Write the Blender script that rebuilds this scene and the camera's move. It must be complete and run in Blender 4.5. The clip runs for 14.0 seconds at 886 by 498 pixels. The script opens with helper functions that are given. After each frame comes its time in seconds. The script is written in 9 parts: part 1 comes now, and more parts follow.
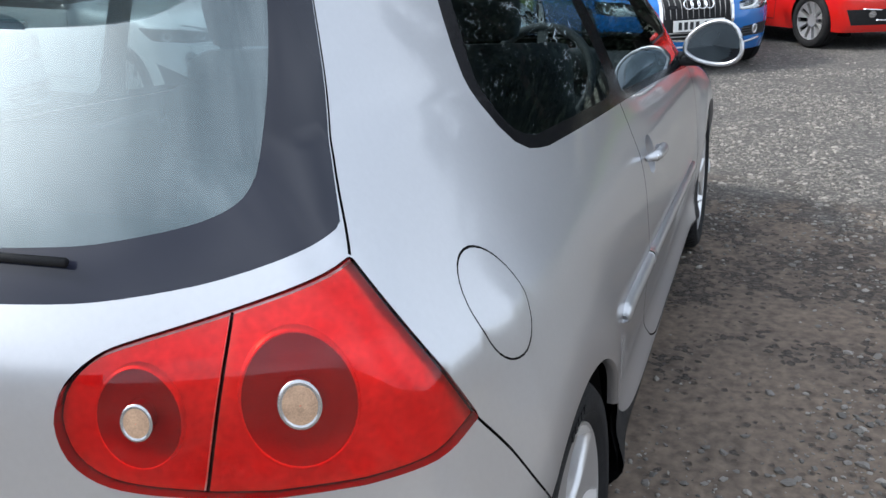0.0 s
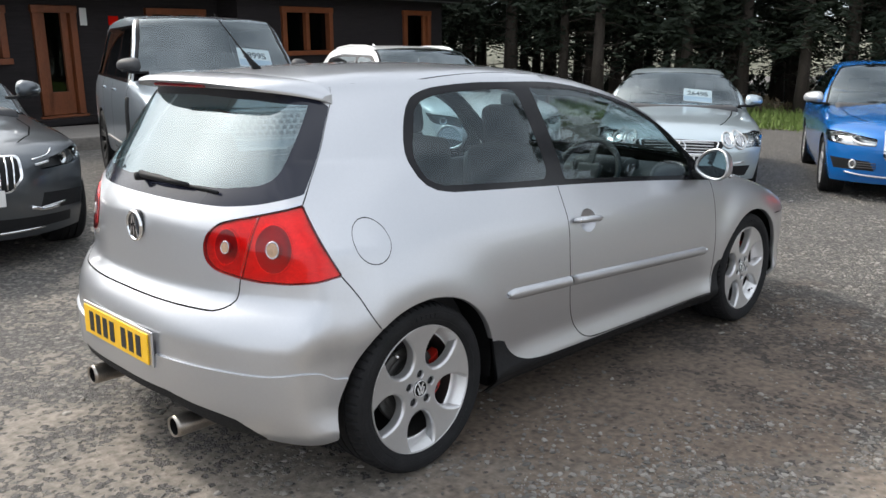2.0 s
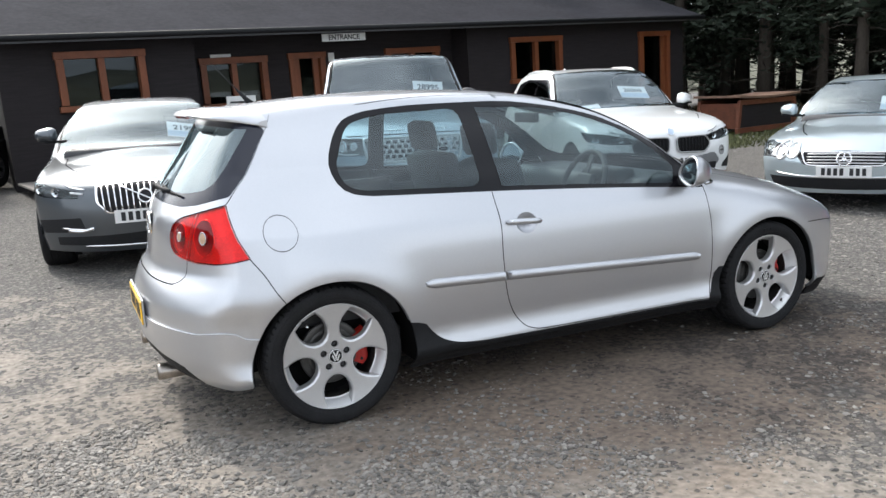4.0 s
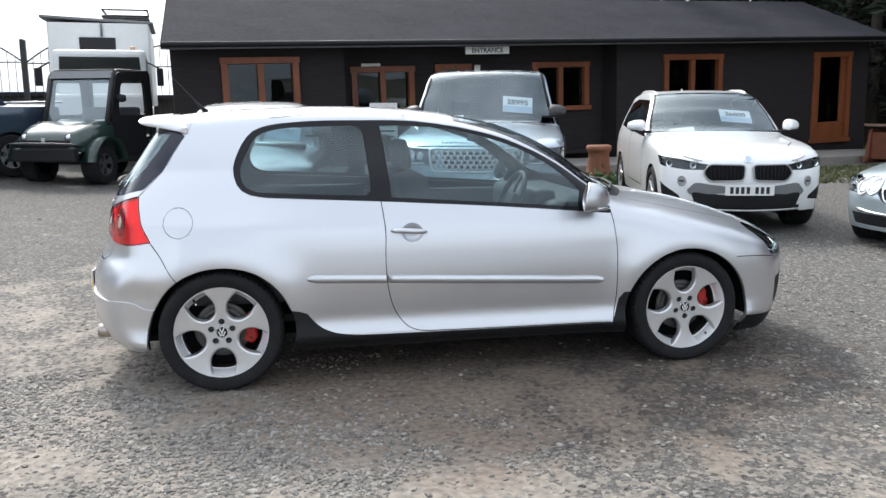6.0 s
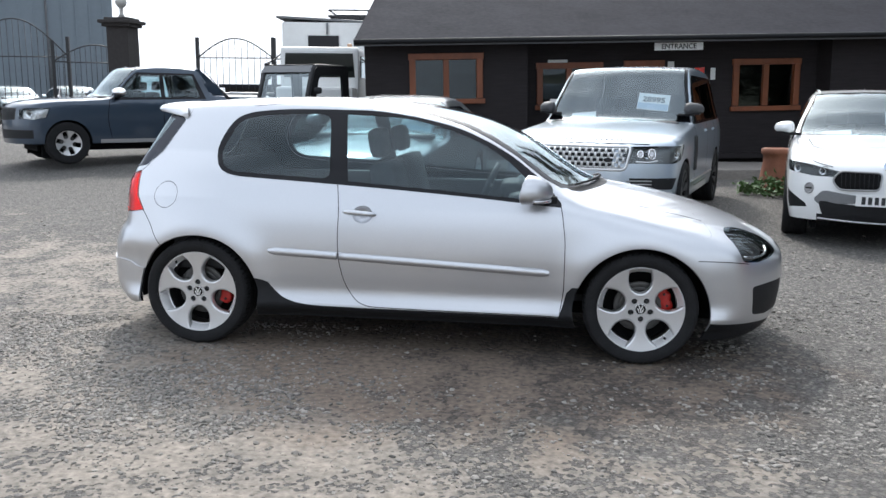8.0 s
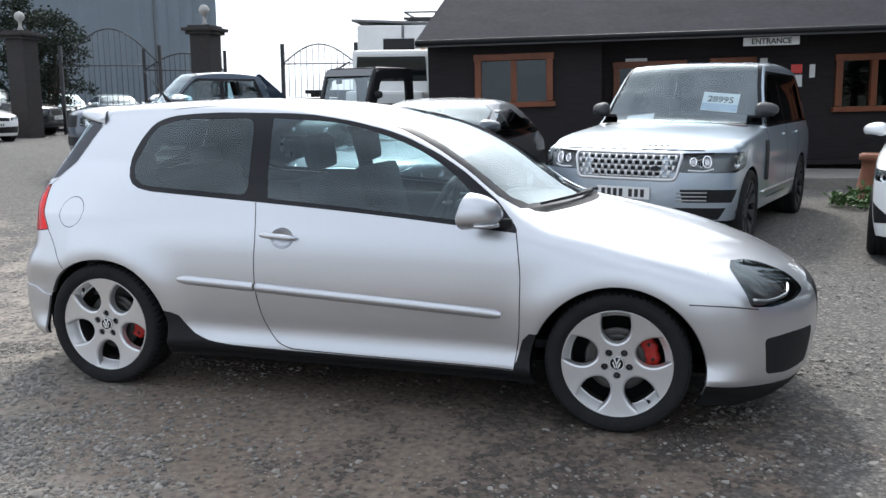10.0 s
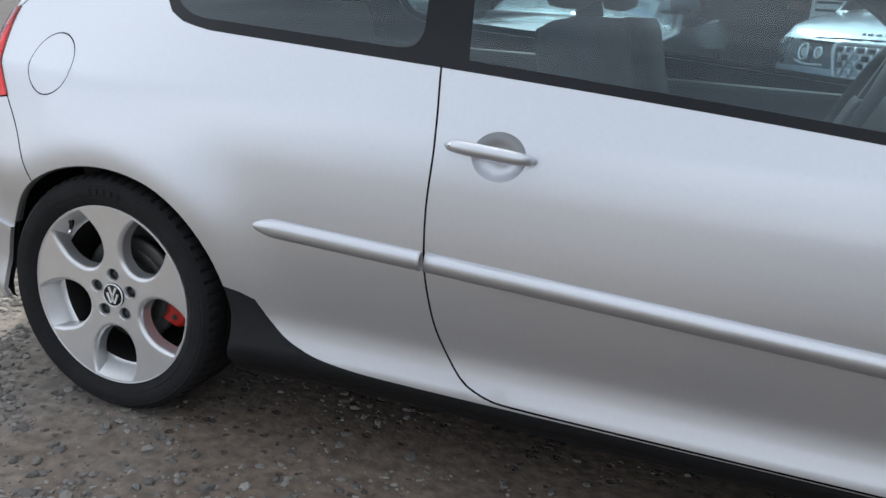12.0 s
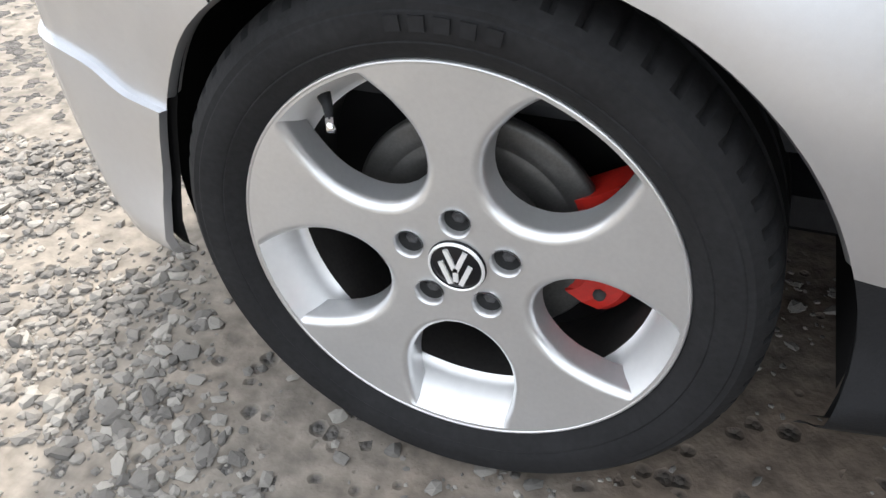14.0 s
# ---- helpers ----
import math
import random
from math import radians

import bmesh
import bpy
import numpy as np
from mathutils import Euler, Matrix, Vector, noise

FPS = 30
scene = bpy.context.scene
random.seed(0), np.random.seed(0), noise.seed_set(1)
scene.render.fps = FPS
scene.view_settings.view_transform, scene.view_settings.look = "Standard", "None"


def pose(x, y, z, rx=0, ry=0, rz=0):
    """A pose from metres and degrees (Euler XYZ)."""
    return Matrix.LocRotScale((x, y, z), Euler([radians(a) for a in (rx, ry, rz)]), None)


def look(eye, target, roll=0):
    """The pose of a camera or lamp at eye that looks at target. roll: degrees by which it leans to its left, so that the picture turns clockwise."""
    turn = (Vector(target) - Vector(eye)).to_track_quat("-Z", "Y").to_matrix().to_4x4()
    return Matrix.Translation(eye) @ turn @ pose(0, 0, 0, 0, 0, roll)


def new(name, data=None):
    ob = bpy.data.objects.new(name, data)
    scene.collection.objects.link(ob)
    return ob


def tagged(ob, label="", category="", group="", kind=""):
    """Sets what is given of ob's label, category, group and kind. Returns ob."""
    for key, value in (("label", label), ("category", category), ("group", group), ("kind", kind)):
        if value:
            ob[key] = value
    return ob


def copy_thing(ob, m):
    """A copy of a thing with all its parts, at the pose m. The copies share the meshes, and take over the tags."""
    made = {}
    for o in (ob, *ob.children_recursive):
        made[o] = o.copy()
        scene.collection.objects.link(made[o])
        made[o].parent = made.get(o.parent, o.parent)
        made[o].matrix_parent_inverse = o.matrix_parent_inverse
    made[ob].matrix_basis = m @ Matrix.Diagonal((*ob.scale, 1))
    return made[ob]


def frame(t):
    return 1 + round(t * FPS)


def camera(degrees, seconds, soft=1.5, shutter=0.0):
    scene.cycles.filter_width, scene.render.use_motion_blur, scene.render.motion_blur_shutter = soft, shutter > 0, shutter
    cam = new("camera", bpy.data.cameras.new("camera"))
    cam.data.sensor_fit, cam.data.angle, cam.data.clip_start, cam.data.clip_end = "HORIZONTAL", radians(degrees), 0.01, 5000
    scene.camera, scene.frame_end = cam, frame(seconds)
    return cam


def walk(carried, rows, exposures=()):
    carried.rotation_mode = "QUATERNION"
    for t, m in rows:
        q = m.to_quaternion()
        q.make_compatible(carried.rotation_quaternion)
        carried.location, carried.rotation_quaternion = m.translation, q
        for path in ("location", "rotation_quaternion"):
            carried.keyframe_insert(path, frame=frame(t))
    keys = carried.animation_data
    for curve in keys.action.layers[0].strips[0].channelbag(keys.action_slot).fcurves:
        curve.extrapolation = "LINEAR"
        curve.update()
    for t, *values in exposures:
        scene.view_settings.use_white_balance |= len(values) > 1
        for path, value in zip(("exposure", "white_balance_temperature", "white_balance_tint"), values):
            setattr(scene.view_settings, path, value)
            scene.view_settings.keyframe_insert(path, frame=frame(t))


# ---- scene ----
cam = camera(56.2, 14.0)
PATH = [
    (0, (-1.173, -1.124, 1.342), (0.567, -0.408, 0.665), -3.7),
    (0.5, (-1.592, -1.5, 1.455), (0.094, -0.562, 0.928), 0.3),
    (1, (-1.884, -2.01, 1.474), (-0.344, -0.828, 0.99), -0.7),
    (1.5, (-1.998, -2.431, 1.499), (-0.516, -1.167, 1.044), -0.4),
    (2, (-1.949, -2.865, 1.491), (-0.562, -1.497, 1.039), 0.5),
    (2.5, (-1.872, -3.265, 1.476), (-0.589, -1.79, 1.056), 0.1),
    (3, (-1.601, -3.592, 1.459), (-0.435, -2.014, 1.073), -0.0),
    (3.2, (-1.491, -3.731, 1.46), (-0.395, -2.106, 1.063), -1.5),
    (5.3, (-0.129, -4.865, 1.481), (0.368, -2.958, 1.136), 0.1),
    (5.5, (0.031, -4.935, 1.501), (0.489, -3.021, 1.149), -0.6),
    (6, (0.364, -5.133, 1.478), (0.726, -3.196, 1.132), -0.4),
    (6.5, (0.742, -5.26, 1.48), (1.04, -3.305, 1.185), -0.6),
    (7, (1.145, -5.379, 1.47), (1.245, -3.413, 1.117), -1.2),
    (7.2, (1.303, -5.442, 1.446), (1.315, -3.473, 1.099), -1.1),
    (9.3, (2.858, -5.054, 1.469), (2.341, -3.156, 1.106), -0.3),
    (9.5, (2.848, -4.875, 1.455), (2.337, -2.97, 1.123), -2.0),
    (10, (2.747, -4.389, 1.433), (2.237, -2.486, 1.089), -0.0),
    (10.5, (2.594, -3.788, 1.412), (2.033, -1.923, 0.958), -0.0),
    (11, (2.269, -3.322, 1.247), (2.011, -1.404, 0.742), 2.7),
    (11.5, (1.906, -2.824, 1.197), (1.524, -0.956, 0.592), 1.7),
    (12, (1.472, -2.434, 1.109), (0.824, -0.633, 0.529), 3.8),
    (12.5, (1.053, -2.196, 1.098), (0.192, -0.561, 0.332), -0.45),
    (13, (0.681, -1.951, 1.028), (-0.123, -0.363, 0.116), -2.4),
    (13.5, (0.397, -1.67, 0.968), (-0.36, -0.169, -0.115), -3.7),
    (14, (0.237, -1.455, 0.877), (-0.347, -0.01, -0.376), -3.0),
]
walk(cam, [(t, look(eye, target, roll)) for t, eye, target, roll in PATH], ((0, 0.2, 6200, 10), (0.5, -0.05, 6000, 10), (1.0, -0.28, 6200, 10), (1.5, -0.1, 6550, 10), (2.5, 0.22, 6650, 10), (3.0, 0.3, 6600, 10), (6.0, 0.34, 6350, 10), (7.2, 0.19, 6250, 10), (9.5, 0.2, 6250, 10), (10.0, 0.1, 6250, 10), (10.5, 0.02, 6250, 10), (11.0, -0.02, 6350, 10), (11.5, 0.12, 6350, 10), (12.5, 0.02, 6450, 10), (13.0, 0.25, 6550, 10), (13.5, 0.44, 6650, 10), (14, 0.97, 6700, 10)))

# ------------------------------------------------------------- light
world = bpy.data.worlds.new("sky")
scene.world = world
world.use_nodes = True
wn, wl = world.node_tree.nodes, world.node_tree.links
wn.clear()
SUN_FROM = Vector((-0.20, 0.70, 0.685)).normalized()
sky = wn.new("ShaderNodeTexSky")
sky.sky_type, sky.sun_disc = "NISHITA", False
sky.sun_elevation, sky.sun_rotation = math.asin(SUN_FROM.z), math.atan2(SUN_FROM.x, SUN_FROM.y)
sky.air_density, sky.dust_density, sky.ozone_density = 1.0, 4.0, 1.0
# thin bright cloud over the whole sky
wco = wn.new("ShaderNodeTexCoord")
wmap = wn.new("ShaderNodeMapping")
wmap.inputs["Scale"].default_value = (1.0, 1.0, 2.2)
wno = wn.new("ShaderNodeTexNoise")
wno.inputs["Scale"].default_value, wno.inputs["Detail"].default_value, wno.inputs["Roughness"].default_value = 2.1, 6, 0.55
wra = wn.new("ShaderNodeValToRGB")
wra.color_ramp.elements[0].position, wra.color_ramp.elements[1].position = 0.36, 0.62
wra.color_ramp.elements[0].color, wra.color_ramp.elements[1].color = (6.4, 7.2, 8.2, 1), (14.0, 15.0, 16.4, 1)
wmix = wn.new("ShaderNodeMix")
wmix.data_type = "RGBA"
wmix.inputs["Factor"].default_value = 0.82
wbg, wout = wn.new("ShaderNodeBackground"), wn.new("ShaderNodeOutputWorld")
wbg.inputs["Strength"].default_value = 0.108
wl.new(wco.outputs["Generated"], wmap.inputs["Vector"])
wl.new(wmap.outputs["Vector"], wno.inputs["Vector"])
wl.new(wno.outputs["Fac"], wra.inputs["Fac"])
wl.new(sky.outputs["Color"], wmix.inputs["A"])
wl.new(wra.outputs["Color"], wmix.inputs["B"])
# the bright aureole round the sun behind thin cloud
wdot, wpow, wadd = wn.new("ShaderNodeVectorMath"), wn.new("ShaderNodeMath"), wn.new("ShaderNodeMix")
wdot.operation, wpow.operation = "DOT_PRODUCT", "POWER"
wdot.inputs[1].default_value, wpow.inputs[1].default_value = SUN_FROM, 12.0
wadd.data_type, wadd.blend_type = "RGBA", "ADD"
wadd.inputs["B"].default_value = (46.0, 45.0, 43.0, 1)
wl.new(wco.outputs["Generated"], wdot.inputs[0])
wl.new(wdot.outputs["Value"], wpow.inputs[0])
wl.new(wpow.outputs[0], wadd.inputs["Factor"])
wl.new(wmix.outputs["Result"], wadd.inputs["A"])
wl.new(wadd.outputs["Result"], wbg.inputs["Color"])
wl.new(wbg.outputs["Background"], wout.inputs["Surface"])
sun = new("sun", bpy.data.lights.new("sun", "SUN"))
sun.data.energy, sun.data.angle, sun.data.color = 2.5, radians(6.0), (1.0, 0.95, 0.87)
sun.matrix_world = look((0, 0, 30), Vector((0, 0, 30)) - SUN_FROM)


# ------------------------------------------------------------- materials
def mat(name, color=(0.5, 0.5, 0.5), rough=0.5, metal=0.0, coat=0.0, var=0.0, scale=8.0, bump=0.0, bump_scale=60.0, spec=0.5, emit=0.0, stretch=None, rough_var=0.0):
    m = bpy.data.materials.new(name)
    m.use_nodes = True
    n, l = m.node_tree.nodes, m.node_tree.links
    b = n["Principled BSDF"]
    b.inputs["Base Color"].default_value = (*color, 1)
    b.inputs["Roughness"].default_value, b.inputs["Metallic"].default_value = rough, metal
    b.inputs["Coat Weight"].default_value, b.inputs["Coat Roughness"].default_value = coat, 0.04
    b.inputs["Specular IOR Level"].default_value = spec
    co = n.new("ShaderNodeTexCoord")
    src = co.outputs["Object"]
    if stretch:
        mp = n.new("ShaderNodeMapping")
        mp.inputs["Scale"].default_value = stretch
        l.new(src, mp.inputs["Vector"])
        src = mp.outputs["Vector"]
    if var or rough_var:
        big, fine = n.new("ShaderNodeTexNoise"), n.new("ShaderNodeTexNoise")
        big.inputs["Scale"].default_value, big.inputs["Detail"].default_value = scale, 4
        fine.inputs["Scale"].default_value, fine.inputs["Detail"].default_value = scale * 9, 3
        l.new(src, big.inputs["Vector"]), l.new(src, fine.inputs["Vector"])
        add = n.new("ShaderNodeMath")
        add.operation = "ADD"
        l.new(big.outputs["Fac"], add.inputs[0]), l.new(fine.outputs["Fac"], add.inputs[1])
        if var:
            rng = n.new("ShaderNodeMapRange")
            rng.inputs["From Min"].default_value, rng.inputs["From Max"].default_value = 0.6, 1.4
            rng.inputs["To Min"].default_value, rng.inputs["To Max"].default_value = 1 - var, 1 + var
            mul = n.new("ShaderNodeVectorMath")
            mul.operation = "SCALE"
            mul.inputs[0].default_value = color
            l.new(add.outputs[0], rng.inputs["Value"])
            l.new(rng.outputs["Result"], mul.inputs["Scale"])
            l.new(mul.outputs["Vector"], b.inputs["Base Color"])
        if rough_var:
            rr = n.new("ShaderNodeMapRange")
            rr.inputs["From Min"].default_value, rr.inputs["From Max"].default_value = 0.6, 1.4
            rr.inputs["To Min"].default_value, rr.inputs["To Max"].default_value = max(0.02, rough - rough_var), rough + rough_var
            l.new(add.outputs[0], rr.inputs["Value"])
            l.new(rr.outputs["Result"], b.inputs["Roughness"])
    if bump:
        nz, bp = n.new("ShaderNodeTexNoise"), n.new("ShaderNodeBump")
        nz.inputs["Scale"].default_value, nz.inputs["Detail"].default_value = bump_scale, 5
        bp.inputs["Strength"].default_value, bp.inputs["Distance"].default_value = bump, 0.01
        l.new(src, nz.inputs["Vector"])
        l.new(nz.outputs["Fac"], bp.inputs["Height"])
        l.new(bp.outputs["Normal"], b.inputs["Normal"])
    if emit:
        b.inputs["Emission Color"].default_value, b.inputs["Emission Strength"].default_value = (*color, 1), emit
    return m


def glass_mat(name, tint=(0.75, 0.8, 0.8), haze=0.0, rough=0.0, ior=1.5):
    """A thin pane: it lets tinted light straight through and mirrors at a slant; haze adds a bluish film that paints in
    sky sheen.
    """
    m = bpy.data.materials.new(name)
    m.use_nodes = True
    n, l = m.node_tree.nodes, m.node_tree.links
    n.clear()
    tr, gl, lw, mx, out = (n.new(k) for k in ("ShaderNodeBsdfTransparent", "ShaderNodeBsdfGlossy", "ShaderNodeLayerWeight", "ShaderNodeMixShader", "ShaderNodeOutputMaterial"))
    tr.inputs["Color"].default_value = (*tint, 1)
    gl.inputs["Color"].default_value = (0.86, 0.96, 1.0, 1)
    gl.inputs["Roughness"].default_value, lw.inputs["Blend"].default_value = rough, 0.5
    pw, fr = n.new("ShaderNodeMath"), n.new("ShaderNodeMapRange")
    pw.operation = "POWER"
    pw.inputs[1].default_value = 4.5
    fr.inputs["To Min"].default_value, fr.inputs["To Max"].default_value = ((ior - 1) / (ior + 1)) ** 2, 1.0
    l.new(lw.outputs["Facing"], pw.inputs[0]), l.new(pw.outputs[0], fr.inputs["Value"])
    l.new(fr.outputs["Result"], mx.inputs["Fac"])
    body = tr.outputs["BSDF"]
    if haze:
        df, hz, nz = n.new("ShaderNodeBsdfDiffuse"), n.new("ShaderNodeMixShader"), n.new("ShaderNodeTexNoise")
        df.inputs["Color"].default_value = (0.34, 0.52, 0.58, 1)
        nz.inputs["Scale"].default_value = 5
        rg = n.new("ShaderNodeMapRange")
        rg.inputs["To Min"].default_value, rg.inputs["To Max"].default_value = haze * 0.6, haze * 1.4
        l.new(nz.outputs["Fac"], rg.inputs["Value"]), l.new(rg.outputs["Result"], hz.inputs["Fac"])
        l.new(body, hz.inputs[1]), l.new(df.outputs["BSDF"], hz.inputs[2])
        body = hz.outputs["Shader"]
    l.new(body, mx.inputs[1]), l.new(gl.outputs["BSDF"], mx.inputs[2])
    l.new(mx.outputs["Shader"], out.inputs["Surface"])
    return m


def paint(name, color, metal=0.7, rough=0.3, flake=0.05):
    return mat(name, color, rough, metal, coat=0.9, var=flake, scale=120, rough_var=0.02)


M = dict(
    silver=paint("silver_paint", (0.60, 0.61, 0.635), 0.86, 0.36, 0.03),
    # near-black: serves black parts, and puts deep shade into gaps and cavities
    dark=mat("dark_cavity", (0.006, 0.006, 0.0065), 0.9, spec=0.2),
    black_plastic=mat("black_plastic", (0.012, 0.0125, 0.014), 0.6, spec=0.25, var=0.25, scale=30, bump=0.15, bump_scale=400),
    gloss_black=mat("gloss_black", (0.008, 0.008, 0.010), 0.14, spec=0.28),
    printed_band=mat("printed_band", (0.016, 0.018, 0.030), 0.12, spec=0.5),
    rubber=mat("tyre_rubber", (0.015, 0.015, 0.016), 0.8, spec=0.22, var=0.35, scale=14, bump=0.1, bump_scale=150),
    alloy=mat("alloy_silver", (0.66, 0.66, 0.665), 0.33, 0.75, var=0.05, scale=20, coat=0.4, rough_var=0.04),
    alloy_bright=mat("bright_barrel", (0.90, 0.90, 0.90), 0.32, 0.45, var=0.04, scale=10),
    chrome=mat("chrome", (0.85, 0.85, 0.86), 0.06, 1.0),
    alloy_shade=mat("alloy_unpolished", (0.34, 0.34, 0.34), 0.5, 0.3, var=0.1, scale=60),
    sooty=mat("blackish_metal", (0.03, 0.028, 0.027), 0.6, 0.3, var=0.4, scale=25),
    steel_dark=mat("dull_steel", (0.025, 0.025, 0.025), 0.7, 0.0, var=0.3, scale=30),
    steel=mat("brake_steel", (0.075, 0.073, 0.070), 0.42, 0.5, var=0.3, scale=40),
    brake_red=mat("caliper_red", (0.40, 0.016, 0.010), 0.45, var=0.2, scale=30),
    exhaust=mat("exhaust_steel", (0.42, 0.38, 0.34), 0.28, 0.95, var=0.3, scale=25),
    cabin=mat("cabin_cloth", (0.035, 0.035, 0.038), 0.9, var=0.3, scale=60),
    cabin_hard=mat("cabin_plastic", (0.05, 0.05, 0.053), 0.6, var=0.2, scale=40),
    plate_yellow=mat("plate_yellow", (0.9, 0.52, 0.02), 0.35, var=0.04, scale=12),
    plate_white=mat("plate_white", (0.75, 0.75, 0.74), 0.35, var=0.04, scale=12),
    ink=mat("black_ink", (0.016, 0.017, 0.02), 0.5),
    paper=mat("paper_white", (0.78, 0.8, 0.82), 0.6, var=0.04, scale=20),
    paper_blue=mat("paper_blue", (0.45, 0.55, 0.68), 0.6),
    lamp_red=mat("lamp_red", (0.66, 0.010, 0.005), 0.14, coat=0.35, var=0.18, scale=9, spec=0.3),
    lamp_lens=glass_mat("lamp_red_lens", (1.0, 0.050, 0.028), ior=1.5),
    lamp_silvering=mat("lamp_silvering", (0.80, 0.80, 0.80), 0.30, 0.75, var=0.2, scale=12, bump=0.35, bump_scale=22),
    lamp_dish=mat("lamp_dish", (0.30, 0.33, 0.36), 0.22, 0.55, var=0.12, scale=30),
    lamp_edge=mat("lamp_edge_red", (0.18, 0.006, 0.006), 0.15, coat=1.0),
    lamp_clear=glass_mat("lamp_clear", (0.9, 0.92, 0.92)),
    lamp_bowl=mat("lamp_bowl", (0.55, 0.55, 0.56), 0.2, 0.9),
    amber=mat("amber_bulb", (0.50, 0.33, 0.22), 0.3, var=0.35, scale=60),
    glass_side=glass_mat("side_glass", (0.50, 0.62, 0.65), ior=1.78),
    # the haze puts the reflected sky's pale sheen into the pane
    glass_rear=glass_mat("rear_glass", (0.40, 0.45, 0.45), haze=0.10, ior=2.3),
    glass_screen=glass_mat("screen_glass", (0.72, 0.79, 0.80), ior=2.35),
    glass_dark=glass_mat("privacy_glass", (0.08, 0.09, 0.09)),
    mirror=mat("mirror_face", (0.30, 0.32, 0.34), 0.02, 1.0),
)


M["trim_grey"] = mat("grey_bumper_plastic", (0.16, 0.165, 0.17), 0.5, var=0.1, scale=30)


# ------------------------------------------------------------- mesh helpers
def mesh_object(name, verts, faces, material, parent=None, label="", smooth=False, normals=None):
    me = bpy.data.meshes.new(name)
    me.from_pydata([tuple(map(float, v)) for v in verts], [], [tuple(map(int, f)) for f in faces])
    me.materials.append(material)
    if smooth:
        me.polygons.foreach_set("use_smooth", [True] * len(me.polygons))
    if normals is not None and len(normals) == len(me.vertices):
        me.normals_split_custom_set_from_vertices([tuple(map(float, v)) for v in normals])
    me.update()
    ob = new(name, me)
    if parent:
        ob.parent = parent
    if label:
        ob["label"] = label
    return ob


def part(name, bm, material, parent=None, label="", smooth=False):
    me = bpy.data.meshes.new(name)
    bm.normal_update()
    bm.to_mesh(me)
    bm.free()
    me.materials.append(material)
    if smooth:
        me.polygons.foreach_set("use_smooth", [True] * len(me.polygons))
    ob = new(name, me)
    if parent:
        ob.parent = parent
    if label:
        ob["label"] = label
    return ob


def empty(name, m, label="", category="", group="", kind=""):
    ob = new(name)
    ob.empty_display_size = 0.1
    ob.matrix_world = m
    return tagged(ob, label, category, group, kind)


def add_box(bm, centre, size, m=None, bevel=0.0):
    r = bmesh.ops.create_cube(bm, size=1.0)
    bmesh.ops.scale(bm, vec=size, verts=r["verts"])
    if bevel:
        edges = list({e for v in r["verts"] for e in v.link_edges})
        out = bmesh.ops.bevel(bm, geom=edges, offset=bevel, segments=2, affect="EDGES", profile=0.6)
        vs = list({v for f in out["faces"] for v in f.verts} | {v for v in r["verts"] if v.is_valid})
    else:
        vs = r["verts"]
    bmesh.ops.translate(bm, vec=centre, verts=vs)
    if m is not None:
        bmesh.ops.transform(bm, matrix=m, verts=vs)
    return vs


def box(name, centre, size, material, parent=None, label="", m=None, bevel=0.0, smooth=False):
    bm = bmesh.new()
    add_box(bm, centre, size, m, bevel)
    return part(name, bm, material, parent, label, smooth)


def lathe(profile, segments=48, axis="y", start=0.0, sweep=2 * math.pi):
    """Vertices and faces of a profile of (along the axis, radius) turned round it."""
    full = abs(sweep - 2 * math.pi) < 1e-6
    n = segments if full else segments + 1
    v, f = [], []
    for i in range(n):
        a = start + sweep * i / segments
        c, s = math.cos(a), math.sin(a)
        for h, r in profile:
            v.append({"y": (r * c, h, r * s), "z": (r * c, r * s, h), "x": (h, r * c, r * s)}[axis])
    k = len(profile)
    for i in range(segments):
        j = (i + 1) % n
        for q in range(k - 1):
            f.append((i * k + q, j * k + q, j * k + q + 1, i * k + q + 1))
    return v, f


def turned(name, profile, material, parent=None, label="", segments=48, axis="y", at=(0, 0, 0), smooth=True, **kw):
    v, f = lathe(profile, segments, axis, **kw)
    v = [(a + at[0], b + at[1], c + at[2]) for a, b, c in v]
    return mesh_object(name, v, f, material, parent, label, smooth)


def tube_data(points, radius, sides=8, closed=False):
    """A round bar along points; radius: a number or one for each point."""
    pts = [Vector(p) for p in points]
    n = len(pts)
    rad = radius if isinstance(radius, (list, tuple)) else [radius] * n
    v, f = [], []
    up = Vector((0.31, 0.17, 0.93)).normalized()
    for i, p in enumerate(pts):
        d = (pts[(i + 1) % n] - pts[i - 1]) if closed or 0 < i < n - 1 else (pts[1] - pts[0] if i == 0 else pts[-1] - pts[-2])
        d.normalize()
        a = d.cross(up)
        if a.length < 1e-4:
            a = d.cross(Vector((1, 0, 0)))
        a.normalize()
        b = d.cross(a)
        for k in range(sides):
            t = 2 * math.pi * k / sides
            v.append(p + (a * math.cos(t) + b * math.sin(t)) * rad[i])
    for i in range(n if closed else n - 1):
        j = (i + 1) % n
        for k in range(sides):
            f.append((i * sides + k, i * sides + (k + 1) % sides, j * sides + (k + 1) % sides, j * sides + k))
    if not closed:
        f.append(tuple(range(sides))[::-1])
        f.append(tuple((n - 1) * sides + k for k in range(sides)))
    return v, f


def tube(name, points, radius, material, parent=None, label="", sides=8, closed=False):
    v, f = tube_data(points, radius, sides, closed)
    return mesh_object(name, v, f, material, parent, label, True)


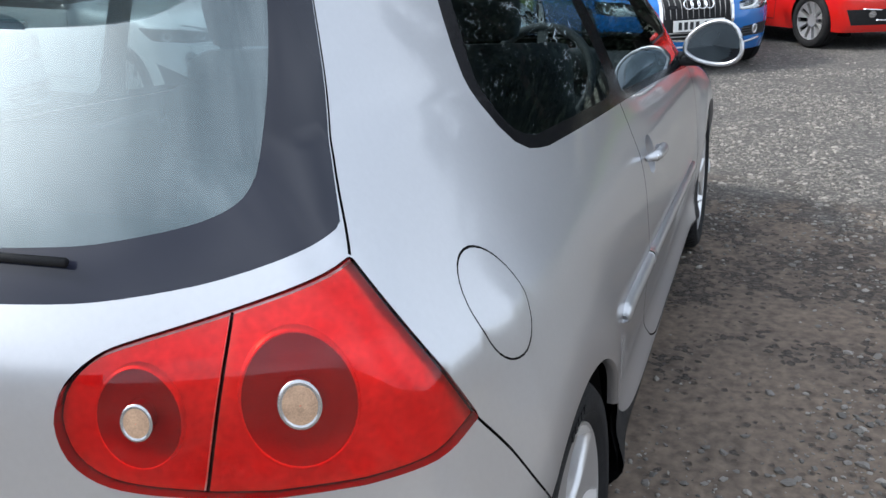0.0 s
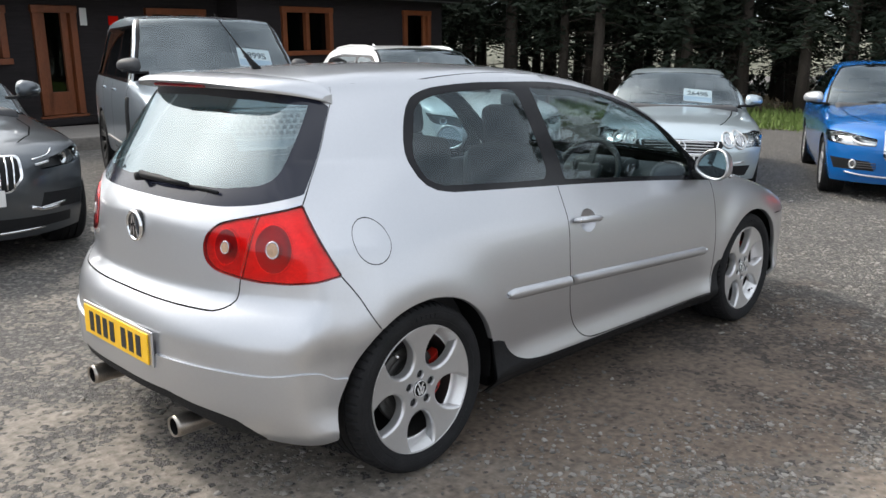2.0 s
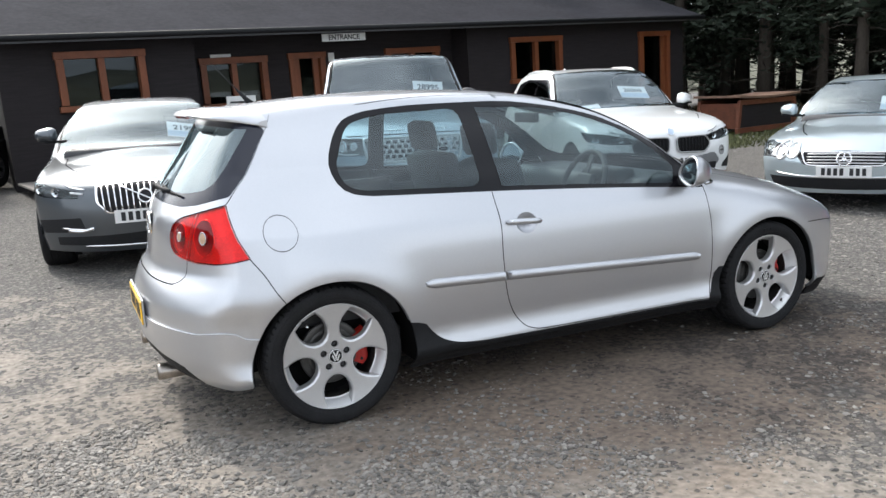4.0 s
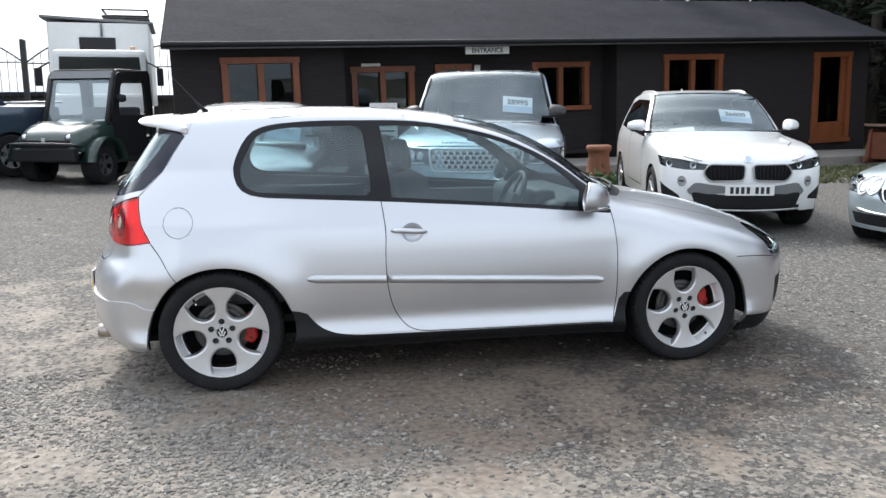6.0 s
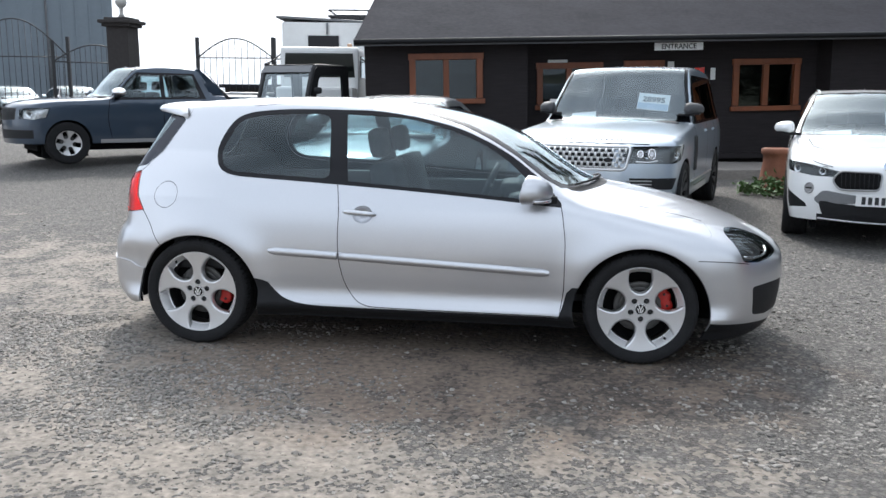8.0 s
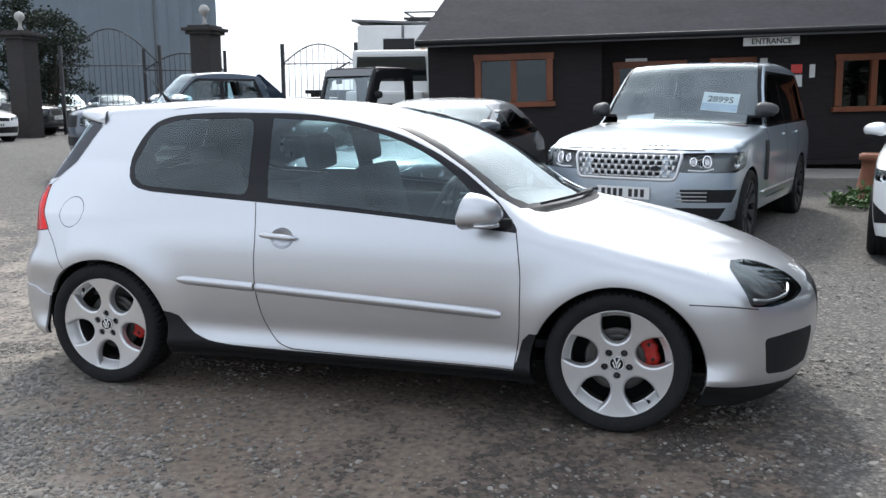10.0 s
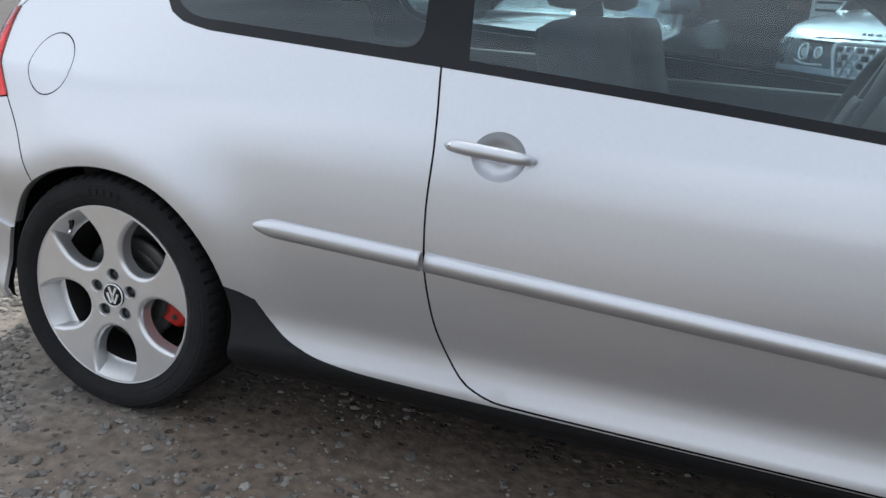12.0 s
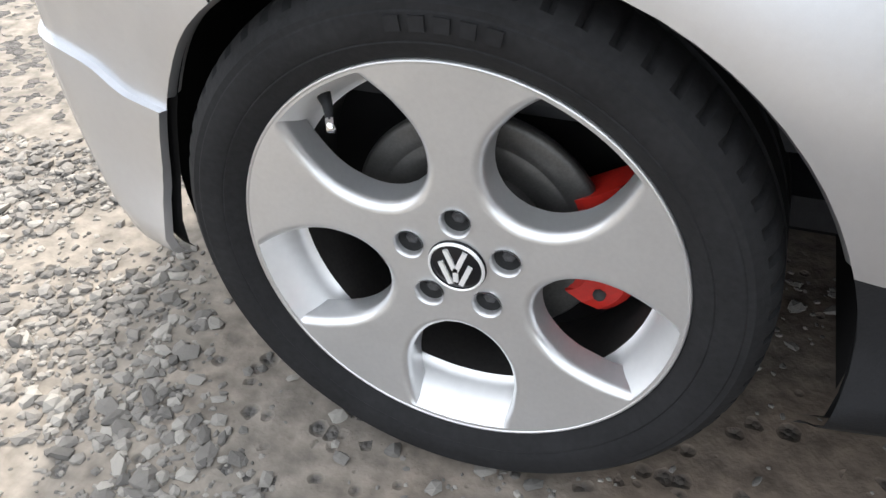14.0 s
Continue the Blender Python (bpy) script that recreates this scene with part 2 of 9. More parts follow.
def bars(name, at, width, height, count, material, parent, right=(0, 1, 0), up=(0, 0, 1), gap_after=None):
    """Plain upright bars in a row, in place of writing; each a piece of its own."""
    right, up = Vector(right).normalized(), Vector(up).normalized()
    out = right.cross(up)
    step = width / (count + (0.6 if gap_after else 0))
    x = -width / 2
    for i in range(count):
        w = step * 0.62
        c = Vector(at) + right * (x + step / 2)
        v = [c + right * (sx * w / 2) + up * (sy * height / 2) + out * k for k in (0, 0.0012) for sx, sy in ((-1, -1), (1, -1), (1, 1), (-1, 1))]
        mesh_object(name, v, [(4, 5, 6, 7), (0, 1, 5, 4), (1, 2, 6, 5), (2, 3, 7, 6), (3, 0, 4, 7)], material, parent)
        x += step * (1.6 if gap_after and i == gap_after - 1 else 1)
# ------------------------------------------------------------- car shells
def smooth_curve(xs, ys):
    """A monotone cubic through the given points, as a function on arrays."""
    xs, ys = np.asarray(xs, float), np.asarray(ys, float)
    h, d = np.diff(xs), np.diff(ys) / np.diff(xs)
    m = np.zeros(len(xs))
    for i in range(1, len(xs) - 1):
        if d[i - 1] * d[i] > 0:
            w1, w2 = 2 * h[i] + h[i - 1], h[i] + 2 * h[i - 1]
            m[i] = (w1 + w2) / (w1 / d[i - 1] + w2 / d[i])
    m[0], m[-1] = d[0], d[-1]

    def f(x):
        x = np.clip(np.asarray(x, float), xs[0], xs[-1])
        i = np.clip(np.searchsorted(xs, x, side="right") - 1, 0, len(xs) - 2)
        t = (x - xs[i]) / h[i]
        return ((1 + 2 * t) * (1 - t) ** 2 * ys[i] + t * (1 - t) ** 2 * h[i] * m[i]
                + t * t * (3 - 2 * t) * ys[i + 1] + t * t * (t - 1) * h[i] * m[i + 1])
    return f


import collections
import functools


class Shell:
    """A car's skin: side, top, tail and nose surfaces, blended where they meet.
    Coordinates: x ahead from the rear axle, y to the left, z up from the ground.
    The strip (s, z) runs round the right-hand half from the tail's middle to the nose's middle."""

    def __init__(self, side, plan, top, tail, nose, crown=0.05, wrap_tail=(0.16, 2.6), wrap_nose=(0.3, 2.4), glass_bow=0.12, cx=(-0.05, 2.75), cy=0.35, k=0.022, bulge=(), taper=0.0, tuck=None):
        self.side, self.plan, self.top, self.tail, self.nose = (smooth_curve(*zip(*c)) for c in (side, plan, top, tail, nose))
        self.crown, self.wrap_tail, self.wrap_nose, self.bow, self.cx, self.cy, self.k, self.bulge = crown, wrap_tail, wrap_nose, glass_bow, cx, cy, k, bulge
        self.taper, self.tuck = taper, smooth_curve(*zip(*tuck)) if tuck else None
        self.wide = max(p[1] for p in side)
        self.rc = 0.65
        self.s_tail = cx[0] - self.rc * math.pi / 2 - cy
        self.s_nose = cx[1] + self.rc * math.pi / 2 + cy

    def f(self, p):
        x, y, z = p[..., 0], np.abs(p[..., 1]), p[..., 2]
        w = self.side(z) * self.plan(x)
        if self.taper:
            w = w - self.taper * np.clip((0.75 - x) / 0.8, 0, 1.4) ** 1.5 * np.clip((z - 0.88) / 0.25, 0, 1)
        for bx, bz, r, amount in self.bulge:
            d = np.sqrt((x - bx) ** 2 + (z - bz) ** 2)
            w = w + amount * np.exp(-((d - r) / 0.11) ** 2) * (z > 0.1)
        if self.tuck:                                        # the tail narrows behind and below the rear wheel
            w = w - np.clip((-0.18 - x) / 0.18, 0, 1) * self.tuck(z)
        q = y / 0.7
        a = y - w
        b = 0.8 * (z - self.top(x + np.where(x > 1.0, self.bow, 0.25 * self.bow) * q * q) + self.crown * q ** 2.4)
        c = 0.9 * (self.tail(z) + self.wrap_tail[0] * (y / 0.7) ** self.wrap_tail[1] - x)
        d = 0.9 * (x - self.nose(z) + self.wrap_nose[0] * (y / 0.75) ** self.wrap_nose[1])
        k = self.k
        e = np.stack([a, b, c, d], -1) / k
        big = e.max(-1, keepdims=True)
        return k * (big[..., 0] + np.log(np.exp(e - big).sum(-1)))

    def normal(self, p):
        h = 0.002
        g = np.stack([self.f(p + np.eye(3)[i] * h) - self.f(p - np.eye(3)[i] * h) for i in range(3)], -1)
        return g / np.linalg.norm(g, axis=-1, keepdims=True)

    def ray(self, s):
        """The start, outside, and the inward way of the strip's ray at s (level; the right-hand half)."""
        s = np.asarray(s, float)
        x0, x1, cy, rc = *self.cx, self.cy, self.rc
        phi_t = np.clip((x0 - s) / rc, 0, math.pi / 2)
        phi_n = np.clip((s - x1) / rc, 0, math.pi / 2)
        way = np.stack([np.sin(phi_t) - np.sin(phi_n), np.cos(phi_t) * np.cos(phi_n), 0 * s], -1)
        over_t, over_n = np.clip(x0 - rc * math.pi / 2 - s, 0, cy), np.clip(s - x1 - rc * math.pi / 2, 0, cy)
        foot = np.stack([np.clip(s, x0, x1), -cy + over_t + over_n, 0 * s], -1)
        return foot - way * 1.5, way

    def march(self, start, way, reach, lift=0.0):
        t = np.zeros(len(start))
        live = np.arange(len(start))
        for _ in range(70):
            d = self.f(start[live] + way[live] * t[live, None]) - lift
            t[live] += 0.62 * d
            live = live[(np.abs(d) > 2e-5) & (t[live] < reach)]
            if not len(live):
                break
        return start + way * np.minimum(t, reach)[:, None], t < reach

    def on_strip(self, sz, lift=0.0):
        sz = np.asarray(sz, float)
        o, w = self.ray(sz[:, 0])
        o = o + np.stack([0 * sz[:, 0], 0 * sz[:, 0], sz[:, 1]], -1)
        return self.march(o, w, 1.5, lift)[0]

    def on_top(self, xy, lift=0.0):
        xy = np.asarray(xy, float)
        o = np.stack([xy[:, 0], xy[:, 1], 0 * xy[:, 0] + 2.4], -1)
        return self.march(o, np.tile([0, 0, -1.0], (len(xy), 1)), 2.2, lift)[0]

    def s_of(self, p):
        """The strip's s for points of the right-hand half."""
        x, y = p[..., 0], -np.abs(p[..., 1])
        x0, x1, cy, rc = *self.cx, self.cy, self.rc
        st = x0 - rc * np.arctan2(x0 - x, np.maximum(-cy - y, 1e-9))
        st = np.where(-y < cy, x0 - rc * math.pi / 2 - (cy + y), st)
        sn = x1 + rc * np.arctan2(x - x1, np.maximum(-cy - y, 1e-9))
        sn = np.where(-y < cy, x1 + rc * math.pi / 2 + (cy + y), sn)
        return np.where(x < x0, st, np.where(x > x1, sn, x))

    def rim(self, n=150, steep=0.75, low=0.5, high=1.9):
        """Where the strip ends and the top begins: points (s, z) and the same in space."""
        ss = np.linspace(self.s_tail, self.s_nose, n)
        zs = np.linspace(low, high, 120)
        gs, gz = (a.ravel() for a in np.meshgrid(ss, zs, indexing="ij"))
        o, w = self.ray(gs)
        p, ok = self.march(o + np.stack([0 * gz, 0 * gz, gz], -1), w, 1.5)
        good = (ok & (self.normal(p)[:, 2] < steep + (0.965 - steep) * np.clip((gs - self.cx[1] - 0.15) / 0.25, 0, 1))).reshape(n, -1)
        z = np.array([zs[np.where(g)[0][-1]] if g.any() else low for g in good])
        z = np.convolve(np.pad(z, 2, mode="edge"), np.ones(5) / 5, "valid")
        sz = np.stack([ss, z], -1)
        return sz, self.on_strip(sz)


def hatch_shell():
    return Shell(
        side=[(0.10, 0.77), (0.2, 0.805), (0.235, 0.842), (0.262, 0.856), (0.30, 0.848), (0.355, 0.838), (0.45, 0.846), (0.58, 0.856), (0.72, 0.848), (0.82, 0.832), (0.9, 0.805), (0.96, 0.783), (1.05, 0.752), (1.2, 0.685), (1.36, 0.60), (1.5, 0.52)],
        plan=[(-0.9, 0.95), (-0.35, 0.985), (0.0, 1.0), (1.0, 1.0), (2.2, 1.0), (2.6, 1.0), (3.0, 0.98), (3.5, 0.93)],
        top=[(-0.9, 1.30), (-0.58, 1.385), (-0.35, 1.412), (-0.1, 1.437), (0.2, 1.456), (0.6, 1.466), (1.0, 1.452), (1.25, 1.427), (1.42, 1.40), (1.6, 1.36), (1.77, 1.30), (1.95, 1.21), (2.13, 1.09), (2.28, 1.0), (2.40, 0.958), (2.6, 0.92), (2.9, 0.855), (3.1, 0.795), (3.3, 0.715), (3.5, 0.60)],
        tail=[(0.1, -0.5), (0.2, -0.625), (0.28, -0.703), (0.38, -0.730), (0.47, -0.733), (0.57, -0.729), (0.615, -0.714), (0.66, -0.69), (0.715, -0.652), (0.8, -0.64), (0.92, -0.622), (0.99, -0.59), (1.2, -0.448), (1.38, -0.325), (1.5, -0.24)],
        nose=[(0.1, 3.3), (0.17, 3.42), (0.3, 3.475), (0.45, 3.49), (0.6, 3.48), (0.7, 3.43), (0.78, 3.34), (0.9, 3.0), (1.5, 2.0)],
        bulge=[(0.0, 0.318, 0.37, 0.022), (2.578, 0.318, 0.37, 0.022)], taper=0.065, tuck=[(0.1, 0.034), (0.5, 0.034), (0.62, 0.012), (0.70, 0.015), (0.80, 0.019), (0.90, 0.010), (1.0, 0.0), (1.5, 0.0)])


from mathutils.geometry import delaunay_2d_cdt


def in_poly(pts, poly):
    pts, poly = np.asarray(pts), np.asarray(poly)
    x, y = pts[:, 0], pts[:, 1]
    inside = np.zeros(len(pts), bool)
    j = len(poly) - 1
    for i in range(len(poly)):
        xi, yi, xj, yj = *poly[i], *poly[j]
        if yi != yj:
            inside ^= ((yi > y) != (yj > y)) & (x < (xj - xi) * (y - yi) / (yj - yi) + xi)
        j = i
    return inside


def densify(poly, step, closed=True):
    out = []
    n = len(poly)
    for i in range(n if closed else n - 1):
        a, b = np.array(poly[i], float), np.array(poly[(i + 1) % n], float)
        k = max(1, int(np.ceil(np.linalg.norm(b - a) / step)))
        out += [tuple(a + (b - a) * q / k) for q in range(k)]
    if not closed:
        out.append(tuple(poly[-1]))
    return out


def rounded(poly, radius, n=5):
    """A polygon with its corners rounded off."""
    out = []
    m = len(poly)
    for i in range(m):
        p, a, b = (np.array(poly[q % m], float) for q in (i, i - 1, i + 1))
        u, w = a - p, b - p
        lu, lw = np.linalg.norm(u), np.linalg.norm(w)
        r = min(radius[i] if isinstance(radius, (list, tuple)) else radius, 0.48 * lu, 0.48 * lw)
        if r < 1e-4:
            out.append(tuple(p))
            continue
        p0, p1 = p + u / lu * r, p + w / lw * r
        for q in range(n + 1):
            t = q / n
            out.append(tuple((1 - t) ** 2 * p0 + 2 * t * (1 - t) * p + t * t * p1))
    return out


def ribbon(line, width):
    """A thin polygon round a line of points: a panel gap."""
    line = np.array(line, float)
    d = np.gradient(line, axis=0)
    d /= np.linalg.norm(d, axis=1, keepdims=True)
    nrm = np.stack([-d[:, 1], d[:, 0]], -1) * width / 2
    return [tuple(p) for p in np.concatenate([line + nrm, (line - nrm)[::-1]])]


def curve_line(pts, n=24):
    """A smooth line through a few points."""
    pts = np.array(pts, float)
    t = np.concatenate([[0], np.cumsum(np.linalg.norm(np.diff(pts, axis=0), axis=1))])
    tt = np.linspace(0, t[-1], n)
    if len(pts) < 3:
        return [tuple(pts[0] + (pts[-1] - pts[0]) * q / t[-1]) for q in tt]
    return list(zip(smooth_curve(t, pts[:, 0])(tt), smooth_curve(t, pts[:, 1])(tt)))


def carve(outline, features, step, edge_step=None):
    """Triangles of an outline cut along the features' edges: name -> (2D points, triangles). Later features lie over earlier ones."""
    edge_step = edge_step or step
    pts, edges = [], []
    for poly in [outline] + [p for _, p in features]:
        d = densify(poly, edge_step)
        b = len(pts)
        pts += d
        edges += [(b + i, b + (i + 1) % len(d)) for i in range(len(d))]
    lo, hi = np.min(outline, 0), np.max(outline, 0)
    gx, gy = np.meshgrid(np.arange(lo[0] + step / 2, hi[0], step), np.arange(lo[1] + step / 2, hi[1], step))
    grid = np.stack([gx.ravel(), gy.ravel()], -1)
    grid = grid[in_poly(grid, outline)]
    keep = np.ones(len(grid), bool)
    ed = np.array(pts)
    for i in range(0, len(grid), 2000):
        g = grid[i:i + 2000]
        keep[i:i + 2000] = (((g[:, None] - ed[None]) ** 2).sum(-1).min(1) > (0.35 * step) ** 2)
    pts += [tuple(p) for p in grid[keep]]
    vs, _, fs, *_ = delaunay_2d_cdt([Vector(p) for p in pts], edges, [], 0, 1e-5)
    v = np.array([tuple(p) for p in vs])
    f = np.array(fs)
    c = v[f].mean(1)
    area = np.abs(np.cross(v[f[:, 1]] - v[f[:, 0]], v[f[:, 2]] - v[f[:, 0]]))
    tag = np.where(in_poly(c, outline) & (area > 1e-9), 0, -1)
    for i, (_, poly) in enumerate(features):
        tag[(tag >= 0) & in_poly(c, poly)] = i + 1
    out = {}
    for i, name in enumerate(["rest"] + [n for n, _ in features]):
        tri = f[tag == i]
        if len(tri):
            use, inv = np.unique(tri, return_inverse=True)
            a, b = (v[use], inv.reshape(-1, 3))
            if name in out:
                a0, b0 = out[name]
                a, b = np.concatenate([a0, a]), np.concatenate([b0, b + len(a0)])
            out[name] = (a, b)
    return out


MIRROR = np.array([1, -1, 1.0])


def skin(shell, where, cut, lift=0.0):
    """Carved triangles laid on the shell: points, faces and normals, of the right-hand half."""
    p2, tri = cut
    p = shell.on_strip(p2, lift) if where == "strip" else shell.on_top(p2, lift)
    nrm = shell.normal(p)
    a, b, c = p[tri[:, 0]], p[tri[:, 1]], p[tri[:, 2]]
    fn = np.cross(b - a, c - a)
    flip = (fn * nrm[tri[:, 0]]).sum(-1) < 0
    tri = tri.copy()
    tri[flip] = tri[flip][:, ::-1]
    return p, tri, nrm


def mirrored(data):
    p, t, n = data
    return p * MIRROR, t[:, ::-1], n * MIRROR


def joined(*datas):
    ps, ts, ns, b = [], [], [], 0
    for p, t, n in datas:
        ps.append(p), ts.append(t + b), ns.append(n)
        b += len(p)
    return np.concatenate(ps), np.concatenate(ts), np.concatenate(ns)


def skin_object(name, data, material, parent, label=""):
    p, t, n = data
    return mesh_object(name, p, t, material, parent, label, True, n)


# ------------------------------------------------------------- wheels
def u_opening(angle, r0, r1, half, n=10):
    """A slot between two spokes: round at the hub's end, cut by the lip at the other; points (x, z)."""
    pts = []
    ca, sa = math.cos(angle), math.sin(angle)
    spread = half * 1.06
    c = r0 + half
    for i in range(n + 1):
        t = math.pi / 2 + math.pi * i / n
        pts.append((c + half * math.cos(t), half * math.sin(t)))
    top = math.sqrt(r1 * r1 - spread * spread)
    a0 = math.atan2(-spread, top)
    pts += [(r1 * math.cos(a0 * (1 - 2 * i / n)), r1 * math.sin(a0 * (1 - 2 * i / n))) for i in range(n + 1)]
    return [(x * ca - y * sa, x * sa + y * ca) for x, y in pts]


OVAL = smooth_curve((0.0770, 0.0785, 0.083, 0.095, 0.115, 0.140, 0.165, 0.190, 0.215, 0.2335), (0.0, 0.013, 0.026, 0.0445, 0.0605, 0.0715, 0.0752, 0.0735, 0.0672, 0.0595))


def oval_opening(angle, r1, n=26):
    """A full-bellied opening between two spokes: round at the hub, drawn in again at the lip; points (x, z)."""
    r0 = 0.0770
    rad = [r0 + (r1 - r0) * (i / n) ** 1.7 for i in range(n + 1)]
    half = [float(OVAL(q)) for q in rad]
    up = [(math.sqrt(max(q * q - (h * h if i == n else 0), 0)) if i == n else q, h) for i, (q, h) in enumerate(zip(rad, half))]
    a1 = math.atan2(up[-1][1], up[-1][0])
    end = [(r1 * math.cos(a1 * (1 - 2 * k / 10)), r1 * math.sin(a1 * (1 - 2 * k / 10))) for k in range(1, 10)]
    pts = up + end + [(x, -y) for x, y in up[::-1]][:-1]
    ca, sa = math.cos(angle), math.sin(angle)
    return [(x * ca + y * sa, x * sa - y * ca) for x, y in pts]


def face_depth(r, r_lip, dish):
    """How far the wheel's face lies behind the lip's edge."""
    q = np.clip(r / r_lip, 0, 1)
    return dish * (1 - q ** 2.2) ** 1.0 + 0.004


def alloy_rim(name, parent, spokes, turn, r_lip, material, slot, dish=0.02, pcd=0.0, step=0.014):
    """A cast wheel: pierced face with walled slots, lip and barrel; its outer side looks to -y."""
    inner, outer, half = slot
    slots = [(oval_opening(a, outer) if dish < 0.02 else u_opening(a, inner, outer, half)) for a in (turn + math.pi / spokes + 2 * math.pi * k / spokes for k in range(spokes))]
    ring = [(r_lip * math.cos(a), r_lip * math.sin(a)) for a in np.linspace(0, 2 * math.pi, 73)[:-1]]
    pits = [[(pcd * math.cos(turn + 2 * math.pi * k / 5) + 0.0165 * math.cos(a), pcd * math.sin(turn + 2 * math.pi * k / 5) + 0.0165 * math.sin(a)) for a in np.linspace(0, 2 * math.pi, 15)[:-1]] for k in range(5)] if pcd else []
    cut = carve(ring, [("hole", s) for s in slots + pits], step)["rest"]
    p2, tri = cut
    r = np.linalg.norm(p2, axis=1)
    v = [(x, face_depth(q, r_lip, dish), z) for (x, z), q in zip(p2, r)]
    f = [tuple(t) for t in tri]
    for s in slots:
        s = densify(s, 0.03 if dish < 0.02 else 0.02)
        c = np.mean(s, 0)
        ux, uz = c / np.linalg.norm(c)
        bend = inner + half
        rows = []
        for shrink, deep in [(1 - 0.155 * math.sin(radians(a)), 0.013 * (1 - math.cos(radians(a)))) for a in range(0, 91, 10)] + [(0.835, 0.026), (0.825, 0.038)] if dish < 0.02 else ((1.0, 0.0), (0.95, 0.004), (0.88, 0.016), (0.86, 0.045)):
            row = []
            for x, z in s:
                q = math.hypot(x, z)
                u, w = x * ux + z * uz, z * ux - x * uz
                w2 = w * shrink
                u2 = bend + (u - bend) * shrink if u < bend else (math.sqrt(outer * outer - w2 * w2) if q > outer - 0.001 else u)
                row.append(len(v))
                v.append((u2 * ux - w2 * uz, face_depth(q, r_lip, dish) + deep, u2 * uz + w2 * ux))
            rows.append(row)
        for a, b in zip(rows, rows[1:]):
            for i in range(len(s)):
                j = (i + 1) % len(s)
                f.append((a[i], a[j], b[j], b[i]))
    ob = mesh_object(name, v, f, material, parent, smooth=True)
    ob.data.set_sharp_from_angle(angle=radians(30))
    return ob


def tyre(parent, radius, r_lip, width, fine=True, seg=96):
    """A tyre round the y axis; its outer wall looks to -y, the tread's middle at y = width / 2."""
    w = width
    prof = [(0.012, r_lip - 0.004), (0.002, r_lip + 0.004), (-0.004, r_lip + 0.014), (-0.0075, r_lip + 0.020), (-0.0066, r_lip + 0.0215), (-0.0085, r_lip + 0.024), (-0.010, r_lip + 0.5 * (radius - r_lip)), (-0.0095, radius - 0.030), (-0.0082, radius - 0.0285), (-0.008, radius - 0.022), (0.002, radius - 0.011), (0.010, radius - 0.005), (0.018, radius - 0.0025)]
    groove = []
    for c in (0.28, 0.5, 0.72):
        groove += [(w * c - 0.006, radius), (w * c - 0.004, radius - 0.008), (w * c + 0.004, radius - 0.008), (w * c + 0.006, radius)]
    prof += [(0.030, radius - 0.0008)] + groove + [(w - h, r) for h, r in prof[::-1]]
    v, f = lathe(prof, seg)
    k = len(prof)
    if fine:
        for i in range(seg):
            if i % 5 == 0:
                for q in (11, 12, 13):
                    x, y, z = v[i * k + q]
                    s = (radius - (0.0125 if q == 11 else 0.008)) / math.hypot(x, z)
                    v[i * k + q] = (x * s, y, z * s)
    ob = mesh_object("tyre", v, f, M["rubber"], parent, smooth=True)
    ob.data.set_sharp_from_angle(angle=radians(35))
    return ob


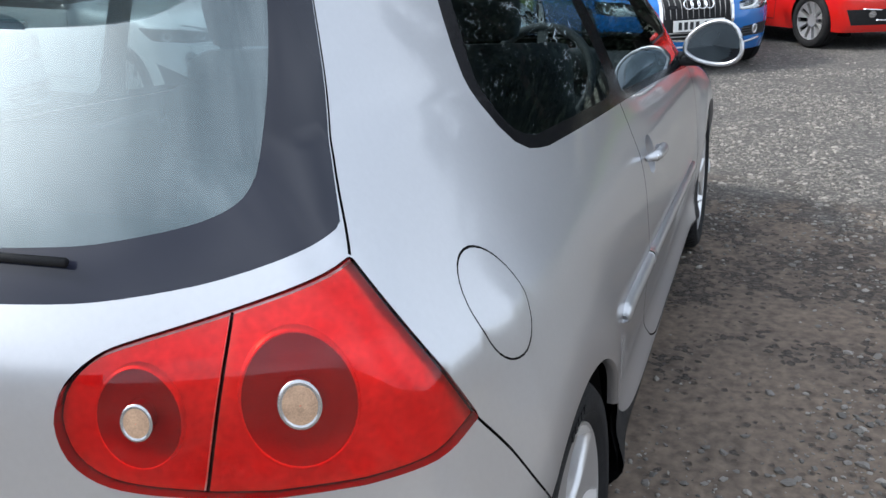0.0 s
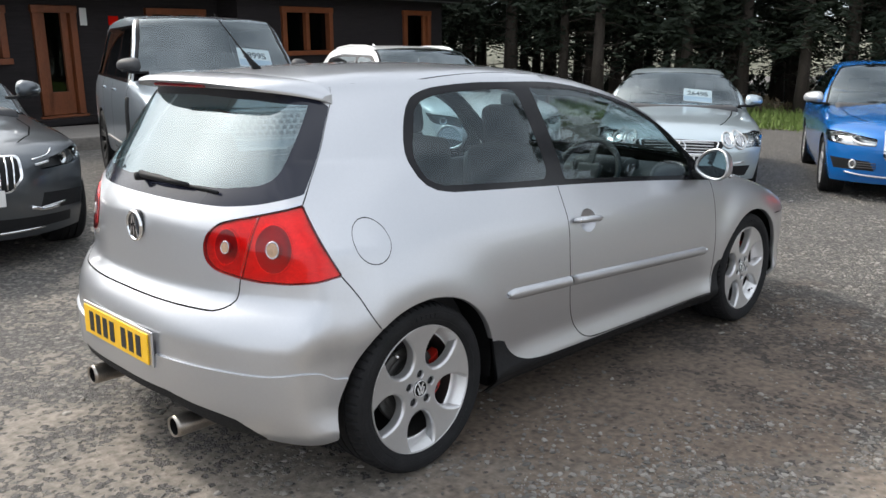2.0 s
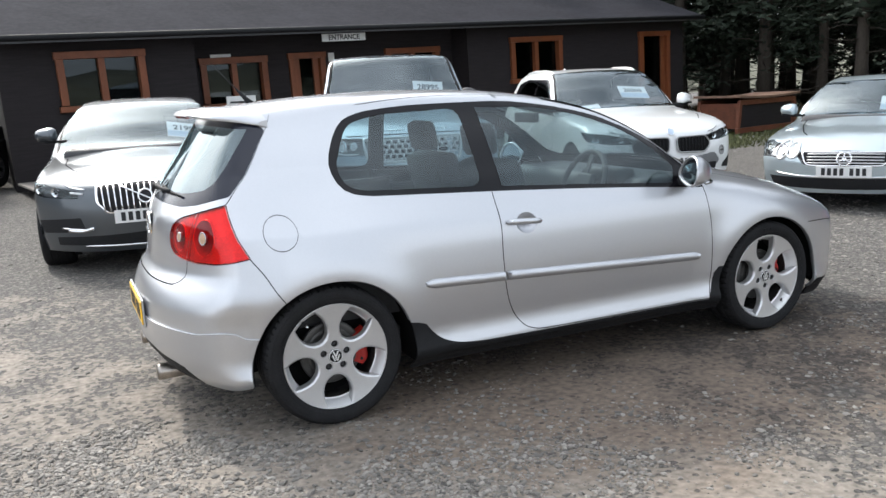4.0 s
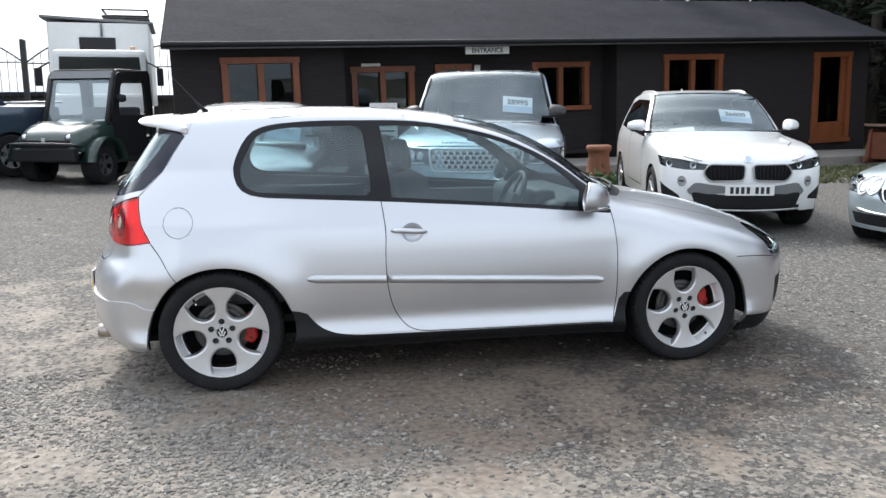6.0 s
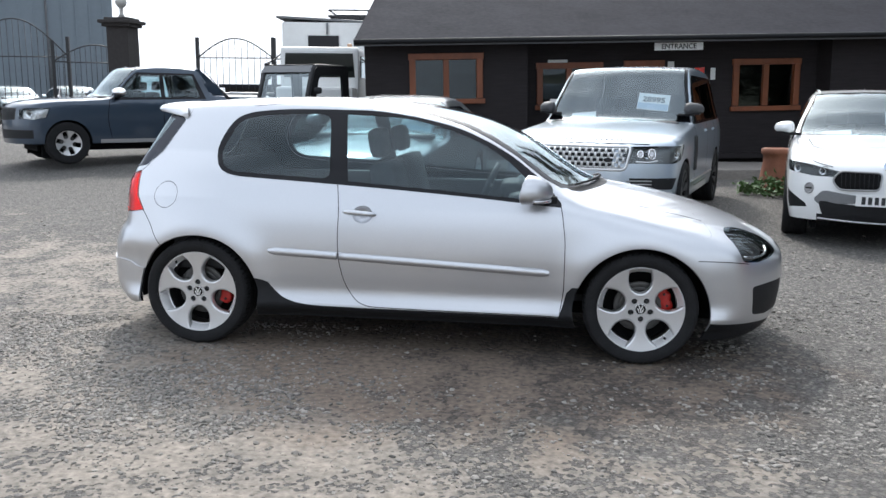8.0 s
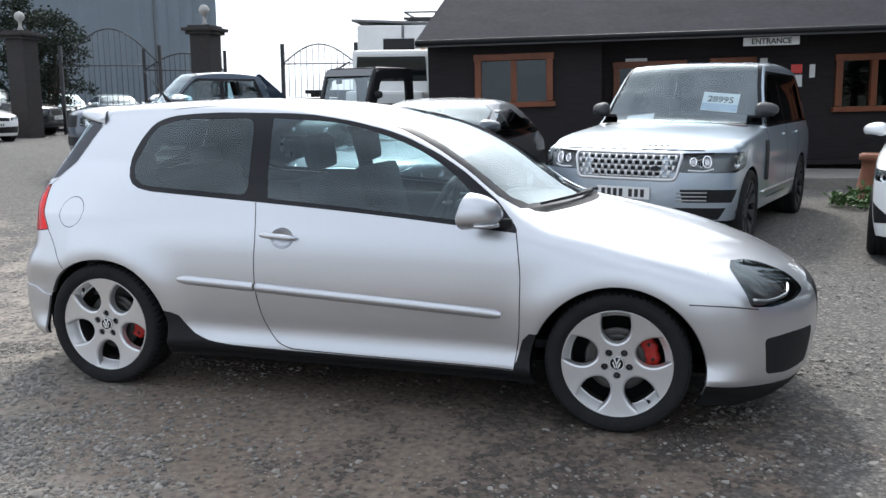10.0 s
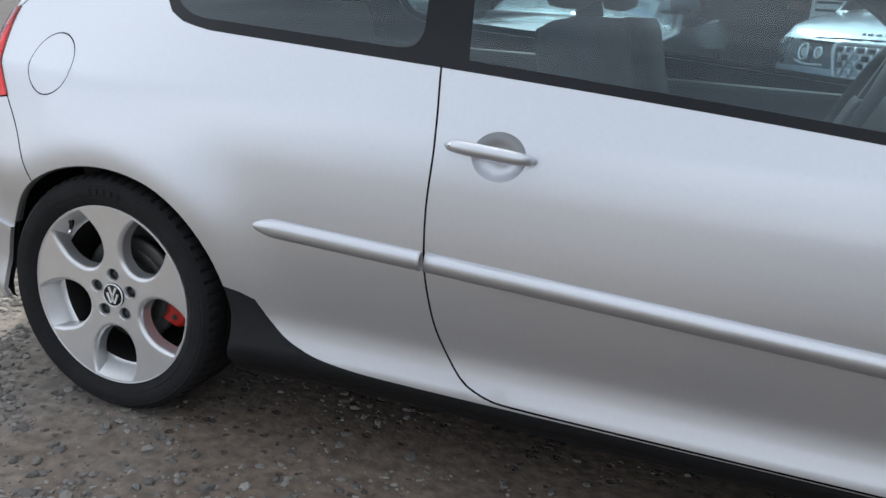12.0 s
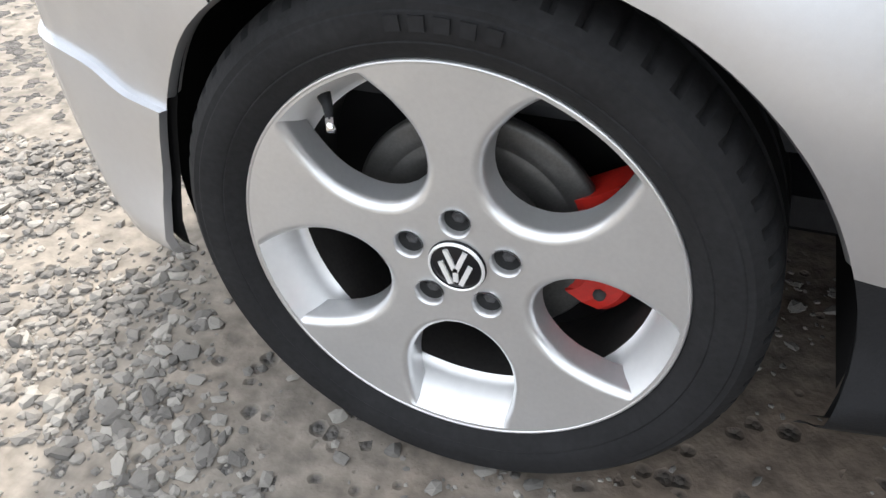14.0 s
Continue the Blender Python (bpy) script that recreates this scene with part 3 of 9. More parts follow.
def sport_wheel(turn, caliper, span):
    """A five-spoke alloy wheel with tyre, disc and red caliper; hub cap at the origin's -y side."""
    w = empty("wheel", Matrix())
    tyre(w, 0.318, 0.240, 0.222, seg=320)
    # raised mark on the tyre's wall in plain bars
    v, f = [], []
    for i in range(5):
        a0, a1 = radians(78 + i * 4.6), radians(78 + i * 4.6 + 2.9)
        b = len(v)
        for y in (-0.0085, -0.0125):
            for a in (a0, (a0 + a1) / 2, a1):
                for r in (0.272, 0.286):
                    v.append((r * math.cos(a), y, r * math.sin(a)))
        f += [(b + 6, b + 7, b + 9, b + 8), (b + 8, b + 9, b + 11, b + 10), (b, b + 6, b + 8, b + 2), (b + 2, b + 8, b + 10, b + 4), (b + 1, b + 3, b + 9, b + 7), (b + 3, b + 5, b + 11, b + 9), (b, b + 1, b + 7, b + 6), (b + 4, b + 10, b + 11, b + 5)]
    mesh_object("wall_mark", v, f, M["rubber"], w)
    alloy_rim("rim", w, 5, turn, 0.2365, M["alloy"], (0.080, 0.2335, 0.0750), dish=0.016, pcd=0.056, step=0.011)
    turned("rim_lip", [(0.0045, 0.2360), (0.0035, 0.2366), (0.0025, 0.2380), (0.0035, 0.2398), (0.009, 0.2405), (0.02, 0.2395)], M["alloy"], w, "bright kerb-worn lip", 96)
    turned("barrel", [(0.0045, 0.2338), (0.008, 0.2322), (0.014, 0.2290), (0.034, 0.2195), (0.052, 0.2130), (0.060, 0.2105), (0.064, 0.2055)], M["alloy_bright"], w, segments=72)
    # the barrel is near-black from here inwards
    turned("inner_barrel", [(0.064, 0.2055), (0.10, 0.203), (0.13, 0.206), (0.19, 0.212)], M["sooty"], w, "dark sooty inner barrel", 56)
    for i in range(5):
        a = turn + 2 * math.pi * i / 5
        at = (0.056 * math.cos(a), 0.0005, 0.056 * math.sin(a))
        well = turned("bolt_well", [(0.0152, 0.0172), (0.0165, 0.0160), (0.0190, 0.0150), (0.0240, 0.0142)], M["alloy"], w, segments=24, at=at)
        turned("well_floor", [(0.0240, 0.0142), (0.036, 0.0130), (0.036, 0.0)], M["steel_dark"], well, segments=24, at=at)
        turned("wheel_bolt", [(0.0285, 0.0), (0.0285, 0.0035), (0.0275, 0.0040), (0.0275, 0.0068), (0.0290, 0.0078), (0.036, 0.0082)], M["cabin_hard"], w, segments=6, at=at)
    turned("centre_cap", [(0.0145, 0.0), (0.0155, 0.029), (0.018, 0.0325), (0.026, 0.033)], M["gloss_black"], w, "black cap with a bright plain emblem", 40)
    turned("emblem_ring", [(0.0150, 0.0285), (0.0136, 0.0292), (0.0136, 0.0308), (0.0165, 0.0318)], M["alloy_bright"], w, segments=40)
    for x, z, lean in ((-0.0055, 0.009, -22), (0.0055, 0.009, 22), (-0.011, -0.008, -22), (0.011, -0.008, 22), (0.0, -0.009, 0)):
        bm = bmesh.new()
        add_box(bm, (0, 0, 0), (0.0056, 0.004, 0.029 if lean else 0.018), pose(x, 0.0145, z, 0, lean, 0))
        part("emblem_bar", bm, M["alloy_bright"], w)
    turned("brake_disc", [(0.086, 0.06), (0.086, 0.088), (0.0845, 0.090), (0.0845, 0.112), (0.0852, 0.113), (0.0845, 0.114), (0.0845, 0.139), (0.087, 0.143), (0.092, 0.145), (0.10, 0.143), (0.10, 0.06)], M["steel"], w, segments=64)
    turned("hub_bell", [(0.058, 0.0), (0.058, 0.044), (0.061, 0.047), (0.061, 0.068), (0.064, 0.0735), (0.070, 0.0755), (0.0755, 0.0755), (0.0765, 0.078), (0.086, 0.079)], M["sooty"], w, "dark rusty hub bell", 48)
    # near-black disc added for the shade in the wheel's open back
    turned("wheel_back_shade", [(0.17, 0.0), (0.165, 0.214)], M["dark"], w, segments=40)
    # caliper: one curved block over the disc's edge
    v, f = [], []
    n = 14
    ring = [(0.086, 0.118), (0.081, 0.126), (0.080, 0.148), (0.085, 0.168), (0.093, 0.178), (0.125, 0.180), (0.125, 0.118)]
    for i in range(n + 1):
        a = radians(caliper - 25 + span * i / n)
        swell = 0.012 * abs(math.sin(math.pi * i / n * 2.5)) - 0.006
        for y, r in ring:
            v.append(((r + (swell if r > 0.12 else 0)) * math.cos(a), y - (swell * 0.8 if y < 0.07 else 0), (r + (swell if r > 0.12 else 0)) * math.sin(a)))
    k = len(ring)
    f = [(i * k + q, i * k + (q + 1) % k, (i + 1) * k + (q + 1) % k, (i + 1) * k + q) for i in range(n) for q in range(k)] + [tuple(range(k)), tuple(n * k + q for q in range(k))[::-1]]
    mesh_object("brake_caliper", v, f, M["brake_red"], w, "red-painted brake caliper")
    ca, sa = math.cos(turn + 0.66), math.sin(turn + 0.66)
    valve = tube("tyre_valve", [(0.222 * ca, 0.030, 0.222 * sa), (0.212 * ca, 0.024, 0.212 * sa), (0.200 * ca, 0.012, 0.200 * sa)], [0.0075, 0.0055, 0.0040], M["black_plastic"], w)
    tube("valve_cap", [(0.201 * ca, 0.013, 0.201 * sa), (0.192 * ca, 0.004, 0.192 * sa)], 0.0050, M["chrome"], valve)
    # bleed nipple and guide bolts of the caliper
    for d in (-16, span - 36):
        a = radians(caliper + d)
        turned("guide_bolt", [(0.076, 0.0), (0.076, 0.007), (0.084, 0.008)], M["steel_dark"], w, segments=8, at=(0.152 * math.cos(a), 0, 0.152 * math.sin(a)))
    return w


def stand_wheel(w, car, x, y, z, flip=False, twist=0.0):
    w.parent = car
    w.matrix_basis = pose(x, y, z, 0, twist, 180 if flip else 0)


# ------------------------------------------------------------- the silver hatchback
HATCH = hatch_shell()


@functools.lru_cache(maxsize=None)
def hatch_s(x, z):
    w = float(HATCH.on_strip([(min(max(x, -0.3), 3.0), z)])[0][1])
    return float(HATCH.s_of(np.array([x, min(w, -0.36), z])))


def arc_pts(cx, cz, r, n=40, a0=0.0, a1=2 * math.pi):
    return [(cx + r * math.cos(a0 + (a1 - a0) * i / n), cz + r * math.sin(a0 + (a1 - a0) * i / n)) for i in range(n)]


SCOOP = (1.003, 0.806, 0.058, 0.050)
REAR_ARCH = smooth_curve((-95, 0, 20, 45, 60, 80, 96, 116, 134, 148, 160, 180, 200, 268), (0.38, 0.380, 0.371, 0.363, 0.357, 0.3465, 0.3435, 0.3465, 0.351, 0.3530, 0.357, 0.374, 0.388, 0.40))


def hatchback():
    car = empty("hatchback_car", Matrix(), "silver three-door hatchback parked on the gravel, alloy wheels, red brake calipers", "car")
    sh = HATCH
    st, sn = sh.s_tail, sh.s_nose
    rim_sz, rim_p = sh.rim()
    upper = [tuple(p) for p in rim_sz]
    # underside of the bodywork, from tail to nose
    lower_tail = [(st, 0.335), (-1.12, 0.33), (-1.0, 0.30), (-0.9, 0.275), (-0.8, 0.255), (-0.7, 0.245), (-0.6, 0.232), (-0.52, 0.228), (-0.45, 0.236), (hatch_s(-0.36, 0.24), 0.243)]
    outline = upper[::-1] + curve_line(lower_tail, 40) + [(0.36, 0.19), (2.25, 0.19), (hatch_s(2.9, 0.15), 0.15), (3.4, 0.15), (sn, 0.15)]
    dlo = curve_line([(0.255, 1.0), (0.85, 0.968), (1.5, 0.925), (2.118, 0.872)], 14) + [(2.125, 0.885)] + \
        curve_line([(2.118, 0.90), (2.02, 1.01), (1.85, 1.145), (1.65, 1.255), (1.45, 1.325), (1.2, 1.372), (0.9, 1.390), (0.6, 1.392), (0.33, 1.378), (0.2, 1.345), (0.12, 1.25), (0.085, 1.14), (0.11, 1.055), (0.17, 1.015), (0.255, 1.0)], 60)[:-1]
    quarter_glass = rounded([(0.135, 1.06), (0.2, 1.028), (0.80, 0.998), (0.765, 1.365), (0.35, 1.355), (0.2, 1.32), (0.115, 1.14)], 0.06)
    door_glass = [(0.905, 0.988), (1.5, 0.946), (1.93, 0.912)] + curve_line([(1.95, 1.0), (1.8, 1.13), (1.62, 1.23), (1.42, 1.298), (1.2, 1.345), (0.865, 1.364)], 24)
    lamp = rounded(curve_line([(-0.80, 0.779), (-0.93, 0.797), (-0.972, 0.815), (-0.996, 0.842), (-1.003, 0.873), (-0.993, 0.905), (-0.966, 0.932), (-0.925, 0.952), (-0.87, 0.964)], 28) + [(-0.75, 0.985), (-0.562, 1.018), (-0.405, 0.796), (-0.50, 0.783), (-0.6, 0.775), (-0.72, 0.774)], [0] * 28 + [0, 0.008, 0.008, 0, 0, 0])
    split = curve_line([(-0.748, 0.981), (-0.782, 0.88), (-0.813, 0.776)], 10)
    gate = [(st - 0.01, 1.0), (-0.82, 1.0), (-0.566, 1.05), (-0.556, 1.018), (-0.745, 0.985), (-0.782, 0.88), (-0.813, 0.775), (-0.82, 0.72), (-0.86, 0.685), (-0.93, 0.668), (st - 0.01, 0.668)]
    rear_glass = curve_line([(st - 0.01, 0.998), (-1.0, 0.999), (-0.82, 1.010), (-0.572, 1.047)], 24) + curve_line([(-0.560, 1.052), (-0.545, 1.085), (-0.526, 1.12), (-0.492, 1.178), (-0.444, 1.259), (-0.410, 1.300), (-0.395, 1.318)], 24) + [(-0.5, 1.345), (-0.8, 1.365), (st - 0.01, 1.37)]
    rear_clear = curve_line([(st - 0.01, 1.052), (-1.0, 1.055), (-0.88, 1.063), (-0.78, 1.075), (-0.72, 1.092), (-0.690, 1.115), (-0.670, 1.15), (-0.615, 1.26), (-0.585, 1.325)], 60) + [(st - 0.01, 1.345)]
    def arch_at(cx, a):
        r = 0.339 + 0.029 * (1 - max(0.0, math.sin(a))) ** 1.2
        r += 0.010 if cx > 1 else 0.0
        if cx == 0.0:                                       # the rear opening leans forward
            r = float(REAR_ARCH(math.degrees(a) if a < 1.5 * math.pi else math.degrees(a) - 360))
        return cx + r * math.cos(a), 0.318 + r * math.sin(a)
    arch_r, arch_f = ([(hatch_s(x, z), z) for x, z in (arch_at(cx, 2 * math.pi * i / 72) for i in range(72))] for cx in (0.0, 2.578))
    head = rounded([(3.172, 0.69), (3.21, 0.735), (3.33, 0.755), (3.50, 0.75), (3.62, 0.733), (3.70, 0.685), (3.66, 0.62), (3.52, 0.593), (3.344, 0.584), (3.19, 0.597)], 0.03)
    fog = rounded([(3.285, 0.452), (3.50, 0.455), (3.72, 0.445), (3.72, 0.275), (3.50, 0.268), (3.325, 0.288)], 0.03)
    grille = [(3.80, 0.63), (sn + 0.01, 0.655), (sn + 0.01, 0.22), (3.86, 0.24), (3.84, 0.45)]
    lip = [(hatch_s(2.85, 0.2), 0.264), (3.2, 0.248), (3.6, 0.215), (sn + 0.01, 0.22), (sn + 0.01, 0.14), (hatch_s(2.85, 0.2), 0.14)]
    sill = [(0.3, 0.43), (0.40, 0.412)] + curve_line([(0.44, 0.397), (0.475, 0.352), (0.53, 0.308), (0.62, 0.279), (0.75, 0.268), (0.95, 0.265)], 26) + [(2.125, 0.258), (2.14, 0.30), (2.165, 0.40), (2.195, 0.432), (2.3, 0.432), (2.3, 0.17), (0.3, 0.17)]
    diffuser = [(st - 0.01, 0.375), (-1.1, 0.37), (-0.965, 0.347), (-0.86, 0.332), (-0.8, 0.318), (-0.74, 0.283), (-0.70, 0.258), (-0.69, 0.1), (st - 0.01, 0.1)]
    skirt_line = curve_line([(hatch_s(-0.32, 0.44), 0.442), (-0.37, 0.445), (-0.44, 0.456), (-0.495, 0.485), (-0.56, 0.494), (-0.70, 0.484), (-0.9, 0.486), (-1.2, 0.488)], 60)
    skirt = skirt_line + [(st - 0.02, 0.488), (st - 0.02, 0.1), (hatch_s(-0.15, 0.3), 0.1), (hatch_s(-0.2, 0.4), 0.40)]
    flap = [(hatch_s(x, z), z) for x, z in arc_pts(-0.192, 0.888, 0.074, 36)]
    flap_ring = ribbon(flap + flap[:1], 0.0032)
    g = 0.0046
    door_gap = curve_line([(0.846, 0.972), (0.862, 0.80), (0.858, 0.68), (0.862, 0.57), (0.885, 0.44), (0.93, 0.345), (0.985, 0.292), (1.06, 0.272), (1.3, 0.268), (2.13, 0.262)], 80)
    door_front = curve_line([(2.13, 0.262), (2.15, 0.45), (2.15, 0.65), (2.135, 0.80), (2.12, 0.89)], 24)
    bumper_gap = curve_line([(-0.408, 0.795), (-0.338, 0.72), (-0.283, 0.645), (-0.235, 0.588)], 16)
    gate_gap = curve_line([(-0.813, 0.775), (-0.82, 0.72), (-0.86, 0.685), (-0.93, 0.668), (-1.1, 0.667), (st, 0.668)], 30)
    gate_side = curve_line([(-0.562, 1.02), (-0.556, 1.035), (-0.541, 1.08), (-0.520, 1.12), (-0.486, 1.178), (-0.438, 1.259), (-0.402, 1.302), (-0.37, 1.335), (-0.34, 1.40)], 36)
    nose_gap = curve_line([(hatch_s(2.868, 0.6), 0.606), (3.1, 0.60), (3.24, 0.585)], 12)
    feats = [("tailgate", gate), ("rear_frame", rear_glass), ("rear_window", rear_clear), ("window_frame", dlo), ("quarter_glass", quarter_glass), ("door_glass", door_glass),
             ("tail_lamp", lamp), ("headlight", head), ("skirt", skirt), ("grille", grille), ("fog", fog), ("lip", lip), ("sill", sill), ("diffuser", diffuser),
             ("gap", ribbon(door_gap, g)), ("gap", ribbon(door_front, g)), ("gap", ribbon(bumper_gap, g)), ("gap", ribbon(gate_gap, 0.0055)),
             ("gap", ribbon(gate_side, 0.0055)), ("gap", ribbon(nose_gap, g)), ("gap", flap_ring), ("gap", [(SCOOP[0] + SCOOP[2] * math.cos(a), SCOOP[1] + SCOOP[3] * math.sin(a)) for a in np.linspace(0, 2 * math.pi, 37)[:-1]]), ("gap", ribbon(split, 0.005)), ("gap", ribbon(lamp + lamp[:1], 0.0045)), ("gap", arch_r), ("gap", arch_f)]
    # the door, the front wing, the two bumpers: regions of their own under the gaps
    door = [(0.846, 0.972)] + door_gap[1:] + door_front[1:] + [(2.12, 0.9), (1.5, 0.94)]
    r_bumper = bumper_gap + [(hatch_s(-0.2, 0.5), 0.45), (hatch_s(-0.15, 0.3), 0.1), (st - 0.02, 0.1), (st - 0.02, 0.668), (-1.1, 0.667), (-0.93, 0.668), (-0.86, 0.685), (-0.82, 0.72), (-0.813, 0.775)] + [(-0.60, 0.771), (-0.5, 0.776)]
    f_bumper = nose_gap + [(3.55, 0.566), (3.72, 0.60), (3.72, 0.66), (sn + 0.02, 0.68), (sn + 0.02, 0.1), (hatch_s(2.8, 0.2), 0.1)]
    wing = [(2.12, 0.89), (2.135, 0.8), (2.15, 0.65), (2.15, 0.45), (2.13, 0.262), (2.13, 0.15), (hatch_s(2.8, 0.2), 0.1), (hatch_s(2.868, 0.6), 0.606), (3.1, 0.6), (3.24, 0.585), (3.17, 0.757), (3.3, 0.75), (3.7, 0.66), (3.75, 1.2), (2.0, 1.06)]
    fuel = [("fuel_flap", flap)]
    cut = carve(outline, [("front_wing", wing), ("rear_bumper", r_bumper), ("front_bumper", f_bumper), ("door", door)] + fuel + feats, 0.03, 0.022)
    R = {k: skin(sh, "strip", c) for k, c in cut.items() if k != "gap"}
    two = lambda k: joined(R[k], mirrored(R[k]))
    # the top: roof, screen and bonnet
    edge = [(p[0], p[1]) for p in rim_p]
    tail_x, nose_x = edge[0][0], edge[-1][0]
    top_outline = edge + [(nose_x, 0.0), (tail_x, 0.0)]
    screen = [(1.33, 0.01)] + [(1.33 - 0.05 * (q / 0.55) ** 2, -q) for q in np.linspace(0, 0.55, 8)] + [(1.55, -0.60), (1.8, -0.665), (2.02, -0.715), (2.12, -0.70)] + [(2.36 - 0.22 * (q / 0.68) ** 2, -q) for q in np.linspace(0.66, 0, 10)] + [(2.36, 0.01)]
    cowl = [(2.36, 0.01)] + [(2.36 - 0.22 * (q / 0.68) ** 2, -q) for q in np.linspace(0, 0.66, 10)] + [(2.18, -0.66)] + [(2.415 - 0.22 * (q / 0.68) ** 2, -q) for q in np.linspace(0.62, 0, 10)] + [(2.415, 0.01)]
    clear = [(1.38, 0.01)] + [(1.38 - 0.05 * (q / 0.5) ** 2, -q) for q in np.linspace(0, 0.5, 6)] + [(1.6, -0.555), (1.85, -0.625), (2.07, -0.66)] + [(2.33 - 0.22 * (q / 0.68) ** 2, -q) for q in np.linspace(0.62, 0, 8)] + [(2.33, 0.01)]
    bonnet_edge = curve_line([(2.30, -0.60), (2.6, -0.625), (2.9, -0.60), (3.1, -0.555), (3.25, -0.50), (3.38, -0.40)], 24)
    ditch = curve_line([(-0.35, -0.50), (0.3, -0.535), (0.9, -0.535), (1.28, -0.52)], 20)
    topcut = carve(top_outline, [("bonnet", [(2.36, 0.01), (2.36, -0.1)] + bonnet_edge + [(3.6, -0.3), (3.6, 0.01)]), ("roof", [(-0.9, 0.01), (-0.9, -0.5)] + ditch + [(1.3, -0.5), (1.33, 0.01)]), ("screen_frame", screen), ("windscreen", clear), ("cowl", cowl), ("gap", ribbon(bonnet_edge, 0.006)), ("gap", ribbon(ditch, 0.0035))], 0.035, 0.025)
    T = {k: skin(sh, "top", c) for k, c in topcut.items() if k != "gap"}
    both = lambda d: joined(d, mirrored(d))
    S = M["silver"]
    for side in (lambda d: d), mirrored:
        skin_object("body_side", side(R["rest"]), S, car)
        skin_object("roof_side", side(T["rest"]), S, car)
    skin_object("roof", both(T["roof"]), S, car)
    skin_object("bonnet", both(T["bonnet"]), S, car)
    skin_object("windscreen", both(T["windscreen"]), M["glass_screen"], car)
    skin_object("windscreen_frame", both(T["screen_frame"]), M["gloss_black"], car)
    skin_object("cowl", both(T["cowl"]), M["black_plastic"], car)
    gate_ob = skin_object("tailgate", two("tailgate"), S, car)
    skin_object("rear_window_band", two("rear_frame"), M["printed_band"], gate_ob, "black printed border of the rear window")
    skin_object("rear_window", two("rear_window"), M["glass_rear"], gate_ob, "tinted rear window with a dusty film")
    rb = skin_object("rear_bumper", two("rear_bumper"), S, car)
    sk = skin(sh, "strip", cut["skirt"], 0.008)
    skin_object("rear_skirt", joined(sk, mirrored(sk)), S, car)
    # the skirt's edge, turned in to the bumper
    p2, tri = cut["skirt"]
    seen = collections.Counter(tuple(sorted((t[k], t[(k + 1) % 3]))) for t in tri for k in range(3))
    rim_e = [e for e, c in seen.items() if c == 1 and min(p2[e[0]][0], p2[e[1]][0]) > st + 0.004]
    ids = sorted({k for e in rim_e for k in e})
    where = {k: q for q, k in enumerate(ids)}
    outer_p, inner_p = (sh.on_strip([p2[k] for k in ids], h) for h in (0.008, -0.001))
    for sg in (1, -1):
        flip = np.array([1, sg, 1])
        mesh_object("skirt_edge", np.concatenate([outer_p * flip, inner_p * flip]), [(where[a], where[b], where[b] + len(ids), where[a] + len(ids)) for a, b in rim_e], S, car)
    skin_object("rear_diffuser", two("diffuser"), M["black_plastic"], rb)
    fb = skin_object("front_bumper", two("front_bumper"), S, car)
    skin_object("grille", two("grille"), M["black_plastic"], fb)
    skin_object("front_lip", two("lip"), M["black_plastic"], fb)
    for right in (True, False):
        side = (lambda d: d) if right else mirrored
        sg = 1 if right else -1
        skin_object("front_wing", side(R["front_wing"]), S, car)
        door_ob = skin_object("door", side(R["door"]), S, car)
        skin_object("window_surround", side(R["window_frame"]), M["gloss_black"], car)
        for k in ("door_glass", "quarter_glass"):
            skin_object(k, side(R[k]), M["glass_side"], door_ob if k == "door_glass" else car)
        skin_object("side_skirt", side(R["sill"]), M["black_plastic"], car)
        skin_object("fog_lamp_bezel", side(R["fog"]), M["black_plastic"], fb)
        if right:
            skin_object("fuel_flap", R["fuel_flap"], S, car)
        else:
            skin_object("quarter_patch", mirrored(R["fuel_flap"]), S, car)
        hl = skin_object("headlight", side(R["headlight"]), M["lamp_clear"], car, "clear headlight with a dark housing")
        deep = skin(sh, "strip", cut["headlight"], -0.05)
        skin_object("housing", side(deep), M["cabin_hard"], hl)
        for s0, z0, r0 in ((3.34, 0.674, 0.052), (3.53, 0.670, 0.047)):
            loop = [(s0 + r0 * 1.1 * math.cos(a), z0 + r0 * math.sin(a)) for a in np.linspace(0, 2 * math.pi, 33)[:-1]]
            flip = np.array([1, sg, 1])
            tube("lamp_ring", sh.on_strip(loop, -0.022) * flip, 0.003, M["steel_dark"], hl, sides=6, closed=True)
            rows = np.concatenate([sh.on_strip([(s0 + (a - s0) * q, z0 + (b - z0) * q) for a, b in loop], -0.03 - 0.012 * (1 - q)) * flip for q in (1.0, 0.6, 0.02)])
            mesh_object("reflector", rows, [(i * 32 + k, i * 32 + (k + 1) % 32, (i + 1) * 32 + (k + 1) % 32, (i + 1) * 32 + k) for i in range(2) for k in range(32)], M["steel_dark"], hl, smooth=True)
        tube("chrome_sweep", sh.on_strip(curve_line([(3.23, 0.618), (3.35, 0.606), (3.50, 0.612), (3.62, 0.642)], 16), -0.018) * np.array([1, sg, 1]), 0.0085, M["lamp_bowl"], hl, sides=8)
        # door handle over its scoop
        hx, hz = 0.985, 0.808

        def at_door(x, z, out):
            x, z, out = np.broadcast_arrays(np.atleast_1d(np.asarray(x, float)), z, out)
            p = sh.on_strip(np.stack([x, z], -1))
            q = p + sh.normal(p) * out[:, None]
            return q * np.array([1, sg, 1])
        rings, seg = 9, 36
        ang = np.linspace(0, 2 * math.pi, seg + 1)[:-1]
        rows = []
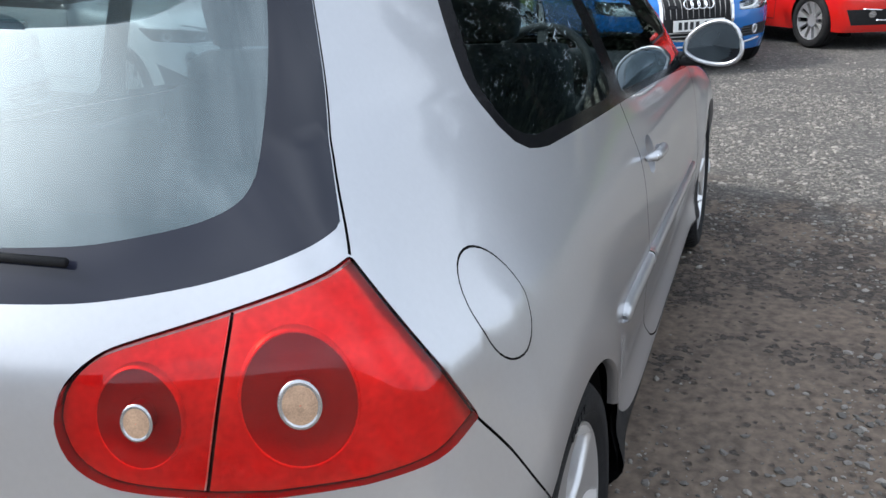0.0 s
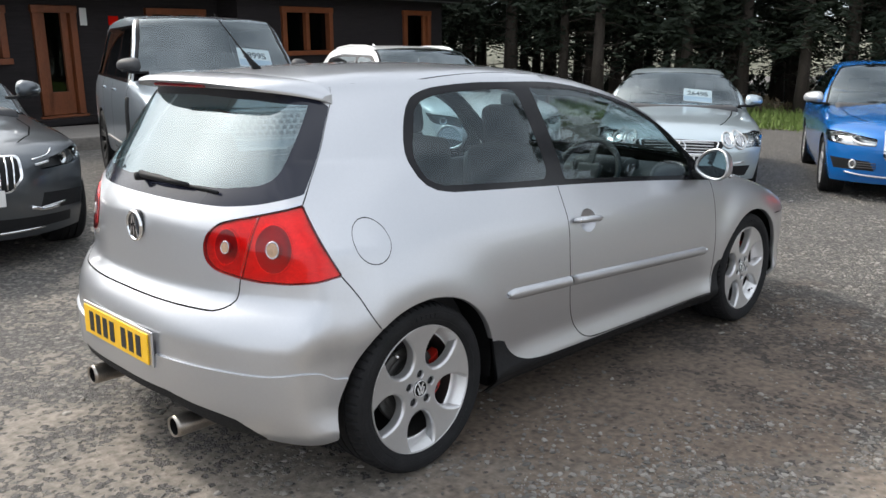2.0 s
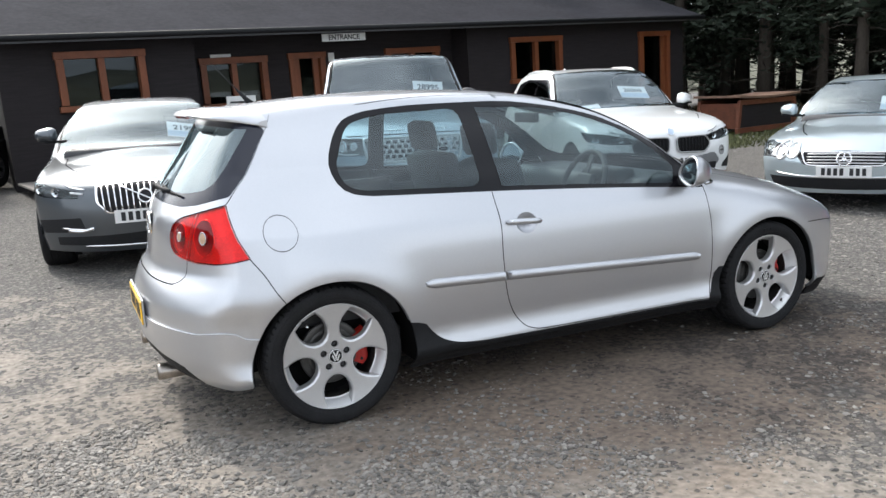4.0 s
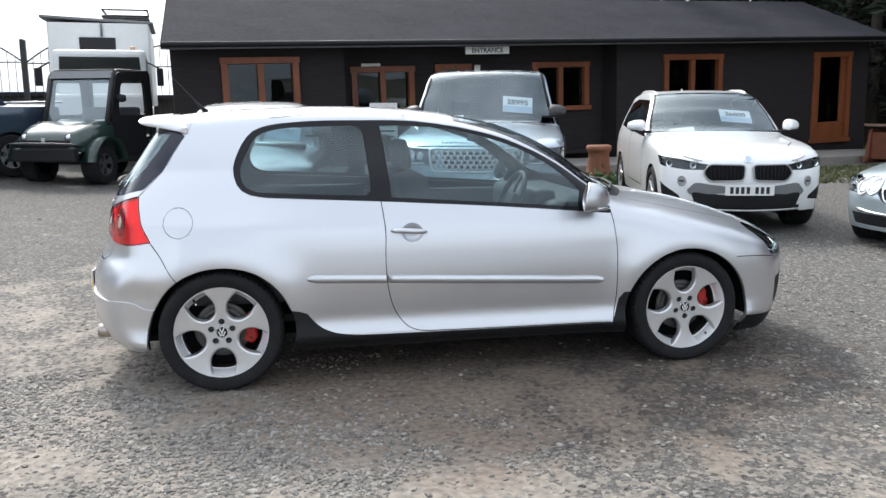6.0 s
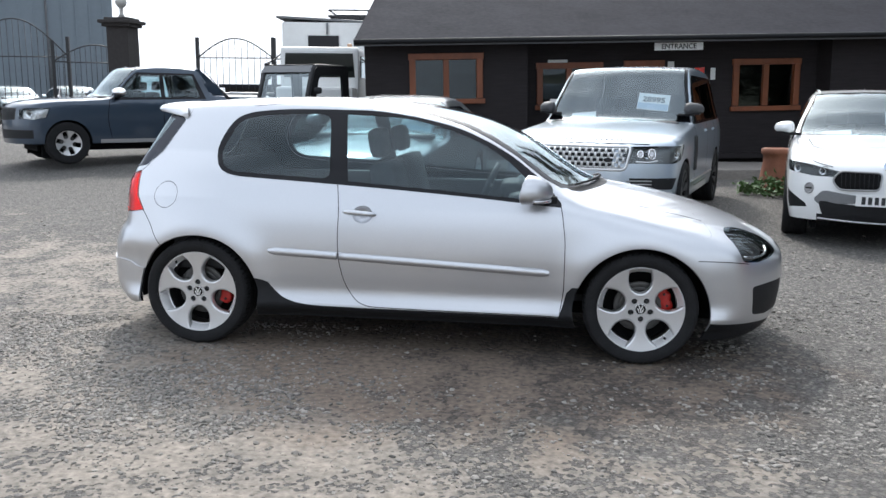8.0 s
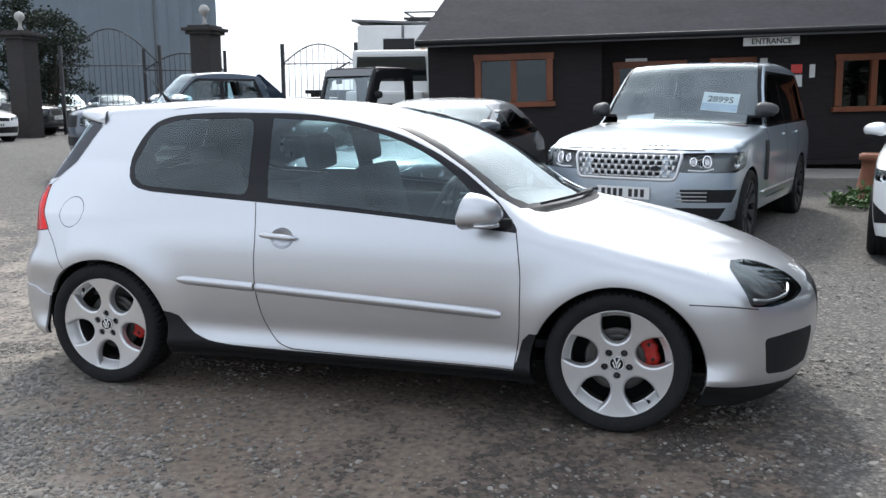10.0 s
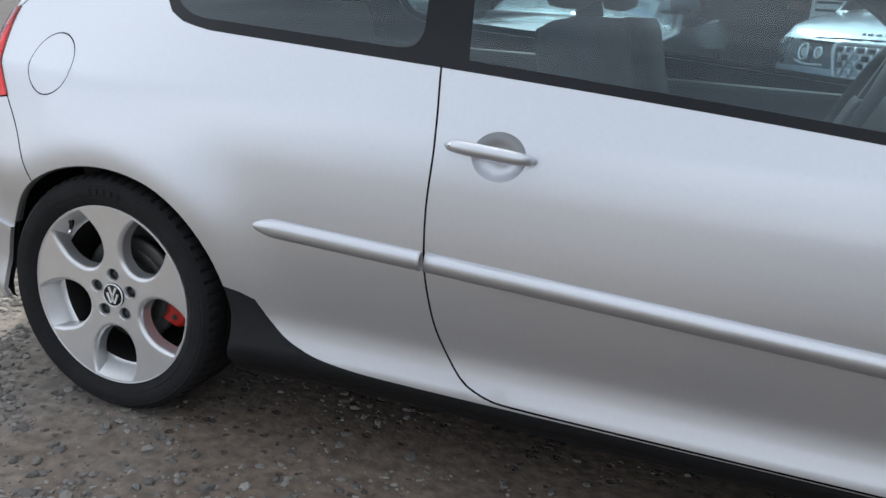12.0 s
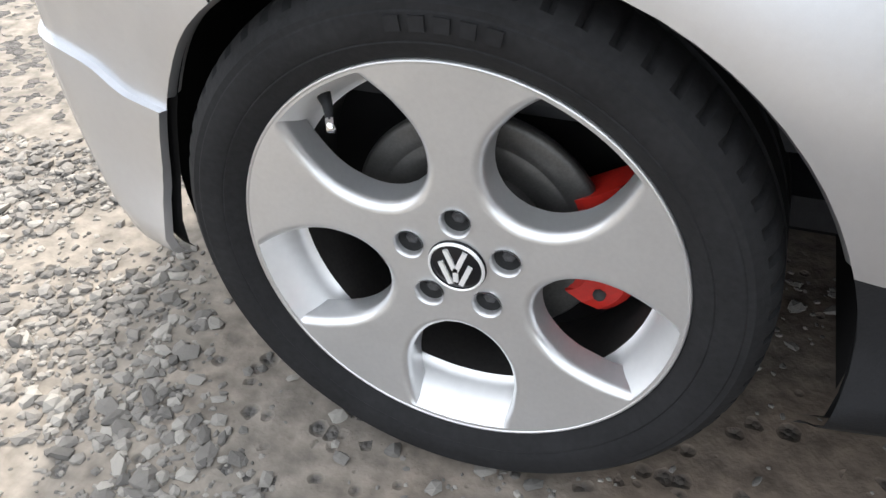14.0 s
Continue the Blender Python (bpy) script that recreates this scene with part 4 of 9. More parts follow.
        for i in range(rings):
            u = i / (rings - 1)
            rows.append(at_door(SCOOP[0] + SCOOP[2] * (1 - u) * np.cos(ang), SCOOP[1] + SCOOP[3] * (1 - u) * np.sin(ang), -0.030 * (1 - (1 - u) ** 3.0) - (0.0015 if i else 0.0)))
        v = np.concatenate(rows)
        f = [(i * seg + k, i * seg + (k + 1) % seg, (i + 1) * seg + (k + 1) % seg, (i + 1) * seg + k) for i in range(rings - 1) for k in range(seg)]
        mesh_object("handle_scoop", v, f, S, door_ob, smooth=True)
        u = np.linspace(-1, 1, 19)
        pts = at_door(hx + 0.092 * u, hz + 0.004 - 0.006 * u, 0.006 + 0.024 * (1 - u ** 4) ** 0.5)
        tube("door_handle", pts, [0.0145 * (0.5 + 0.5 * (1 - abs(q) ** 6)) for q in u], S, door_ob, sides=14)
        if right:
            turned("lock", [(-0.002, 0.0), (-0.002, 0.0065), (0.004, 0.0085)], M["chrome"], door_ob, segments=18, at=tuple(at_door(hx - 0.074, hz + 0.008, 0.034)[0]))
        # rubbing strips, bulging, with tapered ends
        for x0, z0, x1, z1, owner, name in ((0.445, 0.583, 0.857, 0.565, car, "rear_rubbing_strip"), (0.868, 0.565, 2.068, 0.507, door_ob, "rubbing_strip")):
            n = 40
            u = np.linspace(0, 1, n + 1)
            x, z = x0 + (x1 - x0) * u, z0 + (z1 - z0) * u
            e = np.minimum(1, (x - x0) / 0.05 + 0.12) ** 0.5 if name == "rear_rubbing_strip" else np.minimum(1, (x1 - x) / 0.05 + 0.3) ** 0.5
            ring = np.array([(-1, 0.0), (-0.86, 0.010), (-0.4, 0.0165), (0.1, 0.0175), (0.62, 0.015), (0.9, 0.009), (1, 0.0)])
            v = at_door(np.repeat(x, 7), (z[:, None] + ring[None, :, 0] * 0.0225 * e[:, None]).ravel(), (ring[None, :, 1] * (0.5 + 0.5 * e[:, None])).ravel())
            f = [(i * 7 + k, i * 7 + k + 1, (i + 1) * 7 + k + 1, (i + 1) * 7 + k) for i in range(n) for k in range(6)]
            f += [tuple(range(7)), tuple(n * 7 + k for k in range(7))[::-1]]
            mesh_object(name, v, f, S, owner, smooth=True)
        # wheel-arch lips and liners
        for cx in (0.0, 2.578):
            v, f = [], []
            n = 44
            for i in range(n + 1):
                lo, hi = (0.10, 0.862) if cx == 0.0 else (-0.10, 0.90)
                a = math.pi * (lo + (hi - lo) * i / n)
                x, z = arch_at(cx, a)
                p = sh.on_strip([(hatch_s(x, z), z)])[0]
                hub = np.array([cx, p[1], 0.318])
                for q, deep in ((1.0, 0.0), (0.988, 0.008), (0.992, 0.022)):
                    e = hub + (p - hub) * q
                    v.append((e[0], (p[1] + deep) * sg, e[2]))
            fl = [(i * 3 + k, i * 3 + k + 1, (i + 1) * 3 + k + 1, (i + 1) * 3 + k) for i in range(n) for k in (0, 1)]
            mesh_object("arch_lip", v, fl, S, car, smooth=True)
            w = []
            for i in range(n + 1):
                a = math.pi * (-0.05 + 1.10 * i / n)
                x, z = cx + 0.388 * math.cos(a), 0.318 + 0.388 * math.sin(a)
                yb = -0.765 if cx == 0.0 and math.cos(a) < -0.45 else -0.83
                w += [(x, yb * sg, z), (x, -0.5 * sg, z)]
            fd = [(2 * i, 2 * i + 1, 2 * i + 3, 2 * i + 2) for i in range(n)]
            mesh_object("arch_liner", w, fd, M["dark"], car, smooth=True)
            # flat near-black sheet added for the shade deep in the arch
            mesh_object("arch_shade_sheet", [(cx - 0.39, -0.5 * sg, 0.24), (cx + 0.39, -0.5 * sg, 0.24), (cx + 0.39, -0.5 * sg, 0.74), (cx - 0.39, -0.5 * sg, 0.74)], [(0, 1, 2, 3)], M["dark"], car)
        # door mirror
        mirror_parts(car, door_ob, sg)
        # tail lamp
        tail_lamp(car, cut, sh, side, sg, lamp)
    # dark inner shell, seen in the gaps
    inner = carve(outline, [("hole", [(s, z) for s, z in dlo]), ("hole", rear_glass), ("hole", arch_r), ("hole", arch_f), ("hole", head), ("hole", [(SCOOP[0] - 0.07, SCOOP[1] - 0.06), (SCOOP[0] + 0.07, SCOOP[1] - 0.06), (SCOOP[0] + 0.07, SCOOP[1] + 0.06), (SCOOP[0] - 0.07, SCOOP[1] + 0.06)])], 0.09, 0.06)["rest"]
    tin = carve(top_outline, [("hole", clear)], 0.1, 0.08)["rest"]
    di, dt = skin(sh, "strip", inner, -0.012), skin(sh, "top", tin, -0.012)
    skin_object("inner_shell", joined(di, mirrored(di), dt, mirrored(dt)), M["dark"], car)
    box("underbody", (1.3, 0, 0.235), (3.5, 1.0, 0.07), M["dark"], car)
    box("sill_panel", (1.29, 0, 0.225), (1.75, 1.58, 0.06), M["dark"], car)
    for x, y, turn, cal, span, flip in ((0.0, -0.851, math.pi / 2, -5, 60, False), (2.578, -0.848, -math.pi / 2 + 0.05, 20, 46, False), (0.0, 0.84, math.pi / 2, 200, 60, True), (2.578, 0.84, 0.3, 160, 46, True)):
        w = sport_wheel(turn, cal, span)
        stand_wheel(w, car, x, y, 0.318, flip)
    # front wipers on the scuttle
    for pts in ([(2.375, 0.05), (2.35, -0.15), (2.30, -0.36), (2.20, -0.60)], [(2.36, 0.58 - 0.02), (2.375, 0.35), (2.37, 0.15), (2.355, -0.05)]):
        q = [sh.on_top([(x, -abs(y))], 0.016)[0] * np.array([1, 1 if y < 0 else -1, 1]) for x, y in pts]
        tube("windscreen_wiper", q, [0.010, 0.009, 0.008, 0.006], M["black_plastic"], car)
    rear_details(car, gate_ob, rb)
    cabin(car)
    return car


def mirror_parts(car, door_ob, sg):
    """A painted door mirror on a black foot."""
    mx, my, mz, w, h = 1.930, 0.915, 0.957, 0.104, 0.098
    v, f = [], []
    rings, seg = 12, 28
    for i in range(rings + 1):
        u = i / rings
        r = (1 - u ** 2.05) ** 0.5 if u < 1 else 0.0
        for k in range(seg):
            a = 2 * math.pi * k / seg
            cy, cz = math.cos(a), math.sin(a)
            sq = (abs(cy) ** 2.1 + abs(cz) ** 2.1) ** (-1 / 2.1)
            yy, zz = w * cy * sq * r, h * cz * sq * r
            zz *= (0.55 if zz < 0 else 1.0) * (1.0 - 0.22 * yy / w)
            v.append((mx + 0.145 * u + 0.03 * yy / w + 0.022 * max(0.0, zz) / h * (1 - u), (-my + yy) * sg, mz + zz))
    f = [(i * seg + k, i * seg + (k + 1) % seg, (i + 1) * seg + (k + 1) % seg, (i + 1) * seg + k) for i in range(rings) for k in range(seg)]
    shell = mesh_object("door_mirror", v, f, M["silver"], car, smooth=True)
    ring = [Vector(v[k]) for k in range(seg)]
    cen = sum(ring, Vector()) / seg
    gl = [cen + (p - cen) * 0.88 + Vector((0.004, 0, 0)) for p in ring]
    mesh_object("mirror_glass", gl + [sum(gl, Vector()) / seg], [(k, (k + 1) % seg, seg) for k in range(seg)], M["mirror"], shell)
    rim = [cen + (p - cen) * 0.94 for p in ring]
    tube("mirror_rim", rim, 0.0075, M["silver"], shell, sides=6, closed=True)
    # repeater strip and foot
    pts = [(mx + 0.03 + 0.10 * math.cos(t), (-my - 0.082 * math.sin(t)) * sg, mz - 0.036) for t in np.linspace(-0.5, 1.45, 9)]
    tube("indicator_strip", pts, 0.009, M["lamp_bowl"], shell, "clear indicator strip")
    bm = bmesh.new()
    add_box(bm, (2.0, -0.83 * sg, 0.910), (0.08, 0.14, 0.03), None, 0.012)
    add_box(bm, (2.03, -0.79 * sg, 0.908), (0.14, 0.03, 0.05), None, 0.008)
    part("mirror_foot", bm, M["black_plastic"], car, smooth=True)


def tail_lamp(car, cut, sh, side, sg, lamp):
    """A red lens over a silvered housing with two round bowls and clear bulbs' windows."""
    flip = np.array([1, sg, 1])
    ob = skin_object("tail_lamp", side(skin(sh, "strip", cut["tail_lamp"], 0.004)), M["lamp_lens"], car, "red tail lamp lens with two round bowls")
    skin_object("lamp_housing", side(skin(sh, "strip", cut["tail_lamp"], -0.009)), M["lamp_silvering"], ob)
    edge = densify(lamp, 0.02)
    n = len(edge)
    wall = np.concatenate([sh.on_strip(edge, lift) * flip for lift in (0.003, -0.010)])
    mesh_object("housing_wall", wall, [(k, (k + 1) % n, n + (k + 1) % n, n + k) for k in range(n)], M["lamp_edge"], ob)
    for s0, z0, r1 in ((-0.672, 0.882, 0.080), (-0.888, 0.876, 0.060)):
        def ring_pts(r, lift, n=40):
            sz = [(s0 + r * math.cos(a), z0 + r * math.sin(a)) for a in np.linspace(0, 2 * math.pi, n + 1)[:-1]]
            return sh.on_strip(sz, lift) * flip

        def disc(name, rows, material, label=""):
            v = np.concatenate([ring_pts(r1 * r, lift) for r, lift in rows])
            f = [(i * 40 + k, i * 40 + (k + 1) % 40, (i + 1) * 40 + (k + 1) % 40, (i + 1) * 40 + k) for i in range(len(rows) - 1) for k in range(40)]
            mesh_object(name, v, f, material, ob, label, smooth=True)
        disc("bowl_rim", [(1.03, -0.0088), (1.0, -0.001), (0.975, 0.0), (0.95, -0.002)], M["lamp_silvering"])
        disc("lamp_bowl", [(0.955, -0.0015), (0.85, -0.0050), (0.65, -0.0075), (0.36, -0.0085)], M["lamp_dish"], "darker round bowl behind the lens")
        disc("bulb_sleeve", [(0.36, -0.0085), (0.355, 0.0035)], M["lamp_dish"])
        disc("bulb_ring", [(0.365, 0.0042), (0.35, 0.0062), (0.315, 0.0060), (0.285, 0.0048)], M["lamp_bowl"], "bright ring")
        disc("bulb_window", [(0.295, 0.0050), (0.15, 0.0056), (0.01, 0.0058)], M["amber"], "pale amber bulb window")


def rear_details(car, gate, bumper):
    sh = HATCH
    # roof spoiler over the rear window
    v, f = [], []
    n = 36
    half = 0.540
    prof = [(0.0, 0.003), (-0.05, 0.008), (-0.12, 0.004), (-0.175, -0.005), (-0.195, -0.013), (-0.202, -0.023), (-0.195, -0.032), (-0.15, -0.036), (-0.09, -0.044), (-0.04, -0.055), (0.0, -0.07)]
    roof = [float(sh.on_top([(-0.22, 0.5 * abs(-1 + 2 * i / n))])[0][2]) for i in range(n + 1)]
    for i in range(n + 1):
        y = half * (-1 + 2 * i / n)
        q = abs(y) / half
        x0 = -0.245 + 0.10 * q ** 3
        top = roof[i] + 0.004 * q ** 6
        long = 1.0 - 0.80 * q ** 9
        thick = 1 + 0.25 * q ** 4 - 0.75 * q ** 12
        for dx, dz in prof:
            v.append((x0 + dx * long, y, top - 0.004 + dz * (thick if dz < 0 else 1 - q ** 6) - 0.006 * q ** 4 * (-dx / 0.2)))
    k = len(prof)
    f = [(i * k + a, i * k + a + 1, (i + 1) * k + a + 1, (i + 1) * k + a) for i in range(n) for a in range(k - 1)]
    f += [tuple(range(k)), tuple(n * k + a for a in range(k))[::-1]]
    sp = mesh_object("roof_spoiler", v, f, M["silver"], car, smooth=True)
    sp.data.set_sharp_from_angle(angle=radians(50))
    c = float(sh.on_top([(-0.25, 0.0)])[0][2])
    box("brake_light", (-0.43, 0, c - 0.036), (0.012, 0.36, 0.014), M["lamp_edge"], sp, "dark red high brake light", bevel=0.003)
    # aerial
    base = sh.on_top([(-0.10, -0.0)])[0]
    tube("aerial", [(base[0] + 0.01, 0, base[2] - 0.004), (base[0] - 0.02, 0, base[2] + 0.028), (base[0] - 0.06, 0, base[2] + 0.075), (base[0] - 0.17, 0, base[2] + 0.20)], [0.017, 0.011, 0.003, 0.0016], M["black_plastic"], car)
    # rear wiper
    def rear_pt(y, z, out):
        q = sh.on_strip([(float(sh.s_of(np.array([-0.55, -abs(y), z]))), z)])[0]
        nn = sh.normal(q[None])[0]
        q = q + nn * out
        return (q[0], abs(q[1]) * (1 if y > 0 else -1), q[2])
    wiper = tube("rear_wiper", [rear_pt(0.05, 1.050, 0.024), rear_pt(-0.04, 1.047, 0.032), rear_pt(-0.16, 1.046, 0.028), rear_pt(-0.26, 1.046, 0.018)], [0.014, 0.012, 0.009, 0.008], M["black_plastic"], car)
    tube("wiper_blade", [rear_pt(-0.02, 1.060, 0.009), rear_pt(-0.14, 1.054, 0.009), rear_pt(-0.26, 1.046, 0.009), rear_pt(-0.41, 1.038, 0.009)], 0.0055, M["black_plastic"], wiper)
    turned("wiper_pivot", [(-0.036, 0.0), (-0.034, 0.015), (0.0, 0.018)], M["black_plastic"], wiper, segments=18, axis="x", at=rear_pt(0.05, 1.050, 0.01))
    # round badge of plain shapes
    bx = float(rear_pt(0.0, 0.885, 0.0)[0])
    badge = turned("badge", [(0.004, 0.0), (0.0, 0.048), (0.006, 0.056), (0.02, 0.058)], M["gloss_black"], car, "round chrome and black badge", 44, axis="x", at=(bx - 0.010, 0, 0.885))
    turned("badge_ring", [(0.0, 0.047), (-0.005, 0.050), (-0.004, 0.056), (0.004, 0.058)], M["chrome"], badge, segments=44, axis="x", at=(bx - 0.010, 0, 0.885))
    bm = bmesh.new()
    for z, w in ((0.016, 0.030), (-0.014, 0.062)):
        for sgn in (-1, 1):
            add_box(bm, (0, 0, 0), (0.005, 0.008, 0.052), pose(bx - 0.011, sgn * w * 0.33, 0.885 + z, sgn * 22, 0, 0))
    add_box(bm, (bx - 0.011, 0, 0.868), (0.005, 0.008, 0.03))
    part("badge_bars", bm, M["chrome"], badge)
    # plain bars for the model script
    q = rear_pt(0.40, 0.80, 0.002)
    bars("model_script", (q[0] - 0.001, 0.40, 0.80), 0.12, 0.022, 3, M["chrome"], gate, right=(0.16, -1, 0))
    # number plate in a plain recess
    plate = box("number_plate", (-0.7410, 0.0, 0.502), (0.006, 0.52, 0.111), M["plate_yellow"], car, "yellow rear number plate with plain bars", pose(0, 0, 0), 0.003)
    bars("plate_bar", (-0.7443, 0.0, 0.502), 0.44, 0.076, 7, M["ink"], plate, right=(0, -1, 0), gap_after=4)
    box("plate_holder", (-0.7335, 0.0, 0.503), (0.008, 0.555, 0.128), M["silver"], bumper, bevel=0.004)
    # twin exhaust tips
    for y in (-0.335, 0.335):
        ex = turned("exhaust_tip", [(-0.705, 0.030), (-0.71, 0.036), (-0.695, 0.0385), (-0.64, 0.038), (-0.5, 0.036)], M["exhaust"], car, "bright steel exhaust tip, sooty inside", 36, axis="x", at=(0, y, 0.232))
        turned("exhaust_bore", [(-0.705, 0.0305), (-0.62, 0.030), (-0.58, 0.0)], M["dark"], ex, segments=28, axis="x", at=(0, y, 0.232))


def seat(car, x, y, name="front_seat"):
    """A sports seat with cushion, backrest and headrest."""
    s = empty(name, Matrix())
    s.parent = car
    for nm, c, size, m in (("cushion", (0, 0, 0), (0.50, 0.50, 0.16), pose(x + 0.22, y, 0.46, 0, -8, 0)), ("backrest", (0, 0, 0), (0.15, 0.50, 0.62), pose(x - 0.10, y, 0.78, 0, -14, 0)), ("headrest", (0, 0, 0), (0.10, 0.26, 0.18), pose(x - 0.215, y, 1.19, 0, -10, 0))):
        bm = bmesh.new()
        add_box(bm, c, size, m, 0.05)
        part(nm, bm, M["cabin"], s, smooth=True)
    return s


def cabin(car):
    """Seats, dashboard, steering wheel and trim behind the glass."""
    seat(car, 1.22, -0.36)
    seat(car, 1.22, 0.36)
    bm = bmesh.new()
    add_box(bm, (0.30, 0, 0.50), (0.5, 1.2, 0.16), None, 0.05)
    add_box(bm, (0, 0, 0), (0.14, 1.2, 0.55), pose(0.02, 0, 0.80, 0, -16, 0), 0.05)
    for y in (-0.36, 0.36):
        add_box(bm, (0, 0, 0), (0.09, 0.25, 0.12), pose(-0.09, y, 1.11, 0, -10, 0), 0.03)
    part("rear_bench", bm, M["cabin"], car, smooth=True)
    bm = bmesh.new()
    add_box(bm, (2.02, 0, 0.80), (0.42, 1.40, 0.26), None, 0.06)
    add_box(bm, (1.83, -0.36, 0.93), (0.14, 0.36, 0.10), None, 0.04)
    add_box(bm, (1.72, 0, 0.58), (0.5, 0.22, 0.3), None, 0.04)
    part("dashboard", bm, M["cabin_hard"], car, smooth=True)
    a = [(0.185 * math.cos(t), 0.185 * math.sin(t), 0) for t in np.linspace(0, 2 * math.pi, 33)[:-1]]
    m = pose(1.66, -0.36, 0.90, 0, -65, 0)
    sw = tube("steering_wheel", [m @ Vector(p) for p in a], 0.016, M["cabin_hard"], car, sides=10, closed=True)
    bm = bmesh.new()
    add_box(bm, (0, 0, -0.01), (0.12, 0.14, 0.04), m, 0.015)
    for d in (0, 120, 240):
        add_box(bm, (0.10, 0, 0), (0.15, 0.035, 0.012), m @ pose(0, 0, 0, 0, 0, d))
    part("wheel_hub", bm, M["cabin_hard"], sw)
    for sg in (-1, 1):
        bm = bmesh.new()
        add_box(bm, (1.5, 0.72 * sg, 0.66), (1.2, 0.06, 0.44), None, 0.02)
        add_box(bm, (0.35, 0.68 * sg, 0.68), (1.1, 0.06, 0.5), None, 0.02)
        part("door_trim", bm, M["cabin_hard"], car)
    box("cabin_floor", (1.1, 0, 0.33), (2.4, 1.3, 0.04), M["cabin"], car)
    box("load_cover", (-0.30, 0, 0.93), (0.45, 1.05, 0.02), M["cabin"], car, bevel=0.004)
    box("rear_view_mirror", (1.52, 0, 1.27), (0.03, 0.24, 0.06), M["cabin_hard"], car, bevel=0.012)
    for y in (-0.34, 0.34):
        box("sun_visor", (0, 0, 0), (0.16, 0.36, 0.012), M["cabin_hard"], car, m=pose(1.40, y, 1.335, 0, 20, 0), bevel=0.004)


hatchback()


# ------------------------------------------------------------- the other cars
def plain_wheel(radius, r_lip, spokes, material, width=0.22, turn=0.3, two=False, slot=None):
    """An alloy wheel with narrow spokes on a tyre."""
    w = empty("wheel", Matrix())
    tyre(w, radius, r_lip + 0.003, width, fine=False, seg=56)
    half = 0.40 * math.pi * 2 * (r_lip * 0.55) / spokes
    slot = slot or (r_lip * 0.30, r_lip * 0.95, half * 0.85)
    alloy_rim("rim", w, spokes, turn, r_lip, material, slot, dish=0.03, step=0.035)
    # closed barrel with the shade inside the wheel put into its colour
    turned("barrel", [(0.006, r_lip * 0.96), (0.12, r_lip * 0.93), (0.13, 0.0)], M["dark"], w, segments=32)
    turned("brake_disc", [(0.07, 0.05), (0.07, r_lip * 0.62), (0.09, r_lip * 0.62)], M["steel"], w, segments=32)
    return w


